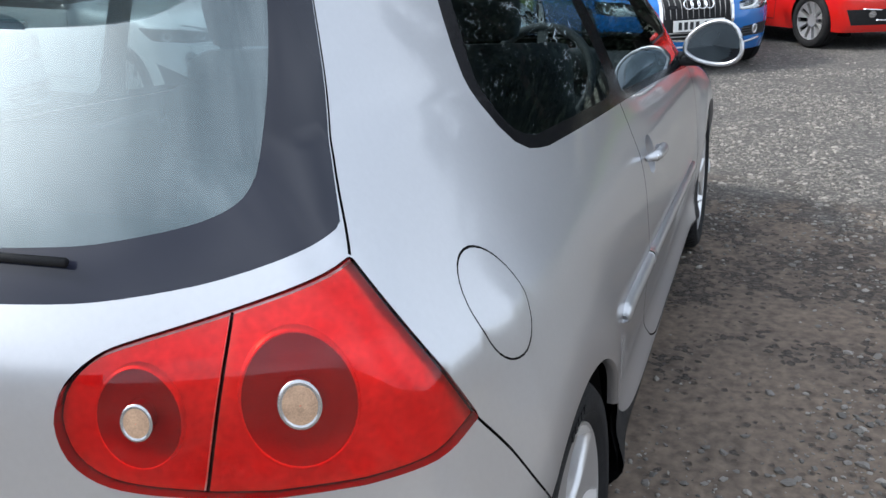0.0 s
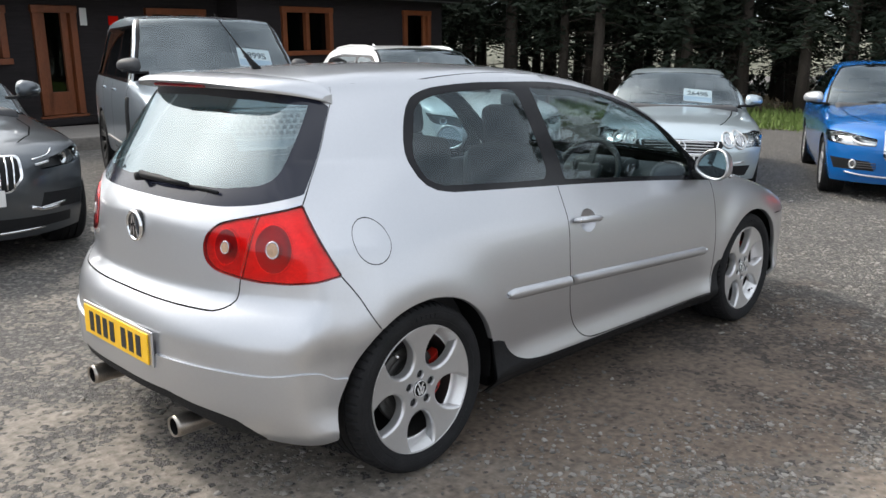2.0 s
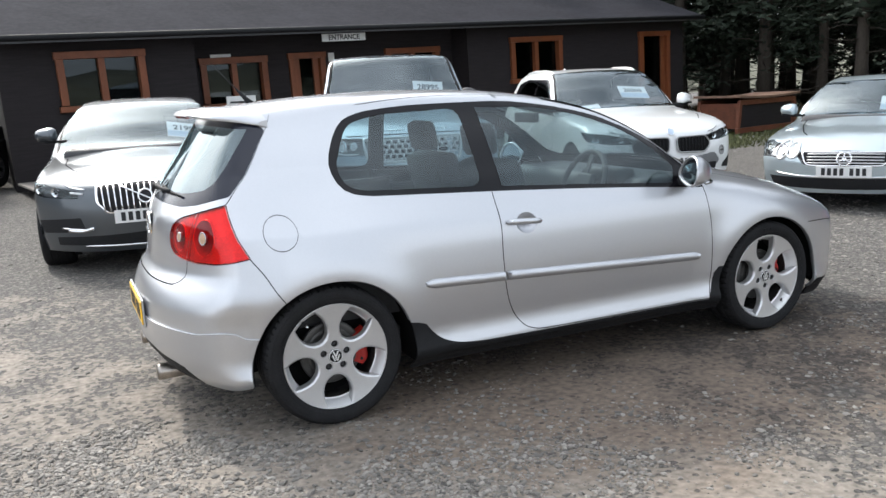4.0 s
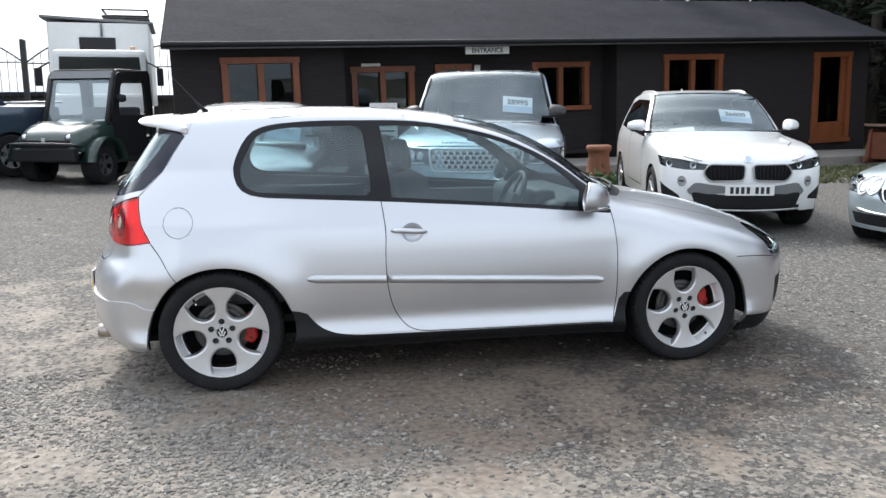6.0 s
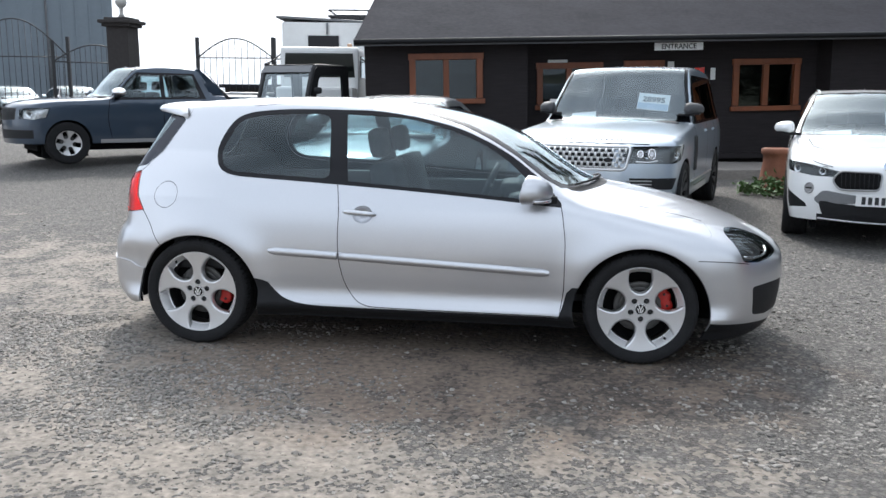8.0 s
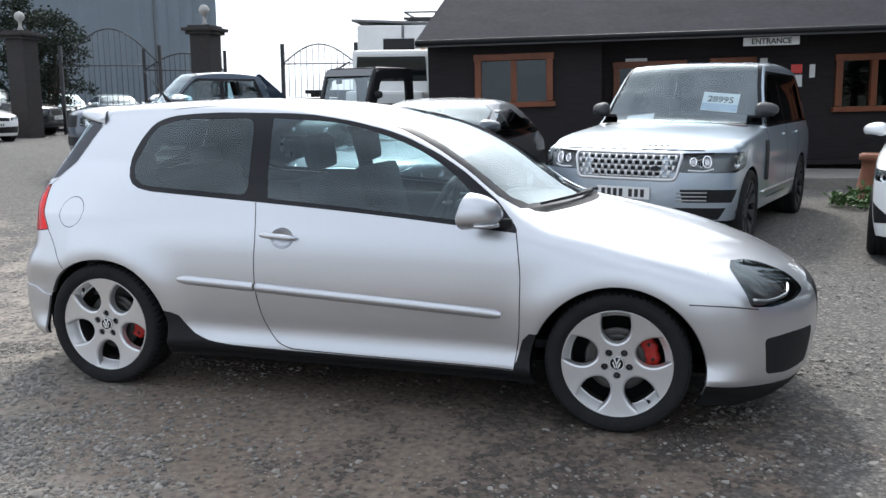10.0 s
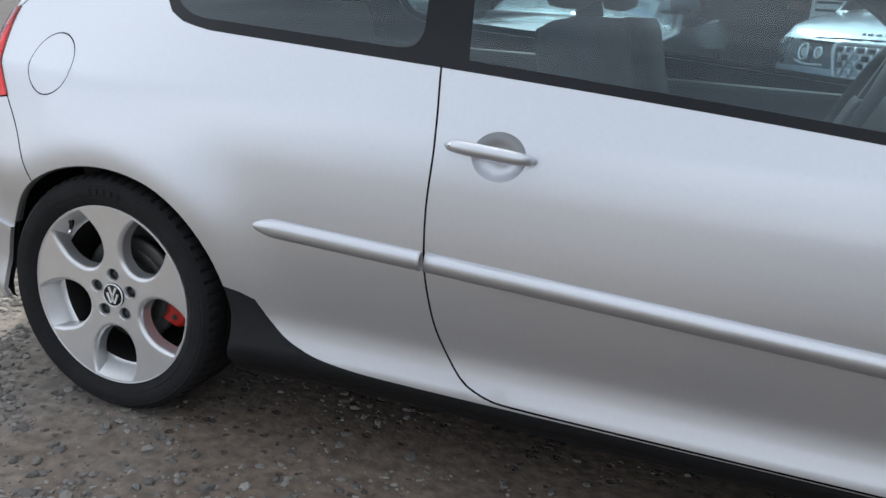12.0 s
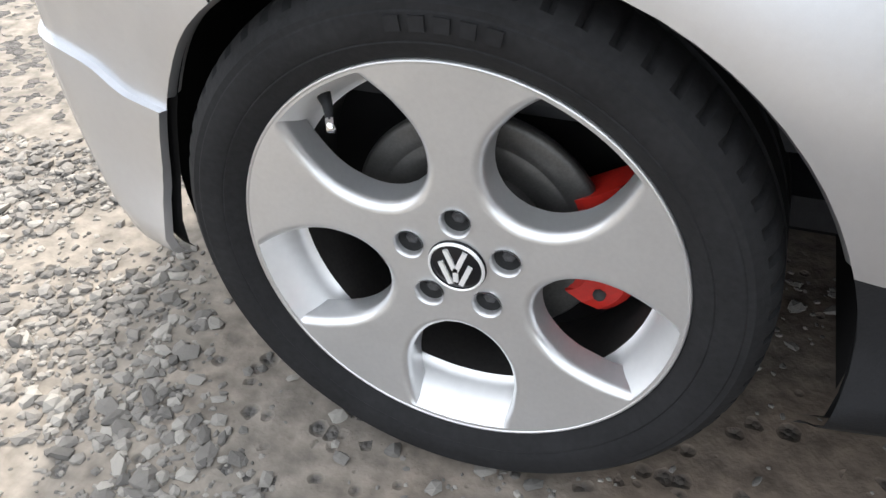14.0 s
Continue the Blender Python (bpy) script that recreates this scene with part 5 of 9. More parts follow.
def road_car(name, label, at, heading, spec, paint_mat, category="car"):
    """A parked car on its own shell; at: the front axle's middle on the ground; heading: the way its nose points."""
    h = Vector((*heading, 0)).normalized()
    yaw = math.degrees(math.atan2(h.y, h.x))
    wb = spec["wb"]
    o = Vector((*at, spec.get("z", 0.0))) - h * wb
    car = empty(name, pose(o.x, o.y, o.z, 0, 0, yaw), label, category)
    sh = Shell(**spec["shell"])
    st, sn = sh.s_tail, sh.s_nose
    rim_sz, rim_p = sh.rim(n=100, steep=0.58, low=spec.get("rim_low", 0.62))
    zb = spec.get("bottom", 0.24)
    outline = [tuple(p) for p in rim_sz][::-1] + [(s, zb) for s in np.linspace(st, sn, 40)]
    s_of = lambda x, z: float(sh.s_of(np.array([x, min(-0.36, float(sh.on_strip([(min(max(x, sh.cx[0]), sh.cx[1]), z)])[0][1])), z])))
    xz_ = lambda pts: [(s_of(x, z), z) for x, z in pts]
    feats = []
    for key, poly in spec["side"]:
        feats.append((key, xz_(poly)))
    for key, poly in spec["strip"]:
        feats.append((key, poly(st, sn) if callable(poly) else poly))
    ra = spec["arch"]
    for cx in (0.0, wb):
        if spec.get("cladding"):
            feats.append(("cladding", xz_(arc_pts(cx, spec["wr"], ra + 0.07, 32))))
    if spec.get("cladding"):
        feats.append(("cladding", xz_([(0.2, zb - 0.05), (wb - 0.2, zb - 0.05), (wb - 0.2, zb + 0.12), (0.2, zb + 0.12)])))
    for line in spec.get("gaps", ()):
        feats.append(("gap", ribbon(curve_line(xz_(line), 16), 0.010)))
    for cx in (0.0, wb):
        feats.append(("gap", xz_(arc_pts(cx, spec["wr"], ra, 36))))
    step = spec.get("step", 0.06)
    cut = carve(outline, feats, step, step * 0.7)
    R = {k: skin(sh, "strip", c) for k, c in cut.items() if k != "gap"}
    edge = [(p[0], p[1]) for p in rim_p]
    top_outline = edge + [(edge[-1][0], 0.0), (edge[0][0], 0.0)]
    ex = np.array([q[0] for q in rim_p]), np.array([-q[1] for q in rim_p])
    order = np.argsort(ex[0])
    half_at = lambda x: float(np.interp(x, ex[0][order], ex[1][order]))
    tops = [(k, q(half_at) if callable(q) else q) for k, q in spec["top"]]
    tc = carve(top_outline, tops, step, step * 0.7)
    T = {k: skin(sh, "top", c) for k, c in tc.items() if k != "gap"}
    both = lambda d: joined(d, mirrored(d))
    mats = dict(glass=M["glass_side"], dark_glass=M["glass_dark"], windscreen=M["glass_screen"], rear_window=M["glass_dark"], headlight=M["lamp_clear"], grille=M["black_plastic"], intake=M["black_plastic"], trim=M["gloss_black"], chrome=M["chrome"], grille_chrome=M["chrome"], side_intake=M["black_plastic"], tail_light=M["lamp_red"], cladding=M["black_plastic"], bonnet=paint_mat, roof=spec.get("roof_mat", paint_mat), bright=M["alloy_shade"], canopy=M["gloss_black"])
    names = dict(glass="side_window", dark_glass="rear_side_window", intake="lower_intake", trim="window_trim", chrome="bright_trim", grille_chrome="grille_surround", side_intake="bumper_intake", bright="bumper_trim", canopy="roof_panel", cladding="wheel_arch_cladding")
    skin_object("body", joined(both(R["rest"]), both(T["rest"])), paint_mat, car)
    for src in (R, T):
        for key, d in src.items():
            if key == "rest":
                continue
            nm = names.get(key, key)
            if key in ("headlight", "tail_light", "glass", "dark_glass"):
                for q in (d, mirrored(d)):
                    ob = skin_object(nm, q, mats[key], car)
                    if key == "headlight":
                        dd = skin(sh, "strip", cut["headlight"], -0.05)
                        skin_object("housing", dd if q is d else mirrored(dd), spec.get("lamp_back", M["lamp_bowl"]), ob)
            elif np.abs(d[0][:, 1]).min() > 0.02:
                for q in (d, mirrored(d)):
                    skin_object(nm, q, mats.get(key, paint_mat), car)
            else:
                skin_object(nm, both(d), mats.get(key, paint_mat), car)
    # lamps' round reflectors
    for s0, z0, r0 in spec.get("lamps", ()):
        c = sh.on_strip([(s0, z0)], -0.028)[0]
        nn = sh.normal(c[None])[0]
        for sg in (1, -1):
            q = Vector((nn[0], nn[1] * sg, 0)).to_track_quat("Y", "Z").to_matrix().to_4x4()
            v, f = lathe([(0.022, r0), (0.02, r0 * 0.9), (-0.01, r0 * 0.6), (-0.014, 0.0)], 24)
            mm = Matrix.Translation((c[0], c[1] * sg, c[2])) @ q
            mesh_object("reflector", [mm @ Vector(p) for p in v], f, M["chrome"], car, smooth=True)
            v, f = lathe([(0.012, r0 * 0.6), (0.0135, r0 * 0.3), (0.014, 0.0)], 20)
            mesh_object("lens", [mm @ Vector(p) for p in v], f, M["gloss_black"], car, smooth=True)
    # inside
    inner = carve(outline, [("hole", p) for k, p in feats if k in ("glass", "dark_glass", "rear_window", "trim", "headlight")] + [("hole", xz_(arc_pts(cx, spec["wr"], ra, 30))) for cx in (0, wb)], 0.14, 0.1)["rest"]
    tin = carve(top_outline, [("hole", p) for k, p in tops if k in ("windscreen", "rear_window")], 0.16, 0.1)["rest"]
    di, dt = skin(sh, "strip", inner, -0.015), skin(sh, "top", tin, -0.015)
    skin_object("inner_shell", joined(di, mirrored(di), dt, mirrored(dt)), M["dark"], car)
    W = sh.wide
    box("underbody", (wb / 2, 0, 0.27), (wb + 0.9, W * 1.15, 0.1), M["dark"], car)
    box("cabin_floor", (wb / 2, 0, 0.42), (wb * 0.95, W * 1.5, 0.05), M["dark"], car)
    sx = spec["seat"]
    for y in (-0.37, 0.37):
        bm = bmesh.new()
        zs = spec["belt"]
        add_box(bm, (0, 0, 0), (0.14, 0.48, 0.62), pose(sx, y, zs - 0.2, 0, -12, 0), 0.05)
        add_box(bm, (0, 0, 0), (0.10, 0.26, 0.17), pose(sx - 0.12, y, zs + 0.22, 0, -8, 0), 0.04)
        add_box(bm, (sx + 0.3, y, zs - 0.45), (0.5, 0.48, 0.16), None, 0.05)
        part("seat", bm, M["cabin"], car, smooth=True)
    bm = bmesh.new()
    add_box(bm, (sx + 0.85, 0, spec["belt"] - 0.08), (0.4, W * 1.6, 0.2), None, 0.06)
    part("dashboard", bm, M["cabin_hard"], car, smooth=True)
    # mirrors
    mx, mz, my = spec["mirror"]
    for sg in (-1, 1):
        v, f = lathe([(-0.06, 0.0), (-0.06, 0.82), (-0.05, 0.95), (-0.01, 1.0), (0.04, 0.90), (0.08, 0.62), (0.10, 0.25), (0.102, 0.0)], 24, "x")
        shaped = []
        for x, y, z in v:
            q = max(1e-6, (abs(y) ** 2.8 + abs(z) ** 2.8) ** (1 / 2.8)) / max(1e-6, math.hypot(y, z))
            y, z = y / q, z / q
            z *= (0.060 if z < 0 else 0.082) * (1.0 - 0.20 * y)
            shaped.append((mx + x * (1.0 - 0.2 * y) - 0.05 * y, sg * (my + 0.02 + 0.112 * y), mz + 0.004 + z))
        ob = mesh_object("door_mirror", shaped, f, spec.get("mirror_mat", paint_mat), car, smooth=True)
        bm = bmesh.new()
        add_box(bm, (mx + 0.01, sg * (my - 0.07), mz - 0.06), (0.09, 0.20, 0.028), None, 0.01)
        part("mirror_foot", bm, M["black_plastic"], ob)
        bm = bmesh.new()
        add_box(bm, (mx + 0.015, sg * (my + 0.01), mz - 0.045), (0.12, 0.17, 0.022), None, 0.01)
        part("mirror_base", bm, M["black_plastic"], ob)
    # plate with plain bars
    if spec.get("plate"):
        px, pz = spec["plate"]
        pl = box("number_plate", (px, 0, pz), (0.010, 0.52, 0.111), M["plate_white"], car, "white front number plate with plain bars", bevel=0.003)
        bars("plate_bar", (px + 0.0055, 0, pz), 0.44, 0.074, 7, M["ink"], pl, right=(0, 1, 0), gap_after=4)
    # papers behind the screen
    for (x, y, w, hh, kind) in spec.get("papers", ()):
        p = sh.on_top([(x, -abs(y))], -0.02)[0]
        nn = sh.normal(p[None])[0]
        nn = Vector((nn[0], nn[1] * (1 if y < 0 else -1), nn[2]))
        z_ax = nn.normalized()
        x_ax = Vector((0, 1, 0)) - z_ax * z_ax.y
        x_ax.normalize()
        y_ax = z_ax.cross(x_ax)
        mm = Matrix((x_ax, y_ax, z_ax)).transposed().to_4x4()
        mm.translation = (p[0], y, p[2])
        bm = bmesh.new()
        add_box(bm, (0, 0, 0), (w, hh, 0.002), mm)
        sheet = part("price_card" if kind else "paper_sheet", bm, M["paper"], car, "white and blue price card behind the screen" if kind else "white paper sheet on the dashboard")
        if kind:
            bm = bmesh.new()
            add_box(bm, (0, -hh * 0.28, 0.002), (w * 0.98, hh * 0.36, 0.002), mm)
            part("blue_band", bm, M["paper_blue"], sheet)
            writing("price_figures", kind, hh * 0.44, mm @ pose(0, hh * 0.12, 0.003), M["ink"], sheet)
    ws = spec["wheels"]
    for cx, sg in ((0, -1), (0, 1), (wb, -1), (wb, 1)):
        w = plain_wheel(**ws)
        stand_wheel(w, car, cx, sg * spec["track"], spec["wr"], sg > 0)
        # near-black box added for the shade behind the wheel
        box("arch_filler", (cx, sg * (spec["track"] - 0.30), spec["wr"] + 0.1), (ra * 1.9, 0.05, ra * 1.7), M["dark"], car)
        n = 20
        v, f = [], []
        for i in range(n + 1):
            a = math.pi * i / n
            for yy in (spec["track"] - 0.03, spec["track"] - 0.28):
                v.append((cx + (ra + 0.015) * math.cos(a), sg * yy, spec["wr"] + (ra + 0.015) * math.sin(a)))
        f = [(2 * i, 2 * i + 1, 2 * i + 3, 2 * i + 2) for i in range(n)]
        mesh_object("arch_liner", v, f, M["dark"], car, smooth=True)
    return car, sh


def writing(name, text, size, m, material, parent=None, label=""):
    """Letters of the built-in font as a mesh, centred at the pose m."""
    cu = bpy.data.curves.new(name, "FONT")
    cu.body, cu.size, cu.align_x, cu.align_y, cu.extrude = text, size, "CENTER", "CENTER", 0.0006
    cu.offset = size * 0.022
    tmp = bpy.data.objects.new(name, cu)
    me = bpy.data.meshes.new_from_object(tmp)
    bpy.data.objects.remove(tmp)
    me.name = name
    me.transform(m)
    me.materials.clear()
    me.materials.append(material)
    ob = new(name, me)
    if parent:
        ob.parent = parent
    if label:
        ob["label"] = label
    return ob


def car_shape(wb, fo, ro, w, h, hood, cowl, ws_base, ws_top, roof_end, tail_base, deck, belt, nose_top, sharp=0.05, boxy=0.0, tail_z=None, glass_in=0.20, top_in=None, wrap=0.26):
    """Shell numbers from a few sizes: overhangs, half width, heights, and where screen and roof begin and end."""
    nose_x, tail_x = wb + fo, -ro
    zt = h - 0.06
    tin = top_in if top_in is not None else glass_in
    side = [(0.1, w * 0.90), (0.25, w * 0.95), (0.45, w * 0.99), (belt - 0.30, w), (belt - 0.1, w * 0.985), (belt, w * 0.955), (belt + 0.1, w * 0.92), (zt, w - tin), (h + 0.2, w - tin - 0.12)]
    plan = [(tail_x - 0.2, 0.95), (0, 1.0), (wb - 0.2, 1.0), (nose_x, 0.95)]
    top = [(tail_x - 0.3, deck - 0.06), (tail_x, deck - 0.02), (tail_base, deck), (roof_end, h - 0.045), ((roof_end + ws_top) / 2, h), (ws_top, h - 0.045), ((ws_top + ws_base) / 2, (h + cowl) / 2 + 0.005), (ws_base, cowl), (ws_base + 0.12, cowl - 0.012), (nose_x - 0.45, hood), (nose_x - 0.12, nose_top), (nose_x + 0.1, nose_top - 0.12)]
    top = [p for i, p in enumerate(top) if i == 0 or p[0] > top[i - 1][0] + 1e-3]
    tail = tail_z or [(0.1, tail_x + 0.15), (0.3, tail_x + 0.04), (0.5, tail_x), (0.65, tail_x + 0.01), (deck - 0.1, tail_x + 0.05), (deck + 0.1, tail_x + 0.08), (h, tail_x + 0.3)]
    nose = [(0.1, nose_x - 0.12), (0.3, nose_x - 0.02), (0.5, nose_x), (nose_top - 0.1, nose_x - 0.02), (nose_top, nose_x - 0.07), (nose_top + 0.12, nose_x - 0.3), (h + 0.3, nose_x - 2.2)]
    return dict(side=side, plan=plan, top=top, tail=tail, nose=nose, crown=0.04 * (1 - boxy), wrap_tail=(0.14 * (1 - 0.5 * boxy), 3.0), wrap_nose=(wrap * (1 - 0.6 * boxy), 2.6), glass_bow=0.12 * (1 - 0.5 * boxy), cx=(0.1, wb - 0.1), k=0.02)


def screen_poly(base, top, inset, bow=0.2):
    """The windscreen from the roof's edge to the scuttle, keeping inset metres from the pillars' edge."""
    def poly(half):
        wt, wb_ = half(top - 0.05) - inset, half(base - bow) - inset
        sides = [(x, -(half(x) - inset)) for x in np.linspace(top, base - bow - 0.03, 8)[1:-1]]
        return [(top, 0.01)] + [(top - 0.05 * q * q, -wt * q) for q in np.linspace(0, 1, 5)] + sides + [(base - bow * q * q, -wb_ * q) for q in np.linspace(1, 0, 6)] + [(base, 0.01)]
    return poly


def rear_poly(base, top, wb_, wt):
    return [(top, 0.01)] + [(top + 0.05 * q * q, -wt * q) for q in np.linspace(0, 1, 5)] + [(base + 0.12 * q * q, -wb_ * q) for q in np.linspace(1, 0, 6)] + [(base, 0.01)]


PAINTS = dict(
    pale_blue=paint("pale_blue_silver_paint", (0.37, 0.43, 0.49), 0.6, 0.32),
    white=paint("white_paint", (0.78, 0.79, 0.79), 0.0, 0.3, 0.01),
    ice=paint("ice_silver_paint", (0.52, 0.60, 0.64), 0.6, 0.3),
    blue=paint("bright_blue_paint", (0.008, 0.15, 0.48), 0.3, 0.25),
    red=paint("red_paint", (0.55, 0.012, 0.008), 0.0, 0.25),
    grey=paint("dark_grey_paint", (0.095, 0.107, 0.12), 0.75, 0.3),
    navy=paint("navy_paint", (0.035, 0.055, 0.085), 0.4, 0.3),
    green=paint("dark_green_paint", (0.006, 0.026, 0.020), 0.1, 0.35),
    black=paint("black_paint", (0.02, 0.024, 0.026), 0.2, 0.25),
)

# pale blue-silver luxury off-roader before the entrance
LUXURY = dict(wb=2.92, wr=0.38, arch=0.415, track=0.985, height=1.885, belt=1.16, seat=1.25, bottom=0.32, step=0.06, rim_low=0.9,
          shell=car_shape(2.92, 0.85, 1.0, 0.99, 1.885, 1.07, 1.19, 2.25, 1.55, -0.45, -0.75, 1.2, 1.16, 0.965, boxy=0.55, glass_in=0.235,
                          tail_z=[(0.1, -0.8), (0.5, -1.0), (0.9, -1.0), (1.15, -0.95), (1.8, -0.72), (2.0, -0.66)]),
          side=[("trim", [(-0.62, 1.18), (1.0, 1.165), (2.22, 1.15), (2.2, 1.2), (1.7, 1.62), (1.5, 1.75), (-0.35, 1.75), (-0.55, 1.66)]),
                ("dark_glass", [(-0.52, 1.21), (0.18, 1.205), (0.18, 1.71), (-0.3, 1.71), (-0.45, 1.64)]), ("dark_glass", [(0.24, 1.205), (0.98, 1.20), (0.98, 1.715), (0.24, 1.715)]), ("dark_glass", [(1.06, 1.20), (2.05, 1.19), (1.62, 1.64), (1.48, 1.715), (1.06, 1.715)]),
                ],
          strip=[("headlight", [(3.06, 0.955), (3.16, 0.80), (3.34, 0.765), (3.72, 0.765), (3.80, 0.79), (3.80, 0.93), (3.5, 0.945)]), ("grille", lambda st, sn: [(3.83, 0.93), (sn + 0.01, 0.94), (sn + 0.01, 0.70), (3.95, 0.70), (3.86, 0.74)]),
                 ("side_intake", [(3.30, 0.61), (3.72, 0.61), (3.70, 0.49), (3.36, 0.49)]), ("intake", lambda st, sn: [(3.4, 0.44), (sn + 0.01, 0.44), (sn + 0.01, 0.33), (3.45, 0.33)])],
          top=[("trim", screen_poly(2.27, 1.50, 0.03)), ("windscreen", screen_poly(2.25, 1.55, 0.075))],
          gaps=[[(1.02, 1.16), (1.05, 0.8), (1.02, 0.42)], [(2.12, 1.15), (2.15, 0.8), (2.1, 0.42)], [(0.22, 1.17), (0.3, 0.9), (0.42, 0.6)], [(1.02, 0.42), (2.1, 0.42)]],
          lamps=[(3.32, 0.865, 0.060), (3.58, 0.855, 0.045)], mirror=(2.03, 1.32, 0.90), z=0.045, plate=(3.785, 0.565), mirror_mat=M["cabin_hard"], lamp_back=M["trim_grey"],
          papers=[(1.96, 0.42, 0.38, 0.25, "28995"), (2.12, -0.42, 0.32, 0.16, "")],
          wheels=dict(radius=0.38, r_lip=0.285, spokes=10, material=M["steel_dark"], width=0.26))
# white compact off-roader
COMPACT = dict(wb=2.67, wr=0.345, arch=0.375, track=0.90, height=1.60, belt=1.02, seat=1.15, bottom=0.25, step=0.06, rim_low=0.8,
          shell=car_shape(2.67, 0.84, 0.80, 0.91, 1.60, 0.97, 1.08, 2.05, 1.25, -0.25, -0.62, 1.05, 1.02, 0.86, boxy=0.3, glass_in=0.24,
                          tail_z=[(0.1, -0.65), (0.5, -0.82), (0.9, -0.80), (1.05, -0.75), (1.5, -0.35), (1.7, -0.2)]),
          side=[("trim", [(-0.30, 1.10), (0.8, 1.045), (2.02, 1.0), (1.95, 1.07), (1.45, 1.39), (1.2, 1.465), (0.3, 1.48), (-0.1, 1.42)]),
                ("dark_glass", [(-0.1, 1.12), (0.78, 1.075), (0.78, 1.44), (0.3, 1.44), (0.02, 1.385)]), ("glass", [(0.86, 1.07), (1.82, 1.035), (1.42, 1.33), (1.18, 1.425), (0.86, 1.44)])],
          strip=[("headlight", [(2.98, 0.85), (3.10, 0.74), (3.35, 0.70), (3.56, 0.70), (3.60, 0.745), (3.3, 0.815)]),                  ("side_intake", [(3.10, 0.56), (3.3, 0.42), (3.32, 0.38), (3.14, 0.36)]), ("intake", lambda st, sn: [(3.4, 0.32), (sn + 0.01, 0.33), (sn + 0.01, 0.24), (3.4, 0.24)])],
          top=[("trim", screen_poly(2.07, 1.2, 0.045)), ("windscreen", screen_poly(2.05, 1.24, 0.075)), ("gap", ribbon([(2.2, -0.70), (2.8, -0.66), (3.15, -0.5), (3.3, -0.3)], 0.01))],
          gaps=[[(0.82, 1.04), (0.85, 0.7), (0.83, 0.4)], [(1.92, 1.0), (1.95, 0.7), (1.9, 0.4)], [(0.83, 0.4), (1.9, 0.4)]],
          lamps=[(3.2, 0.765, 0.042), (3.42, 0.75, 0.036)], mirror=(1.85, 1.13, 0.945), z=0.035, plate=(3.572, 0.49), lamp_back=M["cabin_hard"], cladding=False,
          papers=[(1.72, 0.30, 0.40, 0.24, "26000"), (1.92, -0.40, 0.3, 0.12, "")],
          wheels=dict(radius=0.345, r_lip=0.245, spokes=5, material=M["alloy"], width=0.23))
# ice-silver roadster
ROADSTER = dict(wb=2.56, wr=0.325, arch=0.35, track=0.875, height=1.365, belt=0.90, seat=0.75, bottom=0.20, step=0.055, rim_low=0.62,
          shell=car_shape(2.56, 0.83, 1.14, 0.915, 1.365, 0.80, 0.93, 1.55, 0.85, -0.05, -0.55, 0.93, 0.90, 0.68, glass_in=0.30),
          side=[("trim", [(-0.1, 0.935), (1.5, 0.90), (1.45, 0.95), (1.05, 1.19), (0.8, 1.26), (0.25, 1.24), (-0.02, 1.02)]), ("glass", [(0.02, 0.955), (1.32, 0.93), (1.0, 1.16), (0.78, 1.225), (0.28, 1.205)])],
          strip=[("headlight", rounded([(2.78, 0.69), (2.95, 0.73), (3.06, 0.70), (3.2, 0.70), (3.30, 0.665), (3.32, 0.60), (3.2, 0.55), (3.05, 0.56), (2.9, 0.54), (2.80, 0.60)], 0.05)),
                 ("grille", lambda st, sn: rounded([(3.36, 0.62), (sn + 0.05, 0.645), (sn + 0.05, 0.49), (3.45, 0.49)], 0.03)), ("intake", lambda st, sn: [(3.1, 0.36), (sn + 0.01, 0.36), (sn + 0.01, 0.24), (3.15, 0.25)])],
          top=[("windscreen", screen_poly(1.60, 0.89, 0.07)), ("rear_window", rear_poly(-0.45, -0.02, 0.55, 0.5)), ("gap", ribbon([(1.75, -0.66), (2.3, -0.60), (2.8, -0.5), (3.15, -0.36)], 0.012))],
          gaps=[[(0.05, 0.93), (0.1, 0.6), (0.16, 0.35)], [(1.42, 0.9), (1.5, 0.6), (1.45, 0.3)], [(0.16, 0.3), (1.45, 0.3)]],
          lamps=[(2.93, 0.635, 0.075), (3.18, 0.63, 0.065)], mirror=(1.38, 0.97, 0.93), plate=(3.40, 0.43),
          papers=[(1.32, 0.26, 0.36, 0.24, "26495")],
          wheels=dict(radius=0.325, r_lip=0.235, spokes=5, material=M["alloy"], width=0.24))
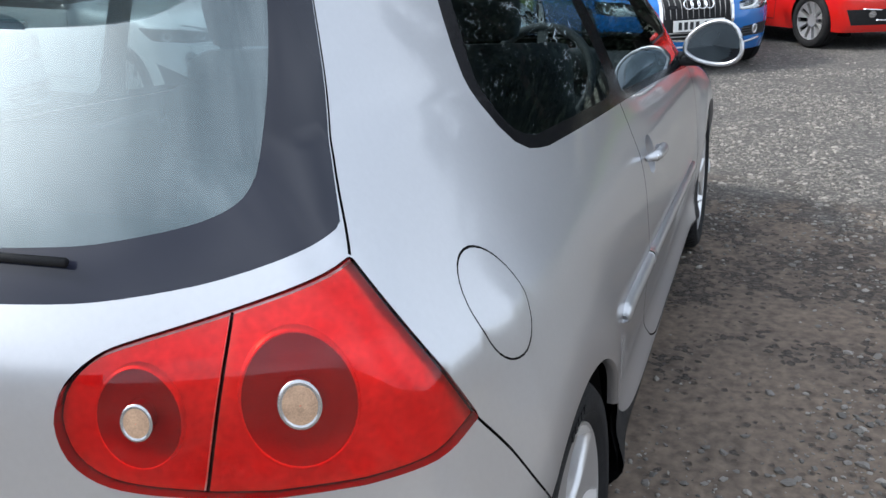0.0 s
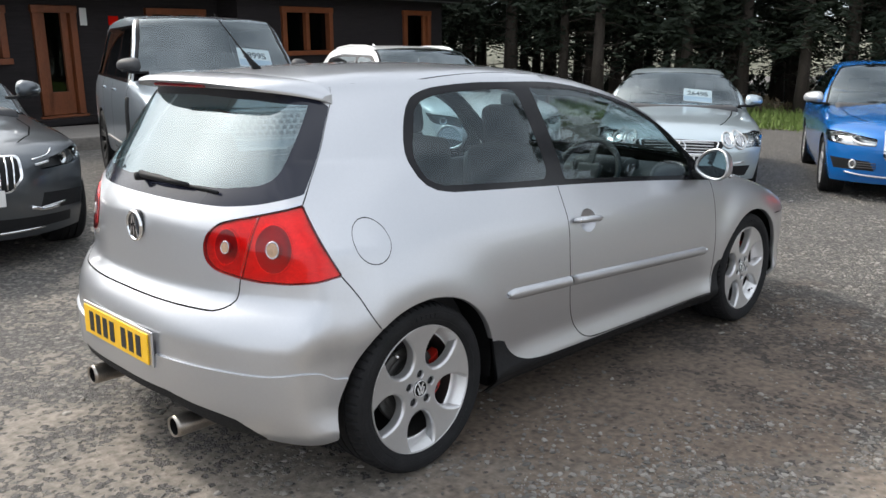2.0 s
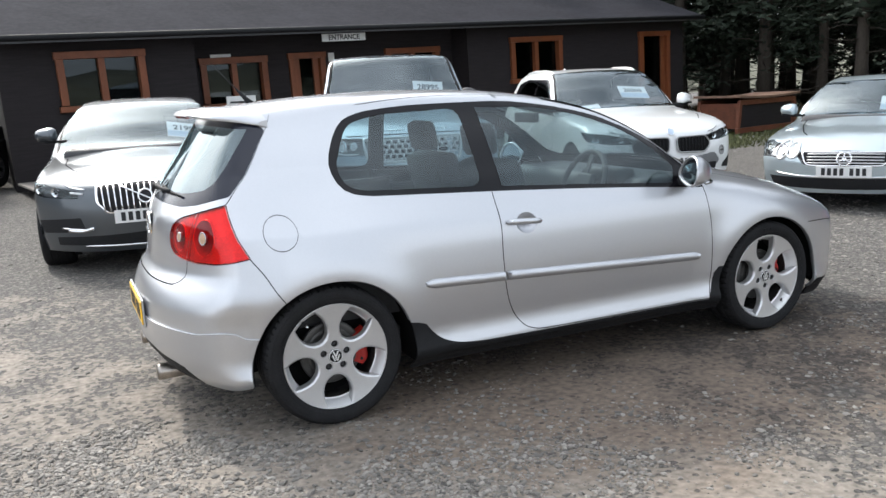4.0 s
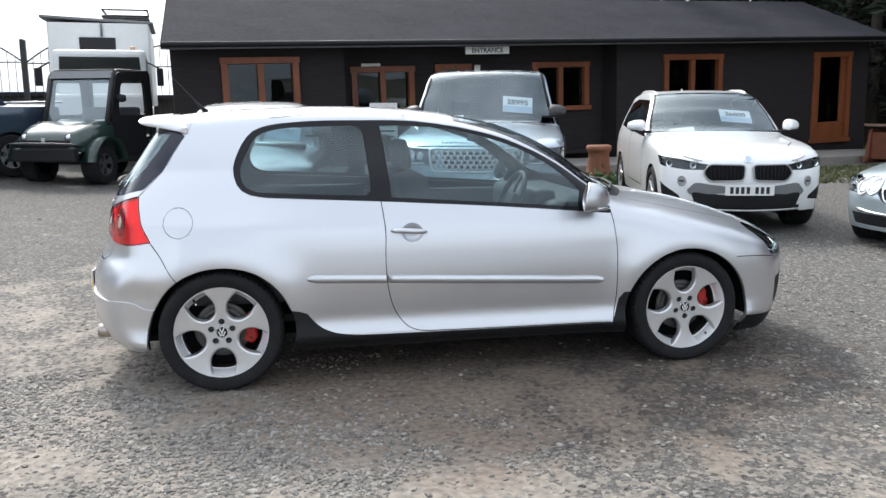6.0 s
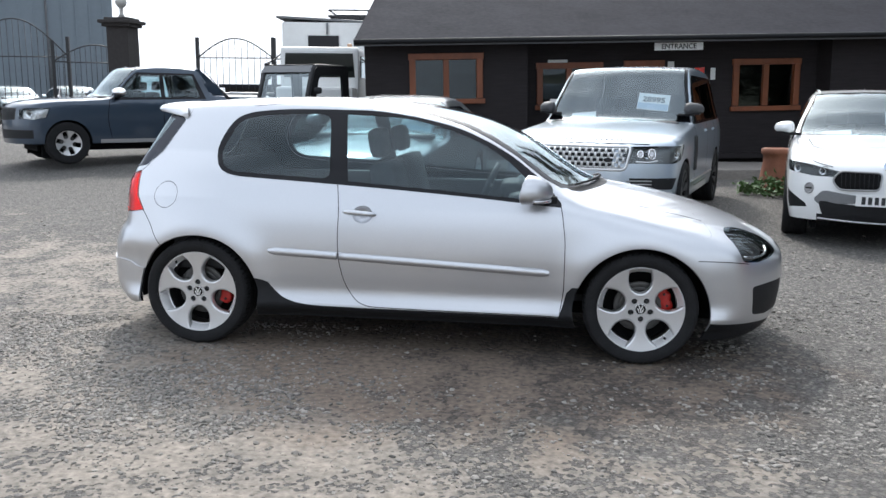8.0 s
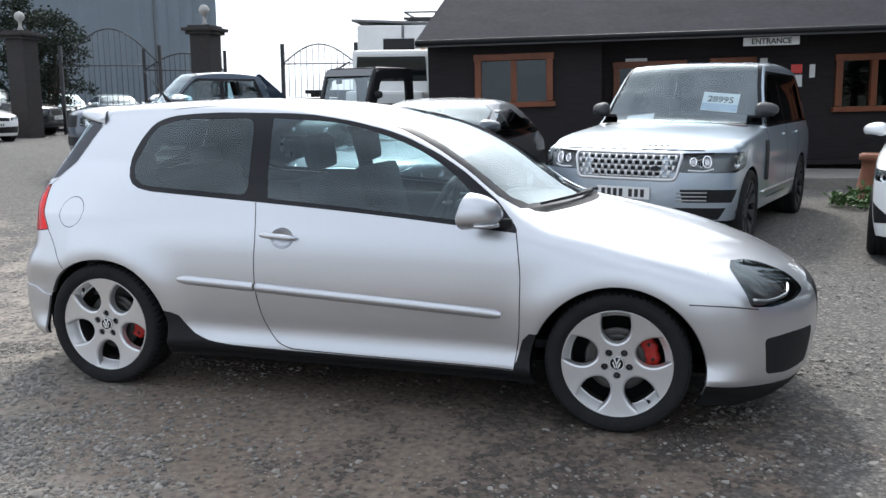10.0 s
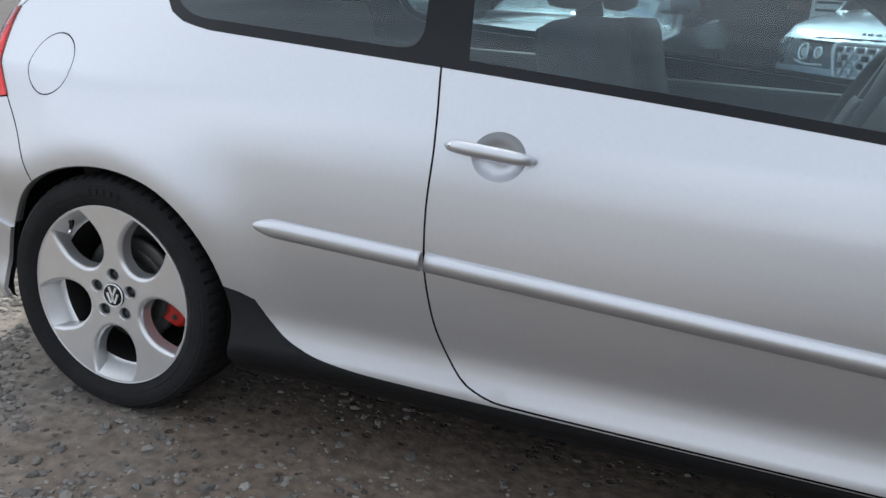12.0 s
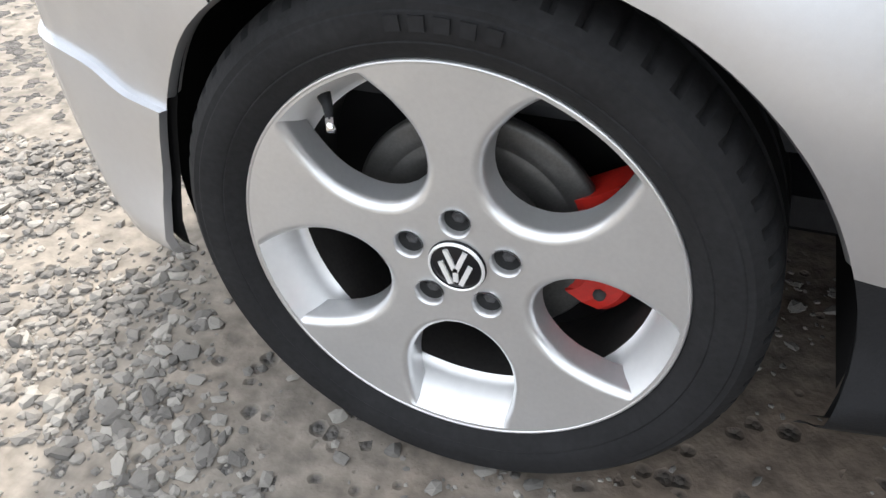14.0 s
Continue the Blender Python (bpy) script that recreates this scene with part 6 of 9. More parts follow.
# bright blue saloon
BLUE = dict(wb=2.81, wr=0.325, arch=0.352, track=0.895, height=1.49, belt=0.96, seat=1.05, bottom=0.2, step=0.06, rim_low=0.66,
          shell=car_shape(2.81, 0.83, 1.05, 0.915, 1.49, 0.87, 0.99, 1.98, 1.18, 0.05, -0.55, 1.02, 0.96, 0.76, glass_in=0.28),
          side=[("trim", [(-0.35, 1.0), (1.0, 0.96), (1.95, 0.935), (1.85, 1.0), (1.35, 1.29), (1.1, 1.37), (0.35, 1.38), (0.0, 1.31), (-0.3, 1.08)]), ("dark_glass", [(-0.1, 1.02), (0.75, 0.985), (0.75, 1.345), (0.35, 1.35), (0.05, 1.28)]), ("glass", [(0.82, 0.985), (1.75, 0.96), (1.32, 1.24), (1.08, 1.335), (0.82, 1.345)])],
          strip=[("headlight", rounded([(3.05, 0.745), (3.4, 0.73), (3.66, 0.68), (3.66, 0.60), (3.4, 0.595), (3.12, 0.63)], 0.02)), ("grille_chrome", lambda st, sn: rounded([(3.71, 0.77), (sn + 0.05, 0.785), (sn + 0.05, 0.32), (3.80, 0.34), (3.71, 0.5)], 0.03)), ("grille", lambda st, sn: rounded([(3.735, 0.75), (sn + 0.05, 0.765), (sn + 0.05, 0.345), (3.81, 0.36), (3.735, 0.5)], 0.03)),
                 ("side_intake", [(3.25, 0.46), (3.62, 0.44), (3.66, 0.34), (3.3, 0.34)])],
          top=[("trim", screen_poly(2.04, 1.16, 0.045)), ("windscreen", screen_poly(2.02, 1.2, 0.075)), ("rear_window", rear_poly(-0.5, 0.0, 0.6, 0.52)), ("gap", ribbon([(2.2, -0.68), (2.7, -0.66), (3.1, -0.56), (3.38, -0.40)], 0.012))],
          gaps=[[(0.78, 0.96), (0.8, 0.6), (0.78, 0.3)], [(1.85, 0.93), (1.9, 0.6), (1.85, 0.3)], [(0.3, 0.3), (1.85, 0.3)]],
          lamps=[(3.28, 0.67, 0.045), (3.5, 0.66, 0.045)], mirror=(1.78, 1.02, 0.95), plate=(3.655, 0.49), mirror_mat=M["alloy"], roof_mat=PAINTS["blue"],
          wheels=dict(radius=0.325, r_lip=0.238, spokes=10, material=M["alloy"], width=0.24))
# red small hatchback
RED_CAR = dict(wb=2.47, wr=0.31, arch=0.335, track=0.835, height=1.46, belt=0.98, seat=1.05, bottom=0.2, step=0.07, rim_low=0.66,
            shell=car_shape(2.47, 0.80, 0.70, 0.85, 1.46, 0.88, 1.0, 1.95, 1.15, -0.25, -0.55, 1.0, 0.98, 0.78, glass_in=0.24, tail_z=[(0.1, -0.5), (0.5, -0.70), (0.9, -0.66), (1.0, -0.62), (1.4, -0.35), (1.6, -0.25)]),
            side=[("trim", [(-0.3, 1.04), (0.8, 0.99), (1.92, 0.95), (1.8, 1.04), (1.3, 1.3), (1.05, 1.35), (0.1, 1.34), (-0.2, 1.22)]), ("dark_glass", [(-0.1, 1.06), (0.72, 1.02), (0.72, 1.31), (0.1, 1.30)]), ("glass", [(0.8, 1.02), (1.72, 0.985), (1.28, 1.25), (1.05, 1.31), (0.8, 1.32)])],
            strip=[("headlight", rounded([(2.75, 0.76), (3.0, 0.74), (3.3, 0.69), (3.3, 0.61), (3.0, 0.60), (2.8, 0.65)], 0.02)), ("grille", lambda st, sn: [(3.34, 0.69), (sn + 0.01, 0.70), (sn + 0.01, 0.6), (3.34, 0.6)]), ("intake", lambda st, sn: [(3.0, 0.45), (sn + 0.01, 0.45), (sn + 0.01, 0.28), (3.05, 0.28)])],
            top=[("trim", screen_poly(1.98, 1.1, 0.045)), ("windscreen", screen_poly(1.96, 1.14, 0.075))],
            gaps=[[(0.76, 0.99), (0.78, 0.6), (0.76, 0.3)], [(1.82, 0.95), (1.86, 0.6), (1.8, 0.3)], [(0.76, 0.3), (1.8, 0.3)]],
            lamps=[(2.98, 0.675, 0.045), (3.18, 0.66, 0.04)], mirror=(1.72, 1.04, 0.92), plate=(3.275, 0.5), wheels=dict(radius=0.31, r_lip=0.215, spokes=10, material=M["alloy"], width=0.2))
# dark grey large saloon
LARGE = dict(wb=2.94, wr=0.345, arch=0.372, track=0.92, height=1.445, belt=0.98, seat=1.15, bottom=0.2, step=0.06, rim_low=0.66,
           shell=car_shape(2.94, 0.87, 1.15, 0.94, 1.49, 0.88, 1.0, 2.05, 1.2, 0.0, -0.72, 1.03, 0.98, 0.79, glass_in=0.30, wrap=0.31),
           side=[("chrome", [(-0.55, 1.03), (1.0, 0.975), (2.05, 0.94), (1.92, 1.02), (1.38, 1.28), (1.1, 1.335), (0.3, 1.34), (-0.1, 1.27), (-0.5, 1.08)]), ("trim", [(-0.50, 1.045), (1.0, 0.995), (1.98, 0.962), (1.88, 1.02), (1.36, 1.26), (1.1, 1.315), (0.3, 1.32), (-0.08, 1.25)]), ("dark_glass", [(-0.2, 1.06), (0.8, 1.015), (0.8, 1.30), (0.3, 1.30), (0.0, 1.23)]), ("glass", [(0.87, 1.01), (1.82, 0.98), (1.34, 1.24), (1.1, 1.295), (0.87, 1.3)])],
           strip=[("headlight", rounded([(3.12, 0.80), (3.4, 0.775), (3.72, 0.72), (3.72, 0.66), (3.4, 0.67), (3.18, 0.71)], 0.015)), ("grille_chrome", lambda st, sn: rounded([(3.825, 0.775), (sn + 0.05, 0.79), (sn + 0.05, 0.53), (3.895, 0.53), (3.825, 0.62)], 0.03)), ("grille", lambda st, sn: rounded([(3.84, 0.765), (sn + 0.05, 0.78), (sn + 0.05, 0.54), (3.905, 0.54), (3.84, 0.62)], 0.03)), ("side_intake", [(3.3, 0.47), (3.72, 0.50), (3.75, 0.38), (3.35, 0.36)]), ("intake", lambda st, sn: [(3.5, 0.33), (sn + 0.01, 0.36), (sn + 0.01, 0.26), (3.5, 0.26)])],
           top=[("trim", screen_poly(2.12, 1.18, 0.045)), ("windscreen", screen_poly(2.10, 1.22, 0.075)), ("rear_window", rear_poly(-0.66, -0.02, 0.62, 0.54)), ("gap", ribbon([(2.3, -0.70), (2.8, -0.68), (3.2, -0.58), (3.5, -0.42)], 0.012))],
           gaps=[[(0.83, 0.98), (0.86, 0.6), (0.83, 0.3)], [(1.92, 0.94), (1.98, 0.6), (1.92, 0.3)], [(0.4, 0.3), (1.92, 0.3)]],
           lamps=[(3.3, 0.735, 0.04), (3.52, 0.715, 0.04)], mirror=(1.85, 1.14, 0.90), z=0.03, plate=(3.815, 0.50), lamp_back=M["cabin_hard"],
           papers=[(1.72, 0.46, 0.40, 0.25, "21995"), (1.98, -0.3, 0.3, 0.12, "")], wheels=dict(radius=0.345, r_lip=0.25, spokes=7, material=M["alloy"], width=0.24))



class Face:
    """Puts bars, rings and discs on the nose of a car's shell; places are (y, z) across the front."""
    def __init__(self, car, sh):
        self.car, self.sh = car, sh
        self.x = max(p for p in sh.on_strip([(sh.s_nose, 0.5)])[:, 0])

    def at(self, y, z, lift=0.004):
        s = float(self.sh.s_of(np.array([self.x, -abs(y), z])))
        q = self.sh.on_strip([(s, z)], lift)[0]
        return (float(q[0]), math.copysign(float(q[1]), y) if y else 0.0, float(q[2]))

    def bar(self, name, pts, r, material, lift=0.006, label="", closed=False, n=None):
        pts = curve_line(pts, n) if n else (densify(pts, 0.05, closed))
        return tube(name, [self.at(y, z, lift) for y, z in pts], r, material, self.car, label, 8, closed)

    def ring(self, name, y, z, ry, rz, r, material, lift=0.006):
        pts = [(y + ry * math.cos(a), z + rz * math.sin(a)) for a in np.linspace(0, 2 * math.pi, 29)[:-1]]
        return tube(name, [self.at(a, b, lift) for a, b in pts], r, material, self.car, "", 6, True)

    def disc(self, name, y, z, ry, rz, material, lift=0.006):
        v = [self.at(y, z, lift + 0.003)] + [self.at(y + ry * math.cos(a), z + rz * math.sin(a), lift) for a in np.linspace(0, 2 * math.pi, 29)[:-1]]
        return mesh_object(name, v, [(0, 1 + i, 1 + (i + 1) % 28) for i in range(28)], material, self.car, smooth=True)

    def panel(self, name, loop, material, lift=0.004):
        c = np.mean(loop, 0)
        n = len(loop)
        v, f = [self.at(*c, lift)], []
        for q in (0.34, 0.67, 1.0):
            v += [self.at(*(c + (np.array(p) - c) * q), lift) for p in loop]
        f = [(0, 1 + i, 1 + (i + 1) % n) for i in range(n)]
        f += [(1 + k * n + i, 1 + (k + 1) * n + i, 1 + (k + 1) * n + (i + 1) % n, 1 + k * n + (i + 1) % n) for k in range(2) for i in range(n)]
        return mesh_object(name, v, [g[::-1] for g in f], material, self.car, smooth=True)

    def lattice(self, name, rows, posts, half, r, material, lift=0.006, stagger=False):
        """Crossing bars as one casting; rows: heights; posts: count of uprights between two rows."""
        v, f = [], []

        def put(pts, rr):
            a, b = tube_data([self.at(y, z, lift) for y, z in pts], rr, 6)
            k = len(v)
            v.extend(a)
            f.extend(tuple(i + k for i in q) for q in b)
        for z in rows:
            w = half(z)
            put([(w * q, z) for q in np.linspace(-1, 1, 17)], r)
        for j, (z0, z1) in enumerate(zip(rows, rows[1:])):
            w = half((z0 + z1) / 2)
            for i in range(posts):
                y = w * (-1 + 2 * (i + (0.25 + 0.5 * (j % 2) if stagger else 0.5)) / posts)
                put([(y, z0), (y, z1)], r * 1.6)
        return mesh_object(name, v, f, material, self.car, smooth=True)


def dress_offroader(car, sh):
    F = Face(car, sh)
    half = lambda z: 0.505 - 0.05 * (0.93 - z) / 0.22
    F.lattice("grille_mesh", [0.722, 0.772, 0.822, 0.872, 0.916], 14, half, 0.0085, M["alloy"], stagger=True)
    F.bar("grille_frame", rounded([(-0.54, 0.937), (0.54, 0.937), (0.48, 0.695), (-0.48, 0.695)], 0.05), 0.016, M["alloy"], 0.006, closed=True)
    F.disc("badge", 0.30, 0.80, 0.05, 0.024, M["gloss_black"], 0.020)
    F.bar("bonnet_seam", [(-0.80, 0.962), (-0.5, 0.966), (0, 0.968), (0.5, 0.966), (0.80, 0.962)], 0.006, M["dark"], -0.003, n=30)
    for k in (-1, 1):
        for i in range(6):
            y = k * (0.10 + 0.055 * i)
            F.bar("bonnet_mark", [(y, 1.004), (y + 0.03 * k, 1.004)], 0.010, M["alloy"], 0.0)
        for z in (0.51, 0.545, 0.58):
            F.bar("intake_slat", [(k * 0.50, z), (k * 0.82, z)], 0.008, M["alloy_shade"], 0.004)
        for y, r in ((0.815, 0.052), (0.655, 0.034)):
            F.ring("lamp_ring", k * y, 0.862, r, r, 0.009, M["chrome"], 0.004)
            F.disc("lamp_lens", k * y, 0.862, r * 0.6, r * 0.6, M["lamp_bowl"], 0.002)
        F.bar("lamp_frame", [(k * 0.56, 0.935), (k * 0.92, 0.942)], 0.007, M["gloss_black"], 0.003)
        F.bar("daylight_strip", [(k * 0.60, 0.785), (k * 0.76, 0.780), (k * 0.90, 0.80)], 0.008, M["paper"], 0.003, "white daylight strip", n=10)
    F.bar("lower_lip", [(-0.75, 0.315), (0, 0.31), (0.75, 0.315)], 0.018, M["alloy_shade"], 0.004, n=24)
    # bright strip along the sills and the vent behind each front wheel
    for sg in (-1, 1):
        for nm, pts, r, m in (("sill_strip", [(0.52, 0.50), (2.40, 0.50)], 0.014, M["alloy"]), ("side_vent", [(2.28, 1.02), (2.26, 0.62)], 0.030, M["steel_dark"]), ("door_handle", [(1.14, 1.06), (1.34, 1.06)], 0.016, PAINTS["pale_blue"]), ("door_handle", [(0.34, 1.06), (0.52, 1.06)], 0.016, PAINTS["pale_blue"])):
            q = sh.on_strip(densify(pts, 0.06, False), 0.006) * np.array([1, sg, 1])
            tube(nm, q, r, m, car)


def dress_compact(car, sh):
    F = Face(car, sh)
    F.panel("lower_grey_trim", rounded([(-0.58, 0.56), (0.58, 0.56), (0.68, 0.47), (0.62, 0.42), (-0.62, 0.42), (-0.68, 0.47)], 0.03), M["trim_grey"], 0.012)
    F.panel("lower_grille", rounded([(-0.62, 0.455), (0.0, 0.455), (0.62, 0.455), (0.56, 0.30), (0.0, 0.285), (-0.56, 0.30)], 0.05), M["black_plastic"], 0.018)
    for k in (-1, 1):
        loop = rounded([(k * 0.04, 0.76), (k * 0.42, 0.765), (k * 0.49, 0.67), (k * 0.41, 0.58), (k * 0.055, 0.59)], 0.05)
        F.panel("kidney_grille", loop, M["dark"], 0.022)
        F.bar("kidney_frame", loop, 0.009, M["alloy_shade"], 0.022, closed=True)
        for i in range(9):
            y = k * (0.075 + 0.041 * i)
            F.bar("grille_slat", [(y, 0.745), (y * 0.98, 0.61)], 0.004, M["black_plastic"], 0.024)
        F.ring("fog_ring", k * 0.755, 0.575, 0.055, 0.05, 0.010, M["alloy_shade"], 0.004)
        F.disc("fog_lamp", k * 0.755, 0.575, 0.046, 0.042, M["alloy_shade"], 0.003)
        F.bar("fog_bar", [(k * 0.755 - 0.040, 0.575), (k * 0.755 + 0.040, 0.575)], 0.009, M["steel_dark"], 0.006)
        for y in (0.58, 0.72):
            F.ring("lamp_ring", k * y, 0.775, 0.034, 0.024, 0.003, M["steel_dark"], 0.0)
    for k in (-1, 1):
        line = [sh.on_top([(x, -0.60 + 0.03 * (x - 0.4) ** 2)], h)[0] * np.array([1, -k, 1]) for x, h in ((1.10, -0.008), (1.0, 0.004), (0.8, 0.010), (0.3, 0.012), (-0.05, 0.006), (-0.18, -0.008))]
        tube("roof_rail", [tuple(p) for p in line], 0.016, PAINTS["white"], car)
        F.bar("lamp_brow", [(k * 0.50, 0.800), (k * 0.64, 0.822), (k * 0.78, 0.850)], 0.006, M["alloy_shade"], 0.001, n=10)
    p = sh.on_top([(-0.1, 0.0)])[0]
    mesh_object("roof_fin", [(p[0] + 0.09, 0.0, p[2] - 0.004), (p[0] - 0.09, 0.028, p[2] - 0.006), (p[0] - 0.09, -0.028, p[2] - 0.006), (p[0] - 0.085, 0.0, p[2] + 0.062), (p[0] - 0.03, 0.0, p[2] + 0.042)], [(0, 1, 4), (1, 3, 4), (0, 4, 2), (2, 4, 3), (1, 2, 3), (0, 2, 1)], PAINTS["white"], car)
    F.disc("badge", 0, 0.82, 0.040, 0.034, M["paper_blue"], 0.006)
    F.ring("badge_ring", 0, 0.82, 0.040, 0.034, 0.006, M["chrome"], 0.008)
    F.bar("lower_lip", [(-0.62, 0.275), (0, 0.26), (0.62, 0.275)], 0.010, M["alloy"], 0.004, n=24)


def dress_roadster(car, sh):
    F = Face(car, sh)
    for z in (0.515, 0.545, 0.575, 0.605):
        F.bar("grille_slat", [(-0.36, z), (0, z + 0.006), (0.36, z)], 0.007, M["alloy"], 0.006, n=16)
    F.bar("grille_frame", rounded([(-0.43, 0.625), (0.43, 0.625), (0.37, 0.49), (-0.37, 0.49)], 0.05), 0.010, M["chrome"], 0.006, closed=True)
    F.ring("badge_ring", 0, 0.56, 0.068, 0.066, 0.008, M["chrome"], 0.016)
    F.disc("badge_hub", 0, 0.56, 0.02, 0.02, M["chrome"], 0.014)
    for a in (90, 210, 330):
        c, s_ = math.cos(radians(a)), math.sin(radians(a))
        F.bar("badge_spoke", [(0, 0.56), (0.066 * c, 0.56 + 0.066 * s_)], 0.006, M["chrome"], 0.016)
    for k in (-1, 1):
        for y, ry, rz in ((0.735, 0.11, 0.092), (0.555, 0.085, 0.078)):
            F.ring("lamp_rim", k * y, 0.635, ry, rz, 0.012, M["alloy"], 0.005)
            F.ring("lamp_ring", k * y, 0.635, ry * 0.55, rz * 0.6, 0.007, M["chrome"], 0.001)
            F.disc("lamp_lens", k * y, 0.635, ry * 0.42, rz * 0.45, M["lamp_bowl"], 0.0)
    F.bar("bumper_edge", [(-0.8, 0.40), (-0.4, 0.375), (0, 0.37), (0.4, 0.375), (0.8, 0.40)], 0.010, M["alloy"], 0.006, n=24)


def dress_saloon(car, sh):
    F = Face(car, sh)
    half = lambda z: 0.37 if z > 0.5 else 0.37 - 0.09 * (0.5 - z) / 0.16
    for i in range(13):
        y = -0.34 + 0.68 * i / 12
        F.bar("grille_slat", [(y, 0.745), (y * 0.97, 0.56)], 0.0036, M["alloy_shade"], 0.006)
    for z in (0.385, 0.42):
        F.bar("grille_bar", [(-half(z), z), (half(z), z)], 0.006, M["alloy_shade"], 0.005)
    for i in range(4):
        F.ring("badge_ring", -0.105 + 0.07 * i, 0.69, 0.045, 0.045, 0.0075, M["chrome"], 0.022)
    F.disc("model_mark", -0.26, 0.67, 0.05, 0.02, M["gloss_black"], 0.016)
    for k in (-1, 1):
        F.bar("daylight_strip", [(k * 0.47, 0.615), (k * 0.62, 0.622), (k * 0.74, 0.65), (k * 0.80, 0.69)], 0.011, M["paper"], 0.002, "white daylight strip", n=12)
        F.ring("fog_ring", k * 0.72, 0.40, 0.045, 0.042, 0.009, M["alloy"], 0.005)
        F.disc("fog_lamp", k * 0.72, 0.40, 0.038, 0.035, M["lamp_bowl"], 0.004)
        for z in (0.37, 0.395, 0.42):
            F.bar("intake_slat", [(k * 0.44, z), (k * 0.67, z)], 0.005, M["cabin_hard"], 0.005)
    F.bar("bumper_blade", [(-0.84, 0.31), (-0.5, 0.285), (0, 0.28), (0.5, 0.285), (0.84, 0.31)], 0.009, M["alloy"], 0.008, n=30)


def dress_hatch(car, sh):
    F = Face(car, sh)
    for z in (0.625, 0.675):
        F.bar("grille_bar", [(-0.42, z), (0, z), (0.42, z)], 0.007, M["chrome"], 0.005, n=14)
    F.disc("badge", 0, 0.655, 0.05, 0.05, M["chrome"], 0.012)
    F.bar("bumper_bar", [(-0.55, 0.33), (0, 0.32), (0.55, 0.33)], 0.010, M["chrome"], 0.006, n=16)
    for k in (-1, 1):
        F.bar("fog_bar", [(k * 0.50, 0.44), (k * 0.72, 0.455)], 0.008, M["chrome"], 0.006)
        F.disc("fog_lamp", k * 0.60, 0.395, 0.045, 0.036, M["lamp_bowl"], 0.005)


def dress_large(car, sh):
    F = Face(car, sh)
    for i in range(15):
        y = -0.345 + 0.69 * i / 14
        bow = 0.97 - 0.04 * abs(y)
        F.bar("grille_slat", [(y, 0.762), (y * bow, 0.55)], 0.0075, M["chrome"], 0.006)
    F.ring("badge_ring", 0, 0.66, 0.055, 0.055, 0.010, M["chrome"], 0.018)
    F.disc("badge", 0, 0.66, 0.046, 0.046, M["gloss_black"], 0.016)
    F.bar("badge_band", [(-0.20, 0.76), (0.16, 0.57)], 0.008, M["chrome"], 0.016)
    for k in (-1, 1):
        F.bar("daylight_strip", [(k * 0.52, 0.700), (k * 0.66, 0.712)], 0.009, M["paper"], 0.002, "white daylight strip")
        F.bar("lamp_frame", [(k * 0.50, 0.735), (k * 0.66, 0.752), (k * 0.80, 0.79)], 0.007, M["chrome"], 0.003, n=10)
        F.bar("foot_trim", [(k * 0.44, 0.41), (k * 0.56, 0.385), (k * 0.72, 0.39)], 0.016, M["chrome"], 0.006, n=10)
        F.bar("lower_trim", [(k * 0.50, 0.395), (k * 0.82, 0.41)], 0.010, M["chrome"], 0.005)
    F.bar("bumper_blade", [(-0.55, 0.255), (0, 0.25), (0.55, 0.255)], 0.010, M["chrome"], 0.006, n=16)


rr, rr_sh = road_car("luxury_offroader", "pale blue-silver luxury off-roader with a price card, before the office", (2.61, 4.46), (-0.288, -0.958), LUXURY, PAINTS["pale_blue"])
compact, compact_sh = road_car("compact_offroader", "white compact off-roader with twin black grilles and a price card", (5.51, 3.93), (-0.256, -0.967), COMPACT, PAINTS["white"])
sl, sl_sh = road_car("roadster", "ice-silver roadster with twin round headlights and a price card", (6.94, 2.06), (-0.859, -0.513), ROADSTER, PAINTS["ice"])
blue_car, blue_sh = road_car("blue_saloon", "bright blue saloon with silver mirrors and a tall grille", (8.38, -0.03), (-0.903, -0.429), BLUE, PAINTS["blue"])
red_car, red_sh = road_car("small_hatchback", "glossy red small hatchback parked beside the blue saloon", (10.14, -2.12), (-0.8, -0.6), RED_CAR, PAINTS["red"])
large, large_sh = road_car("large_saloon", "dark grey large saloon with a slatted chrome grille and price card", (-0.25, 4.02), (-0.11, -0.994), LARGE, PAINTS["grey"])

dress_offroader(rr, rr_sh)
dress_compact(compact, compact_sh)
dress_roadster(sl, sl_sh)
dress_saloon(blue_car, blue_sh)
dress_hatch(red_car, red_sh)
dress_large(large, large_sh)


# ------------------------------------------------------------- ground
def ground_z(x, y):
    ease = lambda t: t * t * (3 - 2 * t)
    return 0.012 * min(10.0, max(0.0, y - 1.2)) + 0.22 * ease(min(1, max(0, (-x - 1.0) / 6))) * ease(min(1, max(0, (y - 6) / 6))) + 0.06 * ease(min(1, max(0, (-x - 6.5) / 5))) * ease(min(1, max(0, (y - 6) / 5)))


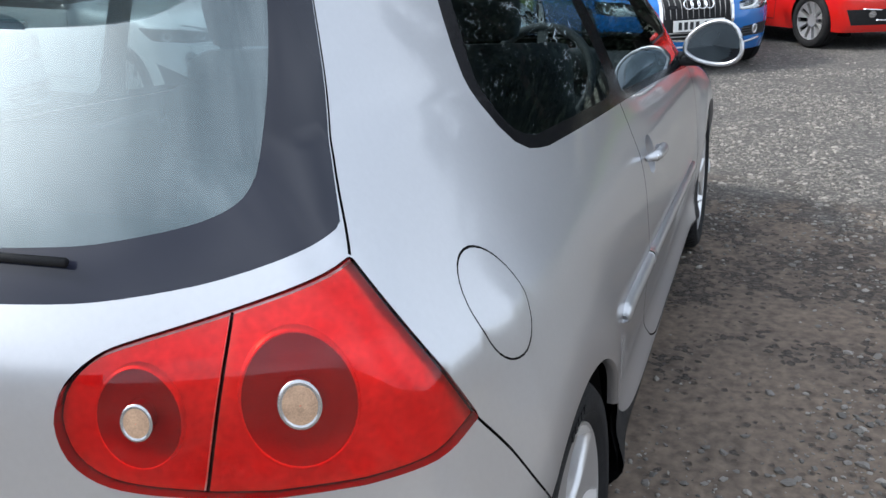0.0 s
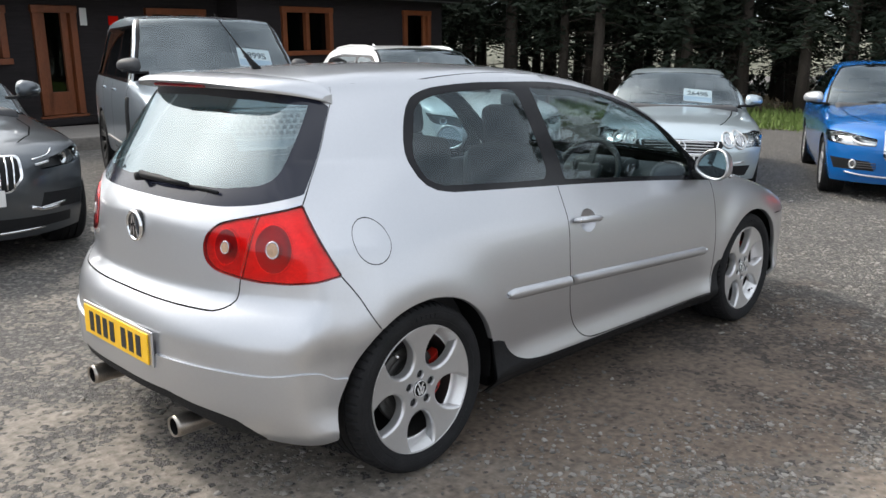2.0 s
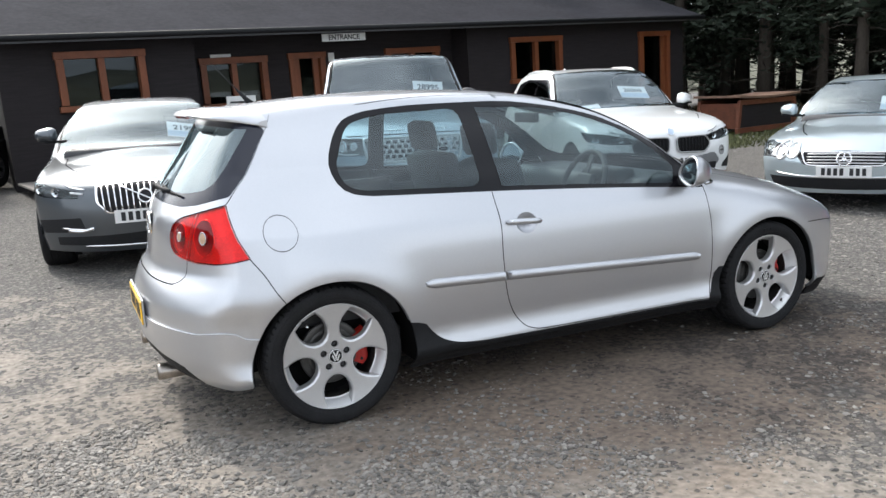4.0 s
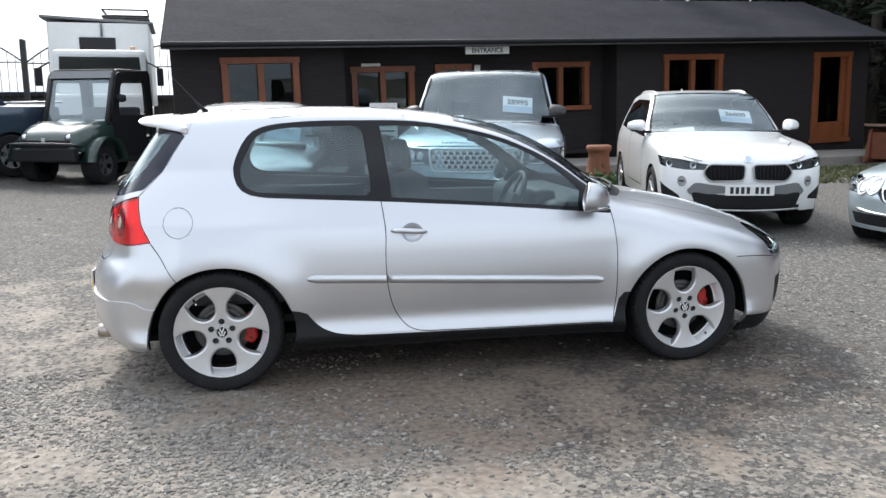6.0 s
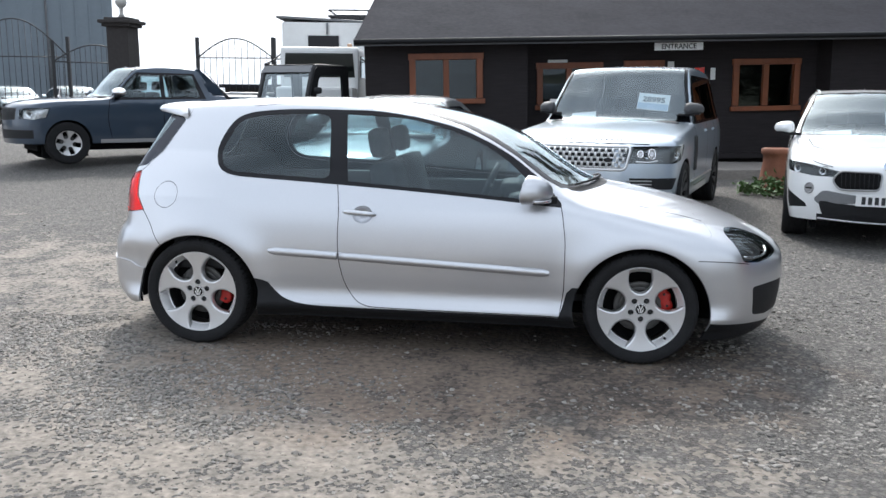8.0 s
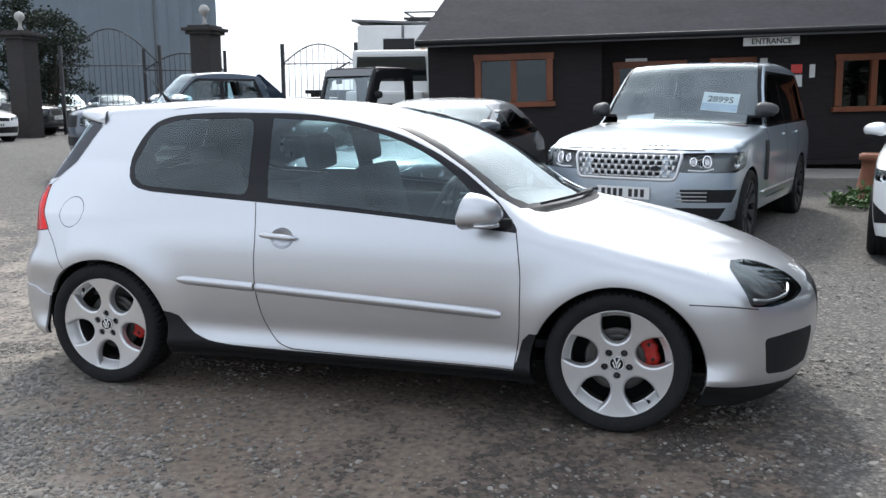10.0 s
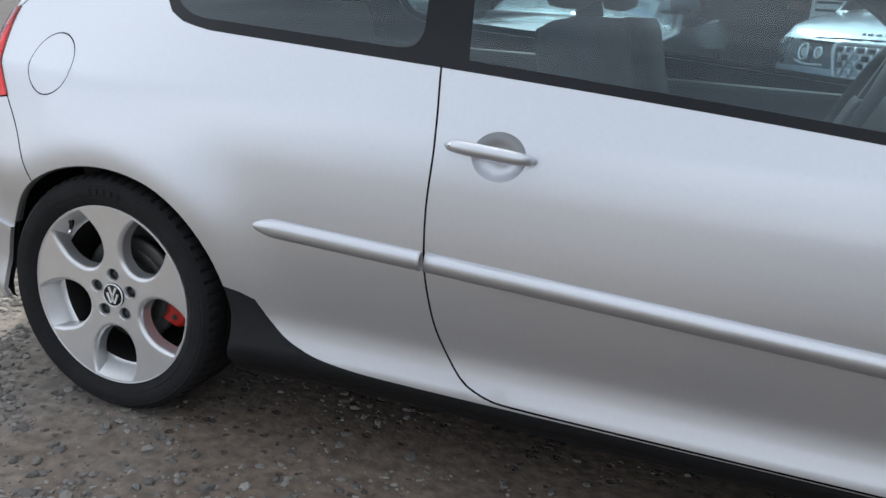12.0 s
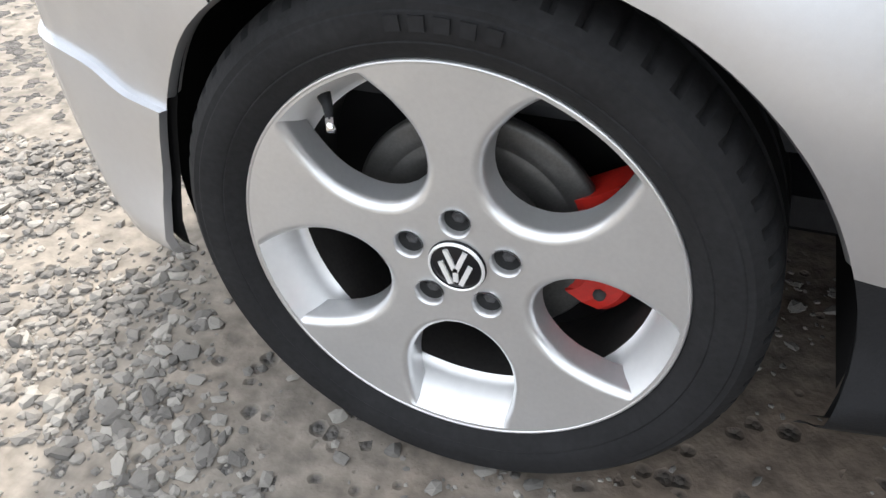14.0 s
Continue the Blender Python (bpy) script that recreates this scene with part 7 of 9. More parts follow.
def gravel_mat():
    m = bpy.data.materials.new("gravel")
    m.use_nodes = True
    n, l = m.node_tree.nodes, m.node_tree.links
    b = n["Principled BSDF"]
    co = n.new("ShaderNodeTexCoord")
    big, mid = n.new("ShaderNodeTexNoise"), n.new("ShaderNodeTexNoise")
    big.inputs["Scale"].default_value, big.inputs["Detail"].default_value = 0.45, 4
    mid.inputs["Scale"].default_value, mid.inputs["Detail"].default_value = 3.0, 6
    vo, vo2 = n.new("ShaderNodeTexVoronoi"), n.new("ShaderNodeTexVoronoi")
    vo.inputs["Scale"].default_value, vo2.inputs["Scale"].default_value = 42, 120
    for q in (big, mid, vo, vo2):
        l.new(co.outputs["Object"], q.inputs["Vector"])
    base, stone, dust = n.new("ShaderNodeValToRGB"), n.new("ShaderNodeValToRGB"), n.new("ShaderNodeMix")
    base.color_ramp.elements[0].position, base.color_ramp.elements[1].position = 0.34, 0.66
    base.color_ramp.elements[0].color, base.color_ramp.elements[1].color = (0.105, 0.097, 0.088, 1), (0.232, 0.203, 0.171, 1)
    stone.color_ramp.elements[0].color, stone.color_ramp.elements[1].color = (0.074, 0.070, 0.066, 1), (0.250, 0.234, 0.212, 1)
    mid_s = stone.color_ramp.elements.new(0.6)
    mid_s.color = (0.122, 0.114, 0.105, 1)
    l.new(vo.outputs["Color"], stone.inputs["Fac"])
    mx = n.new("ShaderNodeMath")
    mx.operation = "ADD"
    l.new(big.outputs["Fac"], mx.inputs[0]), l.new(mid.outputs["Fac"], mx.inputs[1])
    hf = n.new("ShaderNodeMath")
    hf.operation = "MULTIPLY"
    hf.inputs[1].default_value = 0.5
    l.new(mx.outputs[0], hf.inputs[0]), l.new(hf.outputs[0], base.inputs["Fac"])
    dust.data_type = "RGBA"
    cov = n.new("ShaderNodeMapRange")
    cov.inputs["From Min"].default_value, cov.inputs["From Max"].default_value = 0.40, 0.60
    cov.inputs["To Min"].default_value, cov.inputs["To Max"].default_value = 1.25, 0.16
    l.new(hf.outputs[0], cov.inputs["Value"])
    # a cell shows as a stone where its own chance lies under the cover
    chance, lot, fine_n = n.new("ShaderNodeMath"), n.new("ShaderNodeSeparateColor"), n.new("ShaderNodeTexNoise")
    fine_n.inputs["Scale"].default_value, fine_n.inputs["Detail"].default_value = 26.0, 5
    l.new(co.outputs["Object"], fine_n.inputs["Vector"])
    l.new(vo.outputs["Color"], lot.inputs[0])
    edge = n.new("ShaderNodeMath")
    edge.operation = "ADD"
    part_ = n.new("ShaderNodeMath")
    part_.operation = "MULTIPLY"
    part_.inputs[1].default_value = 0.3
    l.new(vo.outputs["Distance"], part_.inputs[0])
    l.new(lot.outputs[1], edge.inputs[0]), l.new(part_.outputs[0], edge.inputs[1])
    chance.operation = "SUBTRACT"
    l.new(cov.outputs["Result"], chance.inputs[0]), l.new(edge.outputs[0], chance.inputs[1])
    sharp = n.new("ShaderNodeMapRange")
    sharp.inputs["From Min"].default_value, sharp.inputs["From Max"].default_value = -0.06, 0.06
    l.new(chance.outputs[0], sharp.inputs["Value"])
    l.new(sharp.outputs["Result"], dust.inputs["Factor"])
    grit, gritty = n.new("ShaderNodeMapRange"), n.new("ShaderNodeVectorMath")
    grit.inputs["From Min"].default_value, grit.inputs["From Max"].default_value = 0.3, 0.7
    grit.inputs["To Min"].default_value, grit.inputs["To Max"].default_value = 0.62, 1.38
    gritty.operation = "SCALE"
    l.new(fine_n.outputs["Fac"], grit.inputs["Value"]), l.new(grit.outputs["Result"], gritty.inputs["Scale"])
    l.new(base.outputs["Color"], gritty.inputs[0])
    # each stone darkens towards its edge, which paints shade into the gaps
    gap_shade, gap_shaded = n.new("ShaderNodeMapRange"), n.new("ShaderNodeVectorMath")
    gap_shade.inputs["From Min"].default_value, gap_shade.inputs["From Max"].default_value = 0.34, 0.62
    gap_shade.inputs["To Min"].default_value, gap_shade.inputs["To Max"].default_value = 1.06, 0.66
    gap_shaded.operation = "SCALE"
    l.new(vo.outputs["Distance"], gap_shade.inputs["Value"]), l.new(gap_shade.outputs["Result"], gap_shaded.inputs["Scale"])
    l.new(stone.outputs["Color"], gap_shaded.inputs[0])
    # a ragged-edged patch of brown earth; its tint also paints in shade beside the hatchback
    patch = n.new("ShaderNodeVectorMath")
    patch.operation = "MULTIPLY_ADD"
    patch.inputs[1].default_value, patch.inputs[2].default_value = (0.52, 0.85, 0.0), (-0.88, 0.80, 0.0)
    span, ragged, earth_shade, earth = n.new("ShaderNodeVectorMath"), n.new("ShaderNodeMath"), n.new("ShaderNodeMapRange"), n.new("ShaderNodeMix")
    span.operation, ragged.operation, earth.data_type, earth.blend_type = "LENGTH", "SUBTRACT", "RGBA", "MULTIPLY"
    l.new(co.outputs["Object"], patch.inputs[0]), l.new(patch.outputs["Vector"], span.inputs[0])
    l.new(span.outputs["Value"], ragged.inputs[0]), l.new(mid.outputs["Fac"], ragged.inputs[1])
    earth_shade.inputs["From Min"].default_value, earth_shade.inputs["From Max"].default_value = 0.20, 0.65
    earth_shade.inputs["To Min"].default_value, earth_shade.inputs["To Max"].default_value = 1.0, 0.0
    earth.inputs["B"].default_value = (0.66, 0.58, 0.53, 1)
    l.new(ragged.outputs[0], earth_shade.inputs["Value"]), l.new(earth_shade.outputs["Result"], earth.inputs["Factor"])
    l.new(gritty.outputs["Vector"], dust.inputs["A"]), l.new(gap_shaded.outputs["Vector"], dust.inputs["B"])
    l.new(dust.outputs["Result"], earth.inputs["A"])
    l.new(earth.outputs["Result"], b.inputs["Base Color"])
    b.inputs["Roughness"].default_value = 0.9
    # clean grey gravel ahead of the hatchback, worn earth elsewhere
    sep, far = n.new("ShaderNodeSeparateXYZ"), n.new("ShaderNodeMapRange")
    l.new(co.outputs["Object"], sep.inputs[0])
    far.inputs["From Min"].default_value, far.inputs["From Max"].default_value = 1.2, 4.2
    far.inputs["To Min"].default_value, far.inputs["To Max"].default_value = 0.0, -0.28
    l.new(sep.outputs["X"], far.inputs["Value"])
    off, track, both_ = n.new("ShaderNodeMath"), n.new("ShaderNodeMapRange"), n.new("ShaderNodeMath")
    track.inputs["From Min"].default_value, track.inputs["From Max"].default_value = -1.0, 0.6
    track.inputs["To Min"].default_value, track.inputs["To Max"].default_value = 0.10, 0.0
    l.new(sep.outputs["Y"], track.inputs["Value"])
    yard, sum_ = n.new("ShaderNodeMapRange"), n.new("ShaderNodeMath")
    yard.inputs["From Min"].default_value, yard.inputs["From Max"].default_value = 2.0, 6.0
    yard.inputs["To Min"].default_value, yard.inputs["To Max"].default_value = 0.0, -0.17
    l.new(sep.outputs["Y"], yard.inputs["Value"])
    both_.operation = off.operation = sum_.operation = "ADD"
    l.new(far.outputs["Result"], sum_.inputs[0]), l.new(yard.outputs["Result"], sum_.inputs[1])
    l.new(sum_.outputs[0], both_.inputs[0]), l.new(track.outputs["Result"], both_.inputs[1])
    l.new(hf.outputs[0], off.inputs[0]), l.new(both_.outputs[0], off.inputs[1])
    l.new(off.outputs[0], base.inputs["Fac"]), l.new(off.outputs[0], cov.inputs["Value"])
    bp = n.new("ShaderNodeBump")
    bp.inputs["Strength"].default_value, bp.inputs["Distance"].default_value = 0.6, 0.012
    inv = n.new("ShaderNodeMath")
    inv.operation = "ADD"
    l.new(vo.outputs["Distance"], inv.inputs[0]), l.new(vo2.outputs["Distance"], inv.inputs[1])
    neg = n.new("ShaderNodeMath")
    neg.operation = "MULTIPLY"
    neg.inputs[1].default_value = -1.0
    l.new(inv.outputs[0], neg.inputs[0])
    # the earth between the stones lies smoother than the stones
    low_, flat = n.new("ShaderNodeMapRange"), n.new("ShaderNodeMath")
    low_.inputs["To Min"].default_value, low_.inputs["To Max"].default_value = 0.03, 1.0
    flat.operation = "MULTIPLY"
    l.new(sharp.outputs["Result"], low_.inputs["Value"])
    l.new(neg.outputs[0], flat.inputs[0]), l.new(low_.outputs["Result"], flat.inputs[1])
    lump, soft_, crumb, rise = n.new("ShaderNodeMath"), n.new("ShaderNodeMath"), n.new("ShaderNodeMath"), n.new("ShaderNodeMath")
    soft_.operation, crumb.operation, lump.operation, rise.operation = "SUBTRACT", "MULTIPLY", "MULTIPLY", "ADD"
    soft_.inputs[0].default_value, lump.inputs[1].default_value = 1.0, 0.9
    l.new(sharp.outputs["Result"], soft_.inputs[1]), l.new(fine_n.outputs["Fac"], lump.inputs[0])
    l.new(lump.outputs[0], crumb.inputs[0]), l.new(soft_.outputs[0], crumb.inputs[1])
    l.new(flat.outputs[0], rise.inputs[0]), l.new(crumb.outputs[0], rise.inputs[1])
    l.new(rise.outputs[0], bp.inputs["Height"]), l.new(bp.outputs["Normal"], b.inputs["Normal"])
    return m


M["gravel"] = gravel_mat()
xs = sorted(set(list(np.linspace(-20, 20, 41)) + [-400, -150, -60, -35, 35, 60, 150, 400]))
ys = sorted(set(list(np.linspace(-10, 26, 37)) + [-400, -150, -60, -25, 40, 70, 150, 400]))
gv = [(x, y, ground_z(x, y)) for y in ys for x in xs]
gf = [(j * len(xs) + i, j * len(xs) + i + 1, (j + 1) * len(xs) + i + 1, (j + 1) * len(xs) + i) for j in range(len(ys) - 1) for i in range(len(xs) - 1)]
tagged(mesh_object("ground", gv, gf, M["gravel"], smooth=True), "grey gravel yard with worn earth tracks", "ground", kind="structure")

# ------------------------------------------------------------- the office cabin
M["cabin_boards"] = mat("dark_stained_boards", (0.022, 0.0185, 0.0195), 0.75, spec=0.25, var=0.35, scale=6, stretch=(0.4, 1, 6), bump=0.1)
M["orange_wood"] = mat("orange_stained_wood", (0.185, 0.054, 0.018), 0.5, var=0.3, scale=5, stretch=(1, 1, 0.3), bump=0.05)
M["felt"] = mat("roof_felt", (0.031, 0.031, 0.037), 0.95, spec=0.08, var=0.3, scale=1.2, bump=0.15, bump_scale=200)
M["fascia"] = mat("grey_fascia_board", (0.10, 0.10, 0.105), 0.6, var=0.2, scale=4)
M["deck"] = mat("deck_planks", (0.23, 0.21, 0.19), 0.8, var=0.3, scale=4, stretch=(0.4, 4, 1), bump=0.1)
M["white_paint"] = mat("white_painted", (0.75, 0.75, 0.73), 0.5, var=0.06, scale=5)
M["office_glass"] = glass_mat("office_glass", (0.16, 0.18, 0.19), ior=1.5)
DECK = pose(-1.57, 10.87, 0.0, 0, 0, 9.65)          # local x along the front wall, y to the back
SHED = DECK @ pose(0, 0, 0, 0, -1.55, 0)            # the cabin itself rises a little along its length


def shed():
    ob = empty("office_cabin", SHED, "long dark-stained timber office cabin with orange window frames", "building")
    L, D, zf, ze, zr = 16.5, 5.2, 0.20, 2.56, 3.70
    holes = [(0.93, 2.25, 1.38, 2.25, "w"), (3.53, 4.75, 1.22, 2.06, "w"), (5.34, 6.02, 0.22, 2.08, "d"), (7.60, 8.87, 1.13, 2.08, "w"), (10.56, 12.02, 1.24, 2.17, "w"), (14.82, 15.86, 0.10, 2.17, "d")]
    zb = -0.38
    # front wall in boards round the openings
    piece = lambda c, size: box("wall", c, size, M["cabin_boards"], ob)
    recess = lambda x: 0.6 if 3.2 < x < 9.3 else 0.0
    for x in (3.14, 9.36):
        piece((x, 0.42, (zb + ze) / 2), (0.12, 0.6, ze - zb))
    xs_ = sorted({0, L, 3.2, 9.3} | {h[0] for h in holes} | {h[1] for h in holes})
    for a, b in zip(xs_, xs_[1:]):
        spans = [(zb, ze)]
        for h in holes:
            if h[0] <= a and b <= h[1]:
                spans = [(zb, h[2]), (h[3], ze)]
        for z0, z1 in spans:
            if z1 - z0 > 0.01:
                piece(((a + b) / 2, 0.06 + recess((a + b) / 2), (z0 + z1) / 2), (b - a, 0.12, z1 - z0))
    slant = 0.085                                    # the left end runs back at a slant
    piece(((L + slant * D) / 2, D, (zb + ze) / 2), (L - slant * D, 0.12, ze - zb))
    piece((L - 0.06, D / 2, (zb + ze) / 2), (0.12, D - 0.12, ze - zb))
    end = [(x + slant * y, y, z) for z in (zb, ze) for x, y in ((0.0, 0.125), (0.12, 0.125), (0.12, D - 0.065), (0.0, D - 0.065))]
    mesh_object("wall", end, [(3, 2, 1, 0), (4, 5, 6, 7), (0, 1, 5, 4), (1, 2, 6, 5), (2, 3, 7, 6), (3, 0, 4, 7)], M["cabin_boards"], ob)
    for x in (0.06, L - 0.06):
        # gable under the roof
        mesh_object("gable", [(x + q + (slant * y + 0.04 if y and x < 1 else 0.0), y, z) for q in (-0.055, 0.055) for y, z in ((0, ze), (D, ze), (D / 2, zr - 0.12))], [(0, 1, 2), (5, 4, 3), (0, 3, 4, 1), (1, 4, 5, 2), (2, 5, 3, 0)], M["cabin_boards"], ob)
    box("cabin_floor", (L / 2, D / 2 + 0.1, zf - 0.02), (L - 0.3, D - 0.3, 0.1), M["cabin_boards"], ob)
    for x0, x1, z0, z1, kind in holes:
        w = empty("window" if kind == "w" else "glazed_door", Matrix())
        w.parent = ob
        w.location = (0, recess((x0 + x1) / 2), 0)
        bm = bmesh.new()
        t = 0.12
        add_box(bm, ((x0 + x1) / 2, 0.02, z1 + 0.0), (x1 - x0 + 0.16, 0.18, t), None, 0.008)
        add_box(bm, ((x0 + x1) / 2, 0.02, z0), (x1 - x0 + 0.2, 0.22, t * 0.8), None, 0.008)
        for x in (x0, x1):
            add_box(bm, (x, 0.02, (z0 + z1) / 2), (t, 0.17, z1 - z0 - t), None, 0.008)
        if kind == "w":
            add_box(bm, ((x0 + x1) / 2, 0.03, (z0 + z1) / 2), (0.11, 0.12, z1 - z0 - t), None, 0.006)
        else:
            for x in (x0 + 0.13, x1 - 0.13):
                add_box(bm, (x, 0.05, (z0 + z1) / 2), (0.12, 0.06, z1 - z0 - t), None, 0.006)
            add_box(bm, ((x0 + x1) / 2, 0.05, z0 + 0.25), (x1 - x0 - 0.3, 0.06, 0.4), None, 0.006)
        part("frame", bm, M["orange_wood"], w)
        halves = [(x0 + 0.06, (x0 + x1) / 2 - 0.05), ((x0 + x1) / 2 + 0.05, x1 - 0.06)] if kind == "w" else [(x0 + 0.19, x1 - 0.19)]
        for a, b in halves:
            box("pane", ((a + b) / 2, 0.07, (z0 + z1) / 2), (b - a, 0.006, z1 - z0 - 0.1), M["office_glass"], w)
    box("window_blind", (1.92, 0.16, 2.05), (0.50, 0.012, 0.26), M["paper"], ob, "pale half-drawn blind")
    for x, z, w_, h_ in ((1.20, 1.62, 0.30, 0.10), (1.36, 1.78, 0.22, 0.12), (1.16, 1.92, 0.16, 0.07)):
        box("paper_stack", (x, 0.30, z), (w_, 0.16, h_), M["paper_blue"], ob, "pale papers on the office sill", bevel=0.004)
    # gabled felt roof with a thick eaves edge
    o, e, xl, xr, thick = 0.45, ze + 0.02, -0.17, L + 0.27, 0.09
    sect = [(-o, e - 0.02), (D / 2, zr), (D + o, e - 0.02), (D + o, e - 0.02 - thick), (D / 2, zr - thick), (-o, e - 0.02 - thick)]
    lean = {D / 2: 0.32, D + o: 0.62}               # the left end is cut back towards the rear
    v = [(x + (lean.get(y, 0.0) if x < 1 else 0.0), y, z) for x in (xl, xr) for y, z in sect]
    f = [(i, (i + 1) % 6, 6 + (i + 1) % 6, 6 + i) for i in range(6)] + [tuple(range(6))[::-1], tuple(range(6, 12))]
    mesh_object("roof", v, f, M["felt"], ob)
    tube("gutter", [(xl, -o - 0.05, e - 0.06), (xr, -o - 0.05, e - 0.06)], 0.05, M["black_plastic"], ob)
    box("fascia", ((xl + xr) / 2, -o - 0.008, e - 0.085), (xr - xl, 0.016, 0.11), M["fascia"], ob)
    # notices by the door
    for nm, x, z, w, h, m in (("red_notice", 6.84, 1.90, 0.20, 0.16, "lamp_red"), ("white_notice", 6.86, 1.68, 0.16, 0.22, "white_paint"), ("small_notice", 7.12, 1.85, 0.10, 0.24, "white_paint"), ("door_paper", 6.24, 1.96, 0.13, 0.30, "white_paint"), ("shelf_sign", 3.90, 2.14, 0.40, 0.08, "white_paint")):
        box(nm, (x, 0.585, z), (w, 0.012, h), M[m], ob)
    # entrance sign under the eaves
    sign = box("entrance_sign", (6.135, -0.22, 2.365), (0.96, 0.02, 0.145), M["white_paint"], ob, "white board lettered in black", bevel=0.004)
    writing("sign_letters", "ENTRANCE", 0.135, pose(6.135, -0.2315, 2.363, 90, 0, 0), M["ink"], sign)
    return ob


shed()
deck = empty("deck", DECK, "weathered grey timber deck before the office", "deck", kind="structure")
rng = random.Random(4)
for i in range(12):
    y = -2.0 + i * 0.165
    box("plank", (8.2, y, 0.265), (16.4, 0.158, 0.035), M["deck"], deck, bevel=0.004)
box("deck_edge", (8.2, -2.09, 0.14), (16.4, 0.04, 0.26), M["deck"], deck)


# ------------------------------------------------------------- things on and by the deck
M["terracotta"] = mat("terracotta", (0.20, 0.078, 0.045), 0.8, var=0.25, scale=9, bump=0.1)
M["leaf"] = mat("green_leaf", (0.06, 0.12, 0.03), 0.6, var=0.35, scale=20)
M["rust_wood"] = mat("red_brown_wood", (0.14, 0.045, 0.022), 0.6, var=0.35, scale=6, bump=0.1)
M["lid_wood"] = mat("paler_lid_wood", (0.20, 0.12, 0.085), 0.6, var=0.35, scale=6, bump=0.1)
M["bark"] = mat("conifer_bark", (0.05, 0.04, 0.032), 0.95, var=0.4, scale=5, stretch=(1, 1, 0.25), bump=0.4, bump_scale=12)
M["needles"] = mat("conifer_needles", (0.013, 0.022, 0.011), 0.85, var=0.5, scale=1.5)
M["grass"] = mat("grass_blade", (0.13, 0.19, 0.04), 0.7, var=0.4, scale=2)
M["grass_dry"] = mat("dull_grass_blade", (0.085, 0.095, 0.035), 0.8, var=0.4, scale=2)
M["scrub"] = mat("dry_scrub", (0.10, 0.075, 0.045), 0.9, var=0.5, scale=2)
M["iron"] = mat("black_iron", (0.02, 0.02, 0.022), 0.5, var=0.3, scale=12)
M["brick_dark"] = mat("dark_brick_pillar", (0.03, 0.026, 0.025), 0.85, var=0.35, scale=10, bump=0.3, bump_scale=30)
M["stone_cap"] = mat("pale_stone", (0.42, 0.41, 0.39), 0.85, var=0.2, scale=8)
M["cladding"] = mat("grey_cladding", (0.17, 0.205, 0.235), 0.5, var=0.08, scale=0.5)


def leaf_cloud(n, spread, size, seed, base=(0, 0, 0), up=0.4):
    """Many small bent leaves in a heap."""
    r = random.Random(seed)
    v, f = [], []
    for _ in range(n):
        a, q = r.uniform(0, 2 * math.pi), r.random() ** 0.5
        c = Vector((base[0] + spread[0] * q * math.cos(a), base[1] + spread[1] * q * math.sin(a), base[2] + spread[2] * r.random() * (1 - 0.6 * q)))
        d = Vector((r.gauss(0, 1), r.gauss(0, 1), r.gauss(up, 0.7))).normalized()
        s = d.cross(Vector((r.gauss(0, 1), r.gauss(0, 1), r.gauss(0, 1)))).normalized()
        L, w = size * r.uniform(0.6, 1.4), size * r.uniform(0.2, 0.4)
        n0 = d.cross(s) * w * 0.4
        b = len(v)
        v += [c, c + d * L * 0.5 + s * w + n0, c + d * L, c + d * L * 0.5 - s * w + n0]
        f.append((b, b + 1, b + 2, b + 3))
    return v, f


def planter(x, y):
    z = ground_z(x, y)
    ob = turned("chimney_pot_planter", [(0.0, 0.0), (0.0, 0.25), (0.08, 0.25), (0.10, 0.23), (0.50, 0.17), (0.58, 0.18), (0.60, 0.21), (0.67, 0.21), (0.69, 0.17), (0.62, 0.14)], M["terracotta"], segments=32, axis="z")
    ob.matrix_world = pose(x, y, z)
    tagged(ob, "terracotta chimney pot standing by the deck's edge", "planter")
    v, f = leaf_cloud(420, (0.55, 0.4, 0.35), 0.10, 3)
    pl = mesh_object("low_plant", v, f, M["leaf"])
    pl.matrix_world = pose(x - 0.1, y - 0.5, z)
    tagged(pl, "small leafy green plant on the gravel by the pot", "plant")


planter(5.52, 8.15)


def a_board():
    ob = empty("price_board", DECK @ pose(3.86, -0.20, 0.105, 0, 0, 0), "white notice board on legs with unreadable black lines", "sign")
    box("panel", (0, 0, 1.0), (0.56, 0.03, 0.78), M["white_paint"], ob, bevel=0.006)
    for i in range(6):
        box("text_bar", (0, -0.0165, 1.28 - 0.11 * i), (0.44, 0.003, 0.035), M["ink"], ob)
    for x in (-0.24, 0.24):
        box("leg", (x, 0.03, 0.59), (0.04, 0.03, 0.82), M["black_plastic"], ob)


a_board()


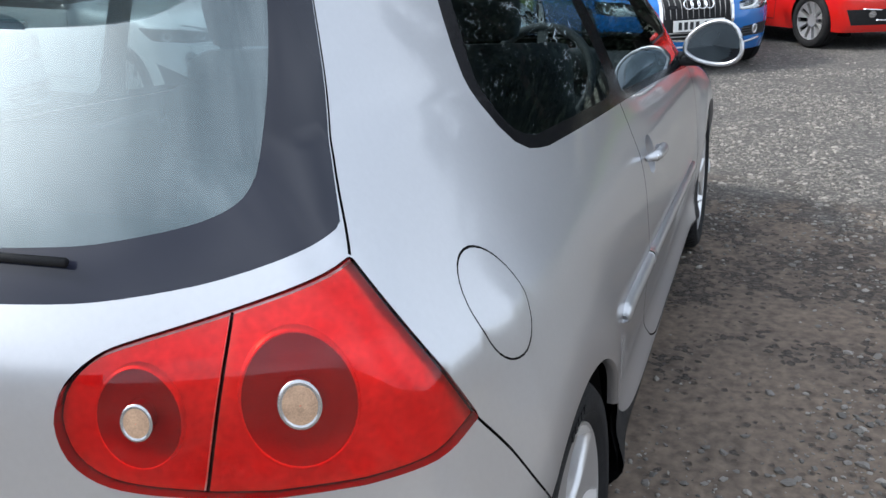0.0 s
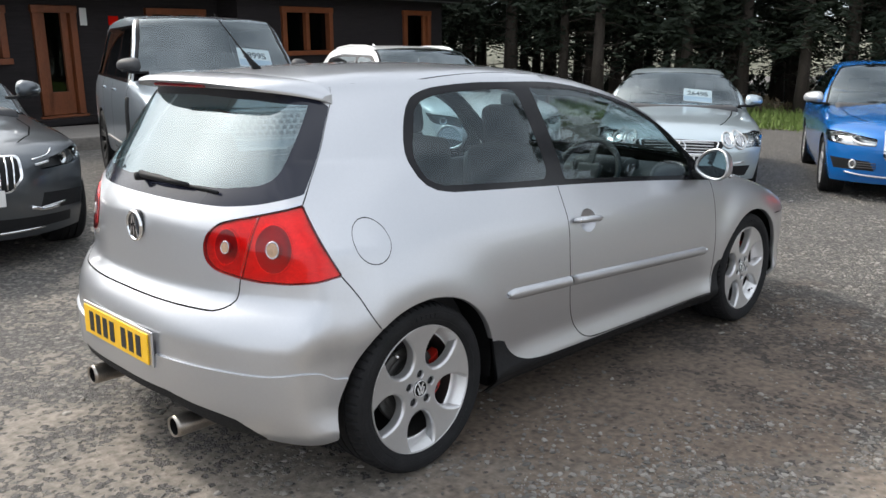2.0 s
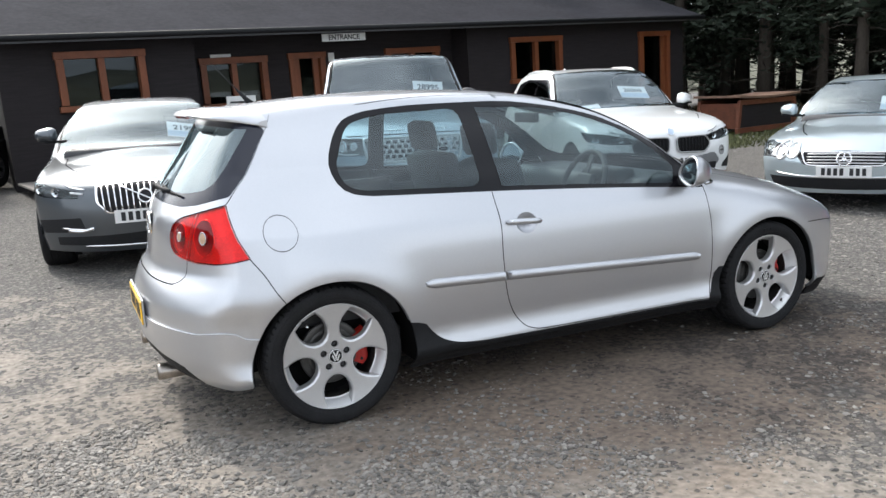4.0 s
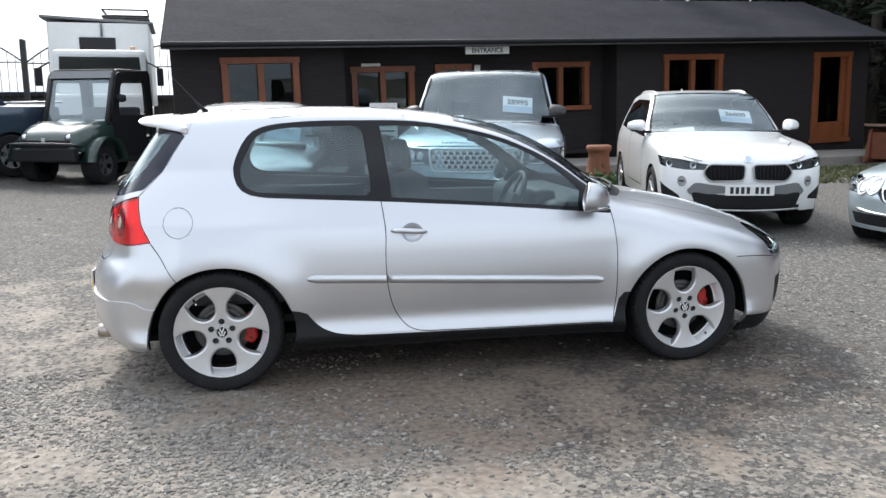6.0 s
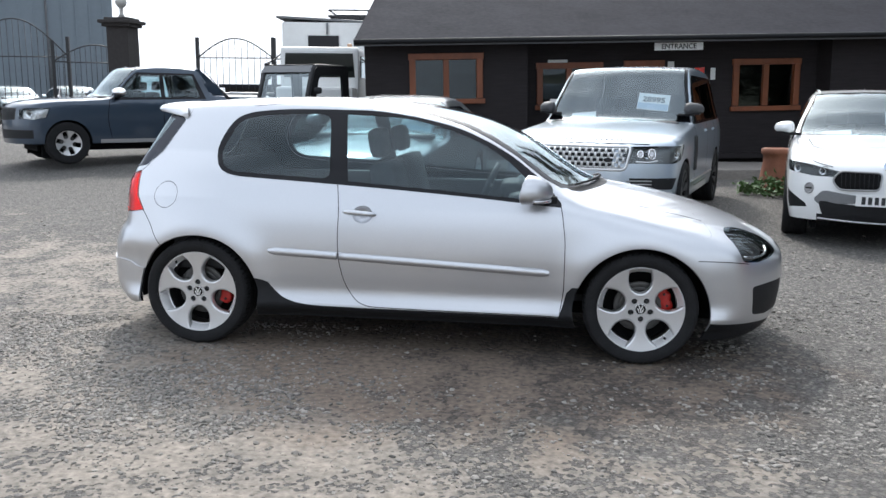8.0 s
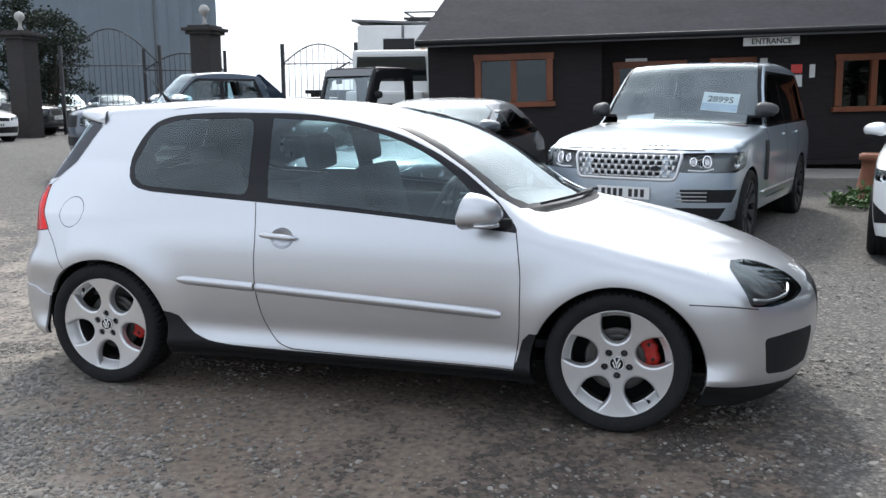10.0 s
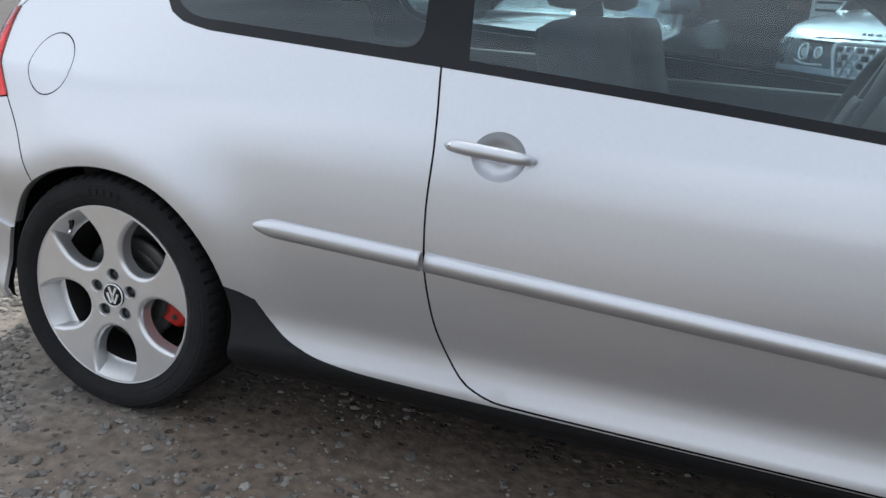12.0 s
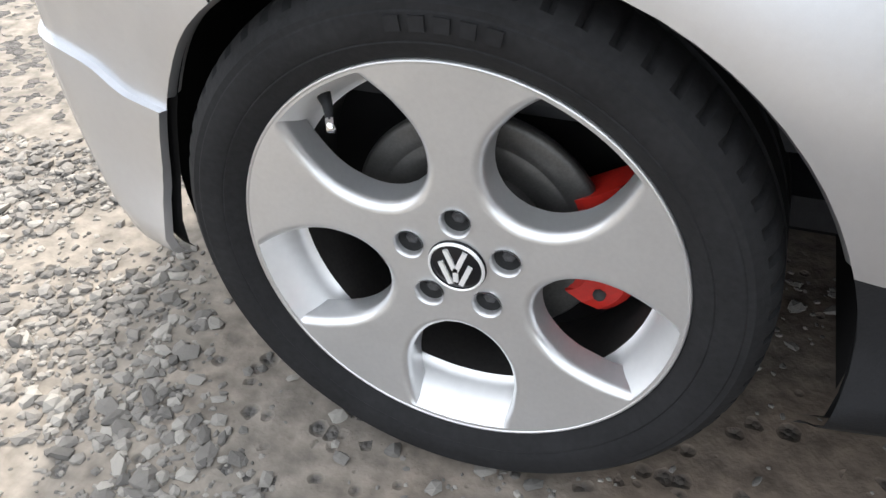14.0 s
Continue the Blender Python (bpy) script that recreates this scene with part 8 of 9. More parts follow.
def timber_chest():
    """A low red-brown timber chest with a flat lid and dark inset panels, by the end of the deck."""
    ob = empty("timber_chest", pose(13.95, 10.6, ground_z(13.95, 10.6), 0, 0, 12), "low red-brown timber chest with dark front panels", "chest")
    sag = [(-1.22 + 2.44 * i / 10, 0.045 * ((i - 5) / 5) ** 2) for i in range(11)]
    lid = [(x, y, 0.78 + d + t) for x, d in sag for y, t in ((-0.62, 0.0), (0.62, 0.0), (0.62, 0.05), (-0.62, 0.05))]
    mesh_object("lid", lid, [(4 * i + k, 4 * i + (k + 1) % 4, 4 * i + 4 + (k + 1) % 4, 4 * i + 4 + k) for i in range(10) for k in range(4)] + [(3, 2, 1, 0), (40, 41, 42, 43)], M["lid_wood"], ob, "weathered paler lid")
    for y in (-0.52, 0.52):
        box("top_rail", (0, y, 0.71), (2.2, 0.06, 0.11), M["rust_wood"], ob, bevel=0.006)
        box("foot_rail", (0, y * 1.06, 0.09), (2.5, 0.07, 0.12), M["rust_wood"], ob, bevel=0.006)
        box("inset_panel", (0, y * 0.93, 0.40), (2.1, 0.03, 0.54), M["cabin_boards"], ob)
        for x in (-1.09, 1.09):
            box("post", (0, 0, 0), (0.09, 0.08, 0.68), M["rust_wood"], ob, m=pose(x * 1.04, y, 0.40, 0, 7 if x < 0 else -7, 0), bevel=0.006)
    for x in (-1.10, 1.10):
        box("end_board", (x, 0, 0.41), (0.04, 1.0, 0.56), M["rust_wood"], ob, bevel=0.005)


timber_chest()


def floodlight():
    ob = empty("floodlight_pole", pose(-1.62, 14.4, 0.3), "pole with two floodlights behind the office roof", "floodlight")
    tube("pole", [(0, 0, 0), (0, 0, 3.72)], 0.06, M["iron"], ob)
    box("junction_box", (0, 0, 3.66), (0.26, 0.20, 0.26), M["cabin_hard"], ob, bevel=0.02)
    for sg in (-1, 1):
        tube("bracket", [(0.05 * sg, 0, 3.78), (0.14 * sg, 0, 3.88)], 0.025, M["iron"], ob)
        head = box("lamp_head", (0, 0, 0), (0.44, 0.34, 0.09), M["trim_grey"], ob, m=pose(0.30 * sg, -0.05, 3.96, 12, -24 * sg, 0), bevel=0.03)
        box("lamp_glass", (0, -0.02, -0.048), (0.36, 0.24, 0.012), M["lamp_bowl"], head, m=pose(0.30 * sg, -0.05, 3.96, 12, -24 * sg, 0))


floodlight()


# ------------------------------------------------------------- vehicles at the back
PICKUP = dict(wb=3.0, wr=0.37, arch=0.41, track=0.885, height=1.78, belt=1.18, seat=1.35, bottom=0.36, step=0.08, rim_low=0.85, z=0.26,
              shell=car_shape(3.0, 0.85, 1.2, 0.895, 1.78, 1.13, 1.20, 2.35, 1.75, 0.55, 0.25, 1.27, 1.15, 1.06, boxy=0.4, glass_in=0.17),
              side=[("trim", [(0.42, 1.16), (2.3, 1.13), (2.2, 1.2), (1.85, 1.58), (1.7, 1.64), (0.62, 1.64)]), ("glass", [(0.55, 1.20), (1.22, 1.19), (1.22, 1.60), (0.66, 1.60)]), ("glass", [(1.30, 1.19), (2.15, 1.18), (1.8, 1.55), (1.68, 1.60), (1.30, 1.60)]), ("bright", [(0.55, 0.36), (2.45, 0.36), (2.45, 0.43), (0.55, 0.43)])],
              strip=[("headlight", [(3.3, 0.98), (3.6, 0.98), (3.72, 0.94), (3.72, 0.80), (3.5, 0.78), (3.35, 0.82)]), ("grille", lambda st, sn: [(3.78, 0.98), (sn + 0.01, 0.99), (sn + 0.01, 0.76), (3.8, 0.78)]), ("intake", lambda st, sn: [(3.5, 0.6), (sn + 0.01, 0.6), (sn + 0.01, 0.44), (3.5, 0.46)])],
              top=[("trim", screen_poly(2.40, 1.72, 0.045)), ("windscreen", screen_poly(2.38, 1.76, 0.075)), ("rear_window", rear_poly(0.3, 0.52, 0.6, 0.56)), ("intake", [(-1.1, 0.01), (-1.1, -0.62), (0.1, -0.62), (0.1, 0.01)])],
              gaps=[[(1.26, 1.15), (1.28, 0.8), (1.26, 0.45)], [(2.25, 1.13), (2.3, 0.8), (2.25, 0.45)], [(0.48, 1.15), (0.5, 0.8), (0.5, 0.6)], [(0.28, 1.15), (0.28, 0.45)]],
              lamps=[(3.55, 0.88, 0.06)], mirror=(2.1, 1.26, 0.95), mirror_mat=M["chrome"], wheels=dict(radius=0.37, r_lip=0.22, spokes=6, material=M["alloy"], width=0.24))
pickup, pickup_sh = road_car("pickup_truck", "dark blue double-cab pickup truck with chrome mirrors", (-7.06, 9.02), (-0.70, -0.71), PICKUP, PAINTS["navy"], "pickup")
for sg in (-1, 1):
    # sports bar sloping from the cab's back to the load bed
    v = [(x, y * sg, z) for y in (0.60, 0.70) for x, z in ((0.56, 1.72), (0.50, 1.74), (-0.02, 1.30), (-0.10, 1.22), (0.50, 1.22))]
    mesh_object("sports_bar", v, [(0, 1, 2, 3, 4), (9, 8, 7, 6, 5)] + [(i, 5 + i, 5 + (i + 1) % 5, (i + 1) % 5) for i in range(5)], PAINTS["navy"], pickup)
    tube("bed_rail", [(-1.05, 0.80 * sg, 1.285), (-0.10, 0.80 * sg, 1.285)], 0.022, M["alloy"], pickup)
FAR4 = {**LUXURY, "z": 0.37, "papers": (), "step": 0.09, "plate": (3.79, 0.62)}
far4, _ = road_car("old_offroader", "black older off-roader at the far side of the yard", (-17.6, 19.0), (0.97, 0.22), FAR4, PAINTS["black"])
FARH = {**RED_CAR, "z": 0.37, "step": 0.10}
farh, _ = road_car("pale_hatchback", "pale silver hatchback at the yard's edge", (-15.6, 14.7), (0.9, -0.3), FARH, PAINTS["white"])
for i in range(5):
    spec = {**(RED_CAR if i % 2 else BLUE), "z": 0.38, "step": 0.12, "papers": ()}
    road_car("parked_car", ("white" if i % 2 == 0 else "silver") + " car in the row behind the railings", (-16.0 - 2.1 * i + (0.0 if i % 2 else 0.2), 25.4 - 0.8 * i), (0.75, -0.66), spec, PAINTS["white" if i % 2 == 0 else "ice"])


def buggy():
    """A dark green utility buggy with roll cage, screen and load bed; nose along local +x."""
    h = Vector((-0.40, -0.916, 0))
    yaw = math.degrees(math.atan2(h.y, h.x))
    ob = empty("utility_buggy", pose(-2.87, 11.25, ground_z(-3.0, 10.7) - 0.01, 0, 0, yaw), "dark green utility buggy with a clear screen and load bed", "buggy")
    G, B = PAINTS["green"], M["black_plastic"]
    # bonnet: a wedge that falls and narrows to the nose, with wings over the wheels
    n, rows = 13, []
    for x, top, low, w in ((0.82, 1.10, 0.62, 0.70), (1.05, 1.08, 0.60, 0.70), (1.30, 1.03, 0.60, 0.67), (1.52, 0.95, 0.62, 0.62), (1.68, 0.86, 0.62, 0.55), (1.74, 0.74, 0.62, 0.50)):
        rows += [(x, w * math.copysign(min(1.0, abs(q) * 1.25), q), top - (top - low) * max(0.0, abs(q) - 0.78) / 0.22 - 0.05 * q * q) for q in np.linspace(-1, 1, n)]
    f = [(i * n + k, i * n + k + 1, (i + 1) * n + k + 1, (i + 1) * n + k) for i in range(5) for k in range(n - 1)] + [tuple(5 * n + k for k in range(n))]
    mesh_object("bonnet", rows, f, G, ob, smooth=True)
    for cx in (1.15, -0.95):
        for sg in (-1, 1):
            v = [(cx + r * math.cos(a), y * sg, 0.36 + r * math.sin(a)) for a in np.linspace(radians(5), radians(175), 13) for r, y in ((0.42, 0.55), (0.42, 0.84), (0.45, 0.86), (0.46, 0.55))]
            mesh_object("mudguard", v, [(i * 4 + k, i * 4 + (k + 1) % 4, i * 4 + 4 + (k + 1) % 4, i * 4 + 4 + k) for i in range(12) for k in range(4)], G if cx > 0 else B, ob, smooth=True)
    box("bumper", (1.74, 0, 0.52), (0.12, 1.20, 0.22), B, ob, bevel=0.03)
    tube("bull_bar", [(1.62, -0.62, 0.66), (1.84, -0.56, 0.70), (1.88, -0.3, 0.71), (1.88, 0.3, 0.71), (1.84, 0.56, 0.70), (1.62, 0.62, 0.66)], 0.026, M["iron"], ob)
    box("nose_panel", (1.72, 0, 0.70), (0.06, 0.95, 0.14), B, ob, bevel=0.02)
    box("badge", (1.757, 0, 0.76), (0.012, 0.07, 0.08), M["lamp_bowl"], ob, bevel=0.004)
    for y in (-0.42, 0.42):
        turned("headlight", [(1.70, 0.0), (1.70, 0.045), (1.64, 0.055)], M["lamp_bowl"], ob, segments=20, axis="x", at=(0.02, y, 0.80))
    bm = bmesh.new()
    add_box(bm, (0.35, 0, 0.42), (1.5, 1.2, 0.18), None, 0.03)
    add_box(bm, (0.15, 0, 0.72), (0.55, 1.15, 0.22), None, 0.06)
    add_box(bm, (-0.15, 0, 1.05), (0.14, 1.15, 0.5), None, 0.05)
    part("bench_seat", bm, M["cabin"], ob, smooth=True)
    bm = bmesh.new()
    add_box(bm, (-1.0, 0, 0.72), (1.2, 1.35, 0.06))
    for y in (-0.66, 0.66):
        add_box(bm, (-1.0, y, 0.88), (1.2, 0.05, 0.3))
    add_box(bm, (-1.6, 0, 0.88), (0.05, 1.35, 0.3))
    part("load_bed", bm, B, ob)
    for y in (-0.62, 0.62):
        tube("roll_bar", [(0.92, y, 0.95), (0.62, y * 0.97, 1.86), (0.5, y * 0.95, 1.92), (-0.30, y * 0.95, 1.92), (-0.42, y * 0.97, 1.85), (-0.45, y, 0.7)], 0.045, M["iron"], ob)
    box("roof_panel", (0.1, 0, 1.93), (0.95, 1.2, 0.05), B, ob, bevel=0.02)
    mesh_object("screen", [(0.90, -0.6, 1.0), (0.90, 0.6, 1.0), (0.63, 0.58, 1.86), (0.63, -0.58, 1.86)], [(0, 1, 2, 3)], M["glass_screen"], ob)
    for sg in (-1, 1):
        box("door", (0.28, 0.66 * sg, 0.76), (0.95, 0.05, 0.62), B, ob, bevel=0.02)
        # soft black door top: a frame with a rounded opening
        outer = rounded([(0.86, 1.05), (0.62, 1.90), (-0.40, 1.96), (-0.46, 1.05)], 0.12, 6)
        inner_ = rounded([(0.64, 1.16), (0.50, 1.74), (-0.22, 1.78), (-0.26, 1.16)], 0.12, 6)
        k = len(outer)
        v = [(x, y * sg, z) for y in (0.62, 0.68) for ring in (outer, inner_) for x, z in ring]
        f = []
        for i in range(k):
            j = (i + 1) % k
            f += [(i, j, k + j, k + i), (2 * k + j, 2 * k + i, 3 * k + i, 3 * k + j), (i, 2 * k + i, 2 * k + j, j), (k + j, 3 * k + j, 3 * k + i, k + i)]
        mesh_object("door_top", v, f, B, ob, "soft black door top with an open window")
    mesh_object("screen_header", [(0.70, -0.62, 1.80), (0.70, 0.62, 1.80), (0.62, 0.62, 1.93), (0.62, -0.62, 1.93), (0.55, -0.62, 1.93), (0.55, 0.62, 1.93)], [(0, 1, 2, 3), (3, 2, 5, 4)], M["trim_grey"], ob)
    v, f = lathe([(-0.09, 0.0), (-0.08, 0.07), (0.0, 0.09), (0.08, 0.07), (0.09, 0.0)], 14, "y")
    mesh_object("door_mirror", [(0.70 + p[0] * 0.4, 0.80 + p[1], 1.45 + p[2] * 0.8) for p in v], f, B, ob, smooth=True)
    for cx in (1.15, -0.95):
        for sg in (-1, 1):
            w = plain_wheel(0.34, 0.19, 5, M["cabin_hard"], 0.26)
            stand_wheel(w, ob, cx, sg * 0.72, 0.34, sg > 0)


buggy()


def box_lorry():
    """A white off-road lorry with a box body; nose along local -y."""
    ob = empty("box_lorry", pose(-3.60, 14.4, 0.27, 0, 0, 7) @ Matrix.Diagonal((1, 1, 0.91, 1)), "white off-road lorry with a tall box body and roof rack", "lorry")
    Wp = M["white_paint"]
    bm = bmesh.new()
    add_box(bm, (-0.06, 4.4, 2.37), (2.25, 5.2, 2.15), None, 0.05)
    part("box_body", bm, Wp, ob)
    box("front_hatch", (-0.10, 1.785, 2.88), (0.80, 0.03, 0.38), M["gloss_black"], ob)
    bm = bmesh.new()
    add_box(bm, (0.05, 0.9, 1.90), (1.9, 1.7, 1.5), None, 0.10)
    add_box(bm, (0.05, -0.35, 1.25), (1.8, 0.9, 0.7), None, 0.08)
    part("cab", bm, Wp, ob)
    mesh_object("cab_screen", [(-0.80, 0.04, 1.86), (0.90, 0.04, 1.86), (0.86, 0.02, 2.48), (-0.76, 0.02, 2.48)], [(0, 1, 2, 3)], M["glass_dark"], ob)
    box("cab_side_window", (1.01, 0.9, 2.15), (0.02, 1.0, 0.55), M["glass_dark"], ob)
    for x in (-1.18, 1.28):
        box("cab_mirror", (x, -0.05, 2.0), (0.14, 0.08, 0.42), M["black_plastic"], ob, bevel=0.02)
        tube("mirror_arm", [(x, 0, 2.2), (x * 0.82, 0.1, 2.35)], 0.02, M["black_plastic"], ob)
    box("bumper", (-0.15, -0.85, 0.72), (2.1, 0.15, 0.25), M["black_plastic"], ob, bevel=0.03)
    for x in (-0.95, 0.65):
        turned("headlight", [(-0.82, 0.0), (-0.82, 0.10), (-0.78, 0.12)], M["chrome"], ob, segments=20, at=(x, 0, 1.05))
    bm = bmesh.new()
    for y in (1.85, 2.3, 2.75, 3.2):
        add_box(bm, (0.55, y, 3.62), (1.0, 0.05, 0.05))
    for x in (0.05, 1.05):
        add_box(bm, (x, 2.5, 3.62), (0.05, 1.4, 0.05))
        add_box(bm, (x, 2.5, 3.78), (0.04, 1.4, 0.04))
    for y in (1.82, 3.2):
        add_box(bm, (0.55, y, 3.78), (1.0, 0.04, 0.04))
    part("roof_rack", bm, M["iron"], ob)
    box("awning", (0, 0, 0), (2.5, 3.0, 0.07), M["trim_grey"], ob, m=pose(-0.08, 3.3, 3.52, 0, 3, 0), bevel=0.02)
    tube("door_bar", [(0, 1.77, 3.1), (0, 1.77, 3.42)], 0.03, M["trim_grey"], ob)
    box("amber_beacon", (0.72, 0.6, 2.71), (0.12, 0.12, 0.12), M["amber"], ob, bevel=0.03)
    box("chassis", (0, 3.0, 0.95), (0.9, 7.6, 0.3), M["dark"], ob)
    for yy in (-0.1, 4.2):
        for sg in (-1, 1):
            w = plain_wheel(0.52, 0.28, 8, M["cabin_hard"], 0.32)
            w.parent = ob
            w.matrix_basis = pose(-0.15 + sg * 0.98, yy, 0.50, 0, 0, 90 if sg > 0 else -90)


box_lorry()


# ------------------------------------------------------------- gates, railings and warehouse
def gate_pillar(x, y):
    z = ground_z(x, y) - 0.02
    ob = empty("gate_pillar", pose(x, y, z), "dark brick gate pillar with a pale ball finial", "pillar", "gate pillars")
    bm = bmesh.new()
    add_box(bm, (0, 0, 1.5), (0.62, 0.62, 3.0), None, 0.01)
    part("shaft", bm, M["brick_dark"], ob)
    bm = bmesh.new()
    add_box(bm, (0, 0, 3.04), (0.80, 0.80, 0.09), None, 0.015)
    add_box(bm, (0, 0, 3.13), (0.95, 0.95, 0.09), None, 0.015)
    add_box(bm, (0, 0, 3.21), (0.7, 0.7, 0.07), None, 0.015)
    part("cap", bm, M["brick_dark"], ob)
    turned("finial", [(3.24, 0.0), (3.24, 0.12), (3.36, 0.05), (3.50, 0.05), (3.54, 0.08), (3.60, 0.135), (3.67, 0.155), (3.74, 0.135), (3.80, 0.08), (3.825, 0.0)], M["stone_cap"], ob, segments=28, axis="z")


for gx, gy in ((-10.0, 17.2), (-16.4, 17.4)):
    gate_pillar(gx, gy)


def rail_panel(name, x0, x1, y, base, top, arch, label, bars_n=12, yaw=0.0, group="railing panels"):
    """An iron panel of upright bars under an arched rail."""
    ob = empty(name, pose(x0, y, ground_z(x0, y), 0, 0, yaw), label, "railing", group)
    L = x1 - x0
    line = [(L * i / 14, 0, top + arch * math.sin(math.pi * i / 14)) for i in range(15)]
    tube("arched_rail", line, 0.022, M["iron"], ob, sides=6)
    tube("middle_rail", [(0, 0, top), (L, 0, top)], 0.018, M["iron"], ob, sides=6)
    tube("bottom_rail", [(0, 0, base), (L, 0, base)], 0.018, M["iron"], ob, sides=6)
    for i in range(1, bars_n):
        u = i / bars_n
        tube("bar", [(L * u, 0, base), (L * u, 0, top + arch * math.sin(math.pi * u))], 0.010, M["iron"], ob, sides=5)
    for x in (0, L):
        box("post", (x, 0, (top + 0.65) / 2), (0.10, 0.10, top + 0.65), M["iron"], ob)
    return ob


for i in range(4):
    x0 = -9.56 + 2.66 * i
    rail_panel("railing_panel", x0, x0 + 2.56, 21.2 - 0.17 * i, 0.3, 2.35, 0.62, "black iron railing panel with an arched top")
rail_panel("open_gate", -13.4, -10.9, 19.2, 0.2, 2.1, 0.55, "black iron gate leaf standing open", 16, 35, "gate leaves")
rail_panel("open_gate", -17.0, -13.6, 19.8, 0.2, 2.3, 1.2, "black iron gate leaf standing open", 18, 12, "gate leaves")


def warehouse():
    ob = empty("warehouse", pose(-22.7, 40.0, 0.0, 0, 0, 36), "large blue-grey metal-clad warehouse beyond the gates", "building")
    bm = bmesh.new()
    add_box(bm, (-25, 12, 4.1), (50, 24, 8.2))
    part("wall", bm, M["cladding"], ob)
    rib = bmesh.new()
    add_box(rib, (0, 0, 4.0), (0.10, 0.07, 8.0))
    first = part("rib", rib, M["cladding"], ob)
    first.location = (-0.5, -0.03, 0)
    for i in range(1, 70):
        o = new("rib", first.data)
        o.parent = ob
        o.location = (-0.5 - 0.7 * i, -0.03, 0)
    box("roof_edge", (-25, 12, 8.3), (50.6, 24.6, 0.25), M["white_paint"], ob)
    tube("downpipe", [(-3.4, -0.12, 0), (-3.4, -0.12, 8.1)], 0.055, M["fascia"], ob)
    box("wall_sign", (-8.6, -0.09, 2.6), (0.7, 0.03, 1.0), M["white_paint"], ob)


warehouse()


def far_lamp():
    ob = empty("street_lamp", pose(9.2, 45.0, 0.3), "thin street lamp far beyond the office roof", "street lamp")
    tube("pole", [(0, 0, 0), (0, 0, 8.1)], 0.06, M["iron"], ob)
    box("lantern", (-0.1, 0, 8.15), (0.75, 0.3, 0.2), M["iron"], ob, bevel=0.05)


far_lamp()
for k, (lx, ly, lz, nm) in enumerate(((-7.0, 24.5, 1.6, 5.0), (-2.0, 26, 1.5, 4.0))):
    ob = empty("low_shed", pose(lx, ly, 0.2), "long low dark shed beyond the railings", "building", "far sheds")
    box("wall", (0, 0, lz / 2), (nm, 2.5, lz), M["brick_dark"], ob)
    box("roof", (0, 0, lz + 0.06), (nm + 0.3, 2.8, 0.12), M["felt"], ob)


# ------------------------------------------------------------- trees
def conifer_meshes(seed, height, first, reach):
    """Trunk with bare lower limbs, and a crown of drooping needle sprays in whorls."""
    r = random.Random(seed)
    lean = (r.uniform(-0.3, 0.3), r.uniform(-0.3, 0.3))
    at = lambda z: Vector((lean[0] * (z / height) ** 2, lean[1] * (z / height) ** 2, z))
    tv, tf = tube_data([at(height * q / 8) for q in range(9)], [0.19 * (1 - 0.93 * q / 8) * (1.25 if q == 0 else 1) for q in range(9)], 8)
    lv, lf = [], []
    for _ in range(26):
        z = r.uniform(0.7, first + 1.5)
        a = r.uniform(0, 2 * math.pi)
        L = r.uniform(0.4, 1.6)
        p = at(z)
        d = Vector((math.cos(a), math.sin(a), r.uniform(-0.25, 0.35)))
        v, f = tube_data([p, p + d * L * 0.5 + Vector((0, 0, r.uniform(-0.1, 0.1))), p + d * L], [0.022, 0.013, 0.004], 4)
        b = len(lv)
        lv += v
        lf += [tuple(q + b for q in g) for g in f]
    cv, cf = [], []
    z = first
    while z < height - 0.3:
        u = (z - first) / (height - first)
        rad = reach * (1 - u) ** 0.75 * r.uniform(0.7, 1.1) + 0.2
        for k in range(r.randint(5, 8)):
            a = r.uniform(0, 2 * math.pi)
            L = rad * r.uniform(0.55, 1.1)
            p = at(z + r.uniform(-0.25, 0.25))
            d = Vector((math.cos(a), math.sin(a), 0))
            side = Vector((-d.y, d.x, 0))
            n = max(3, int(L / 0.28))
            for i in range(n):
                t = (i + 0.6) / n
                c = p + d * L * t + Vector((0, 0, -0.35 * L * t * t + 0.1 * t))
                for q in range(6):
                    w = r.uniform(0.10, 0.28) * (1.15 - 0.5 * t)
                    s = side * (1 if q % 2 else -1) + d * r.uniform(-0.1, 0.9) + Vector((0, 0, r.uniform(-0.7, 0.2)))
                    s.normalize()
                    m = s.cross(Vector((r.gauss(0, 1), r.gauss(0, 1), r.gauss(0, 1)))).normalized() * w * 0.22
                    b = len(cv)
                    j = Vector((r.gauss(0, 0.09), r.gauss(0, 0.09), r.gauss(0, 0.07)))
                    cv += [c + j, c + j + s * w * 0.55 + m, c + j + s * w * 1.4, c + j + s * w * 0.5 - m]
                    cf.append((b, b + 1, b + 2, b + 3))
        z += r.uniform(0.28, 0.5)
    return (tv + lv, tf + [tuple(q + len(tv) for q in g) for g in lf]), (cv, cf)


def conifer(seed, height, first, reach):
    (tv, tf), (cv, cf) = conifer_meshes(seed, height, first, reach)
    ob = empty("conifer", Matrix(), "tall dark conifer with bare lower limbs in the wood", "tree", "wood beside the yard")
    mesh_object("trunk", tv, tf, M["bark"], ob, smooth=True)
    mesh_object("crown", cv, cf, M["needles"], ob)
    return ob


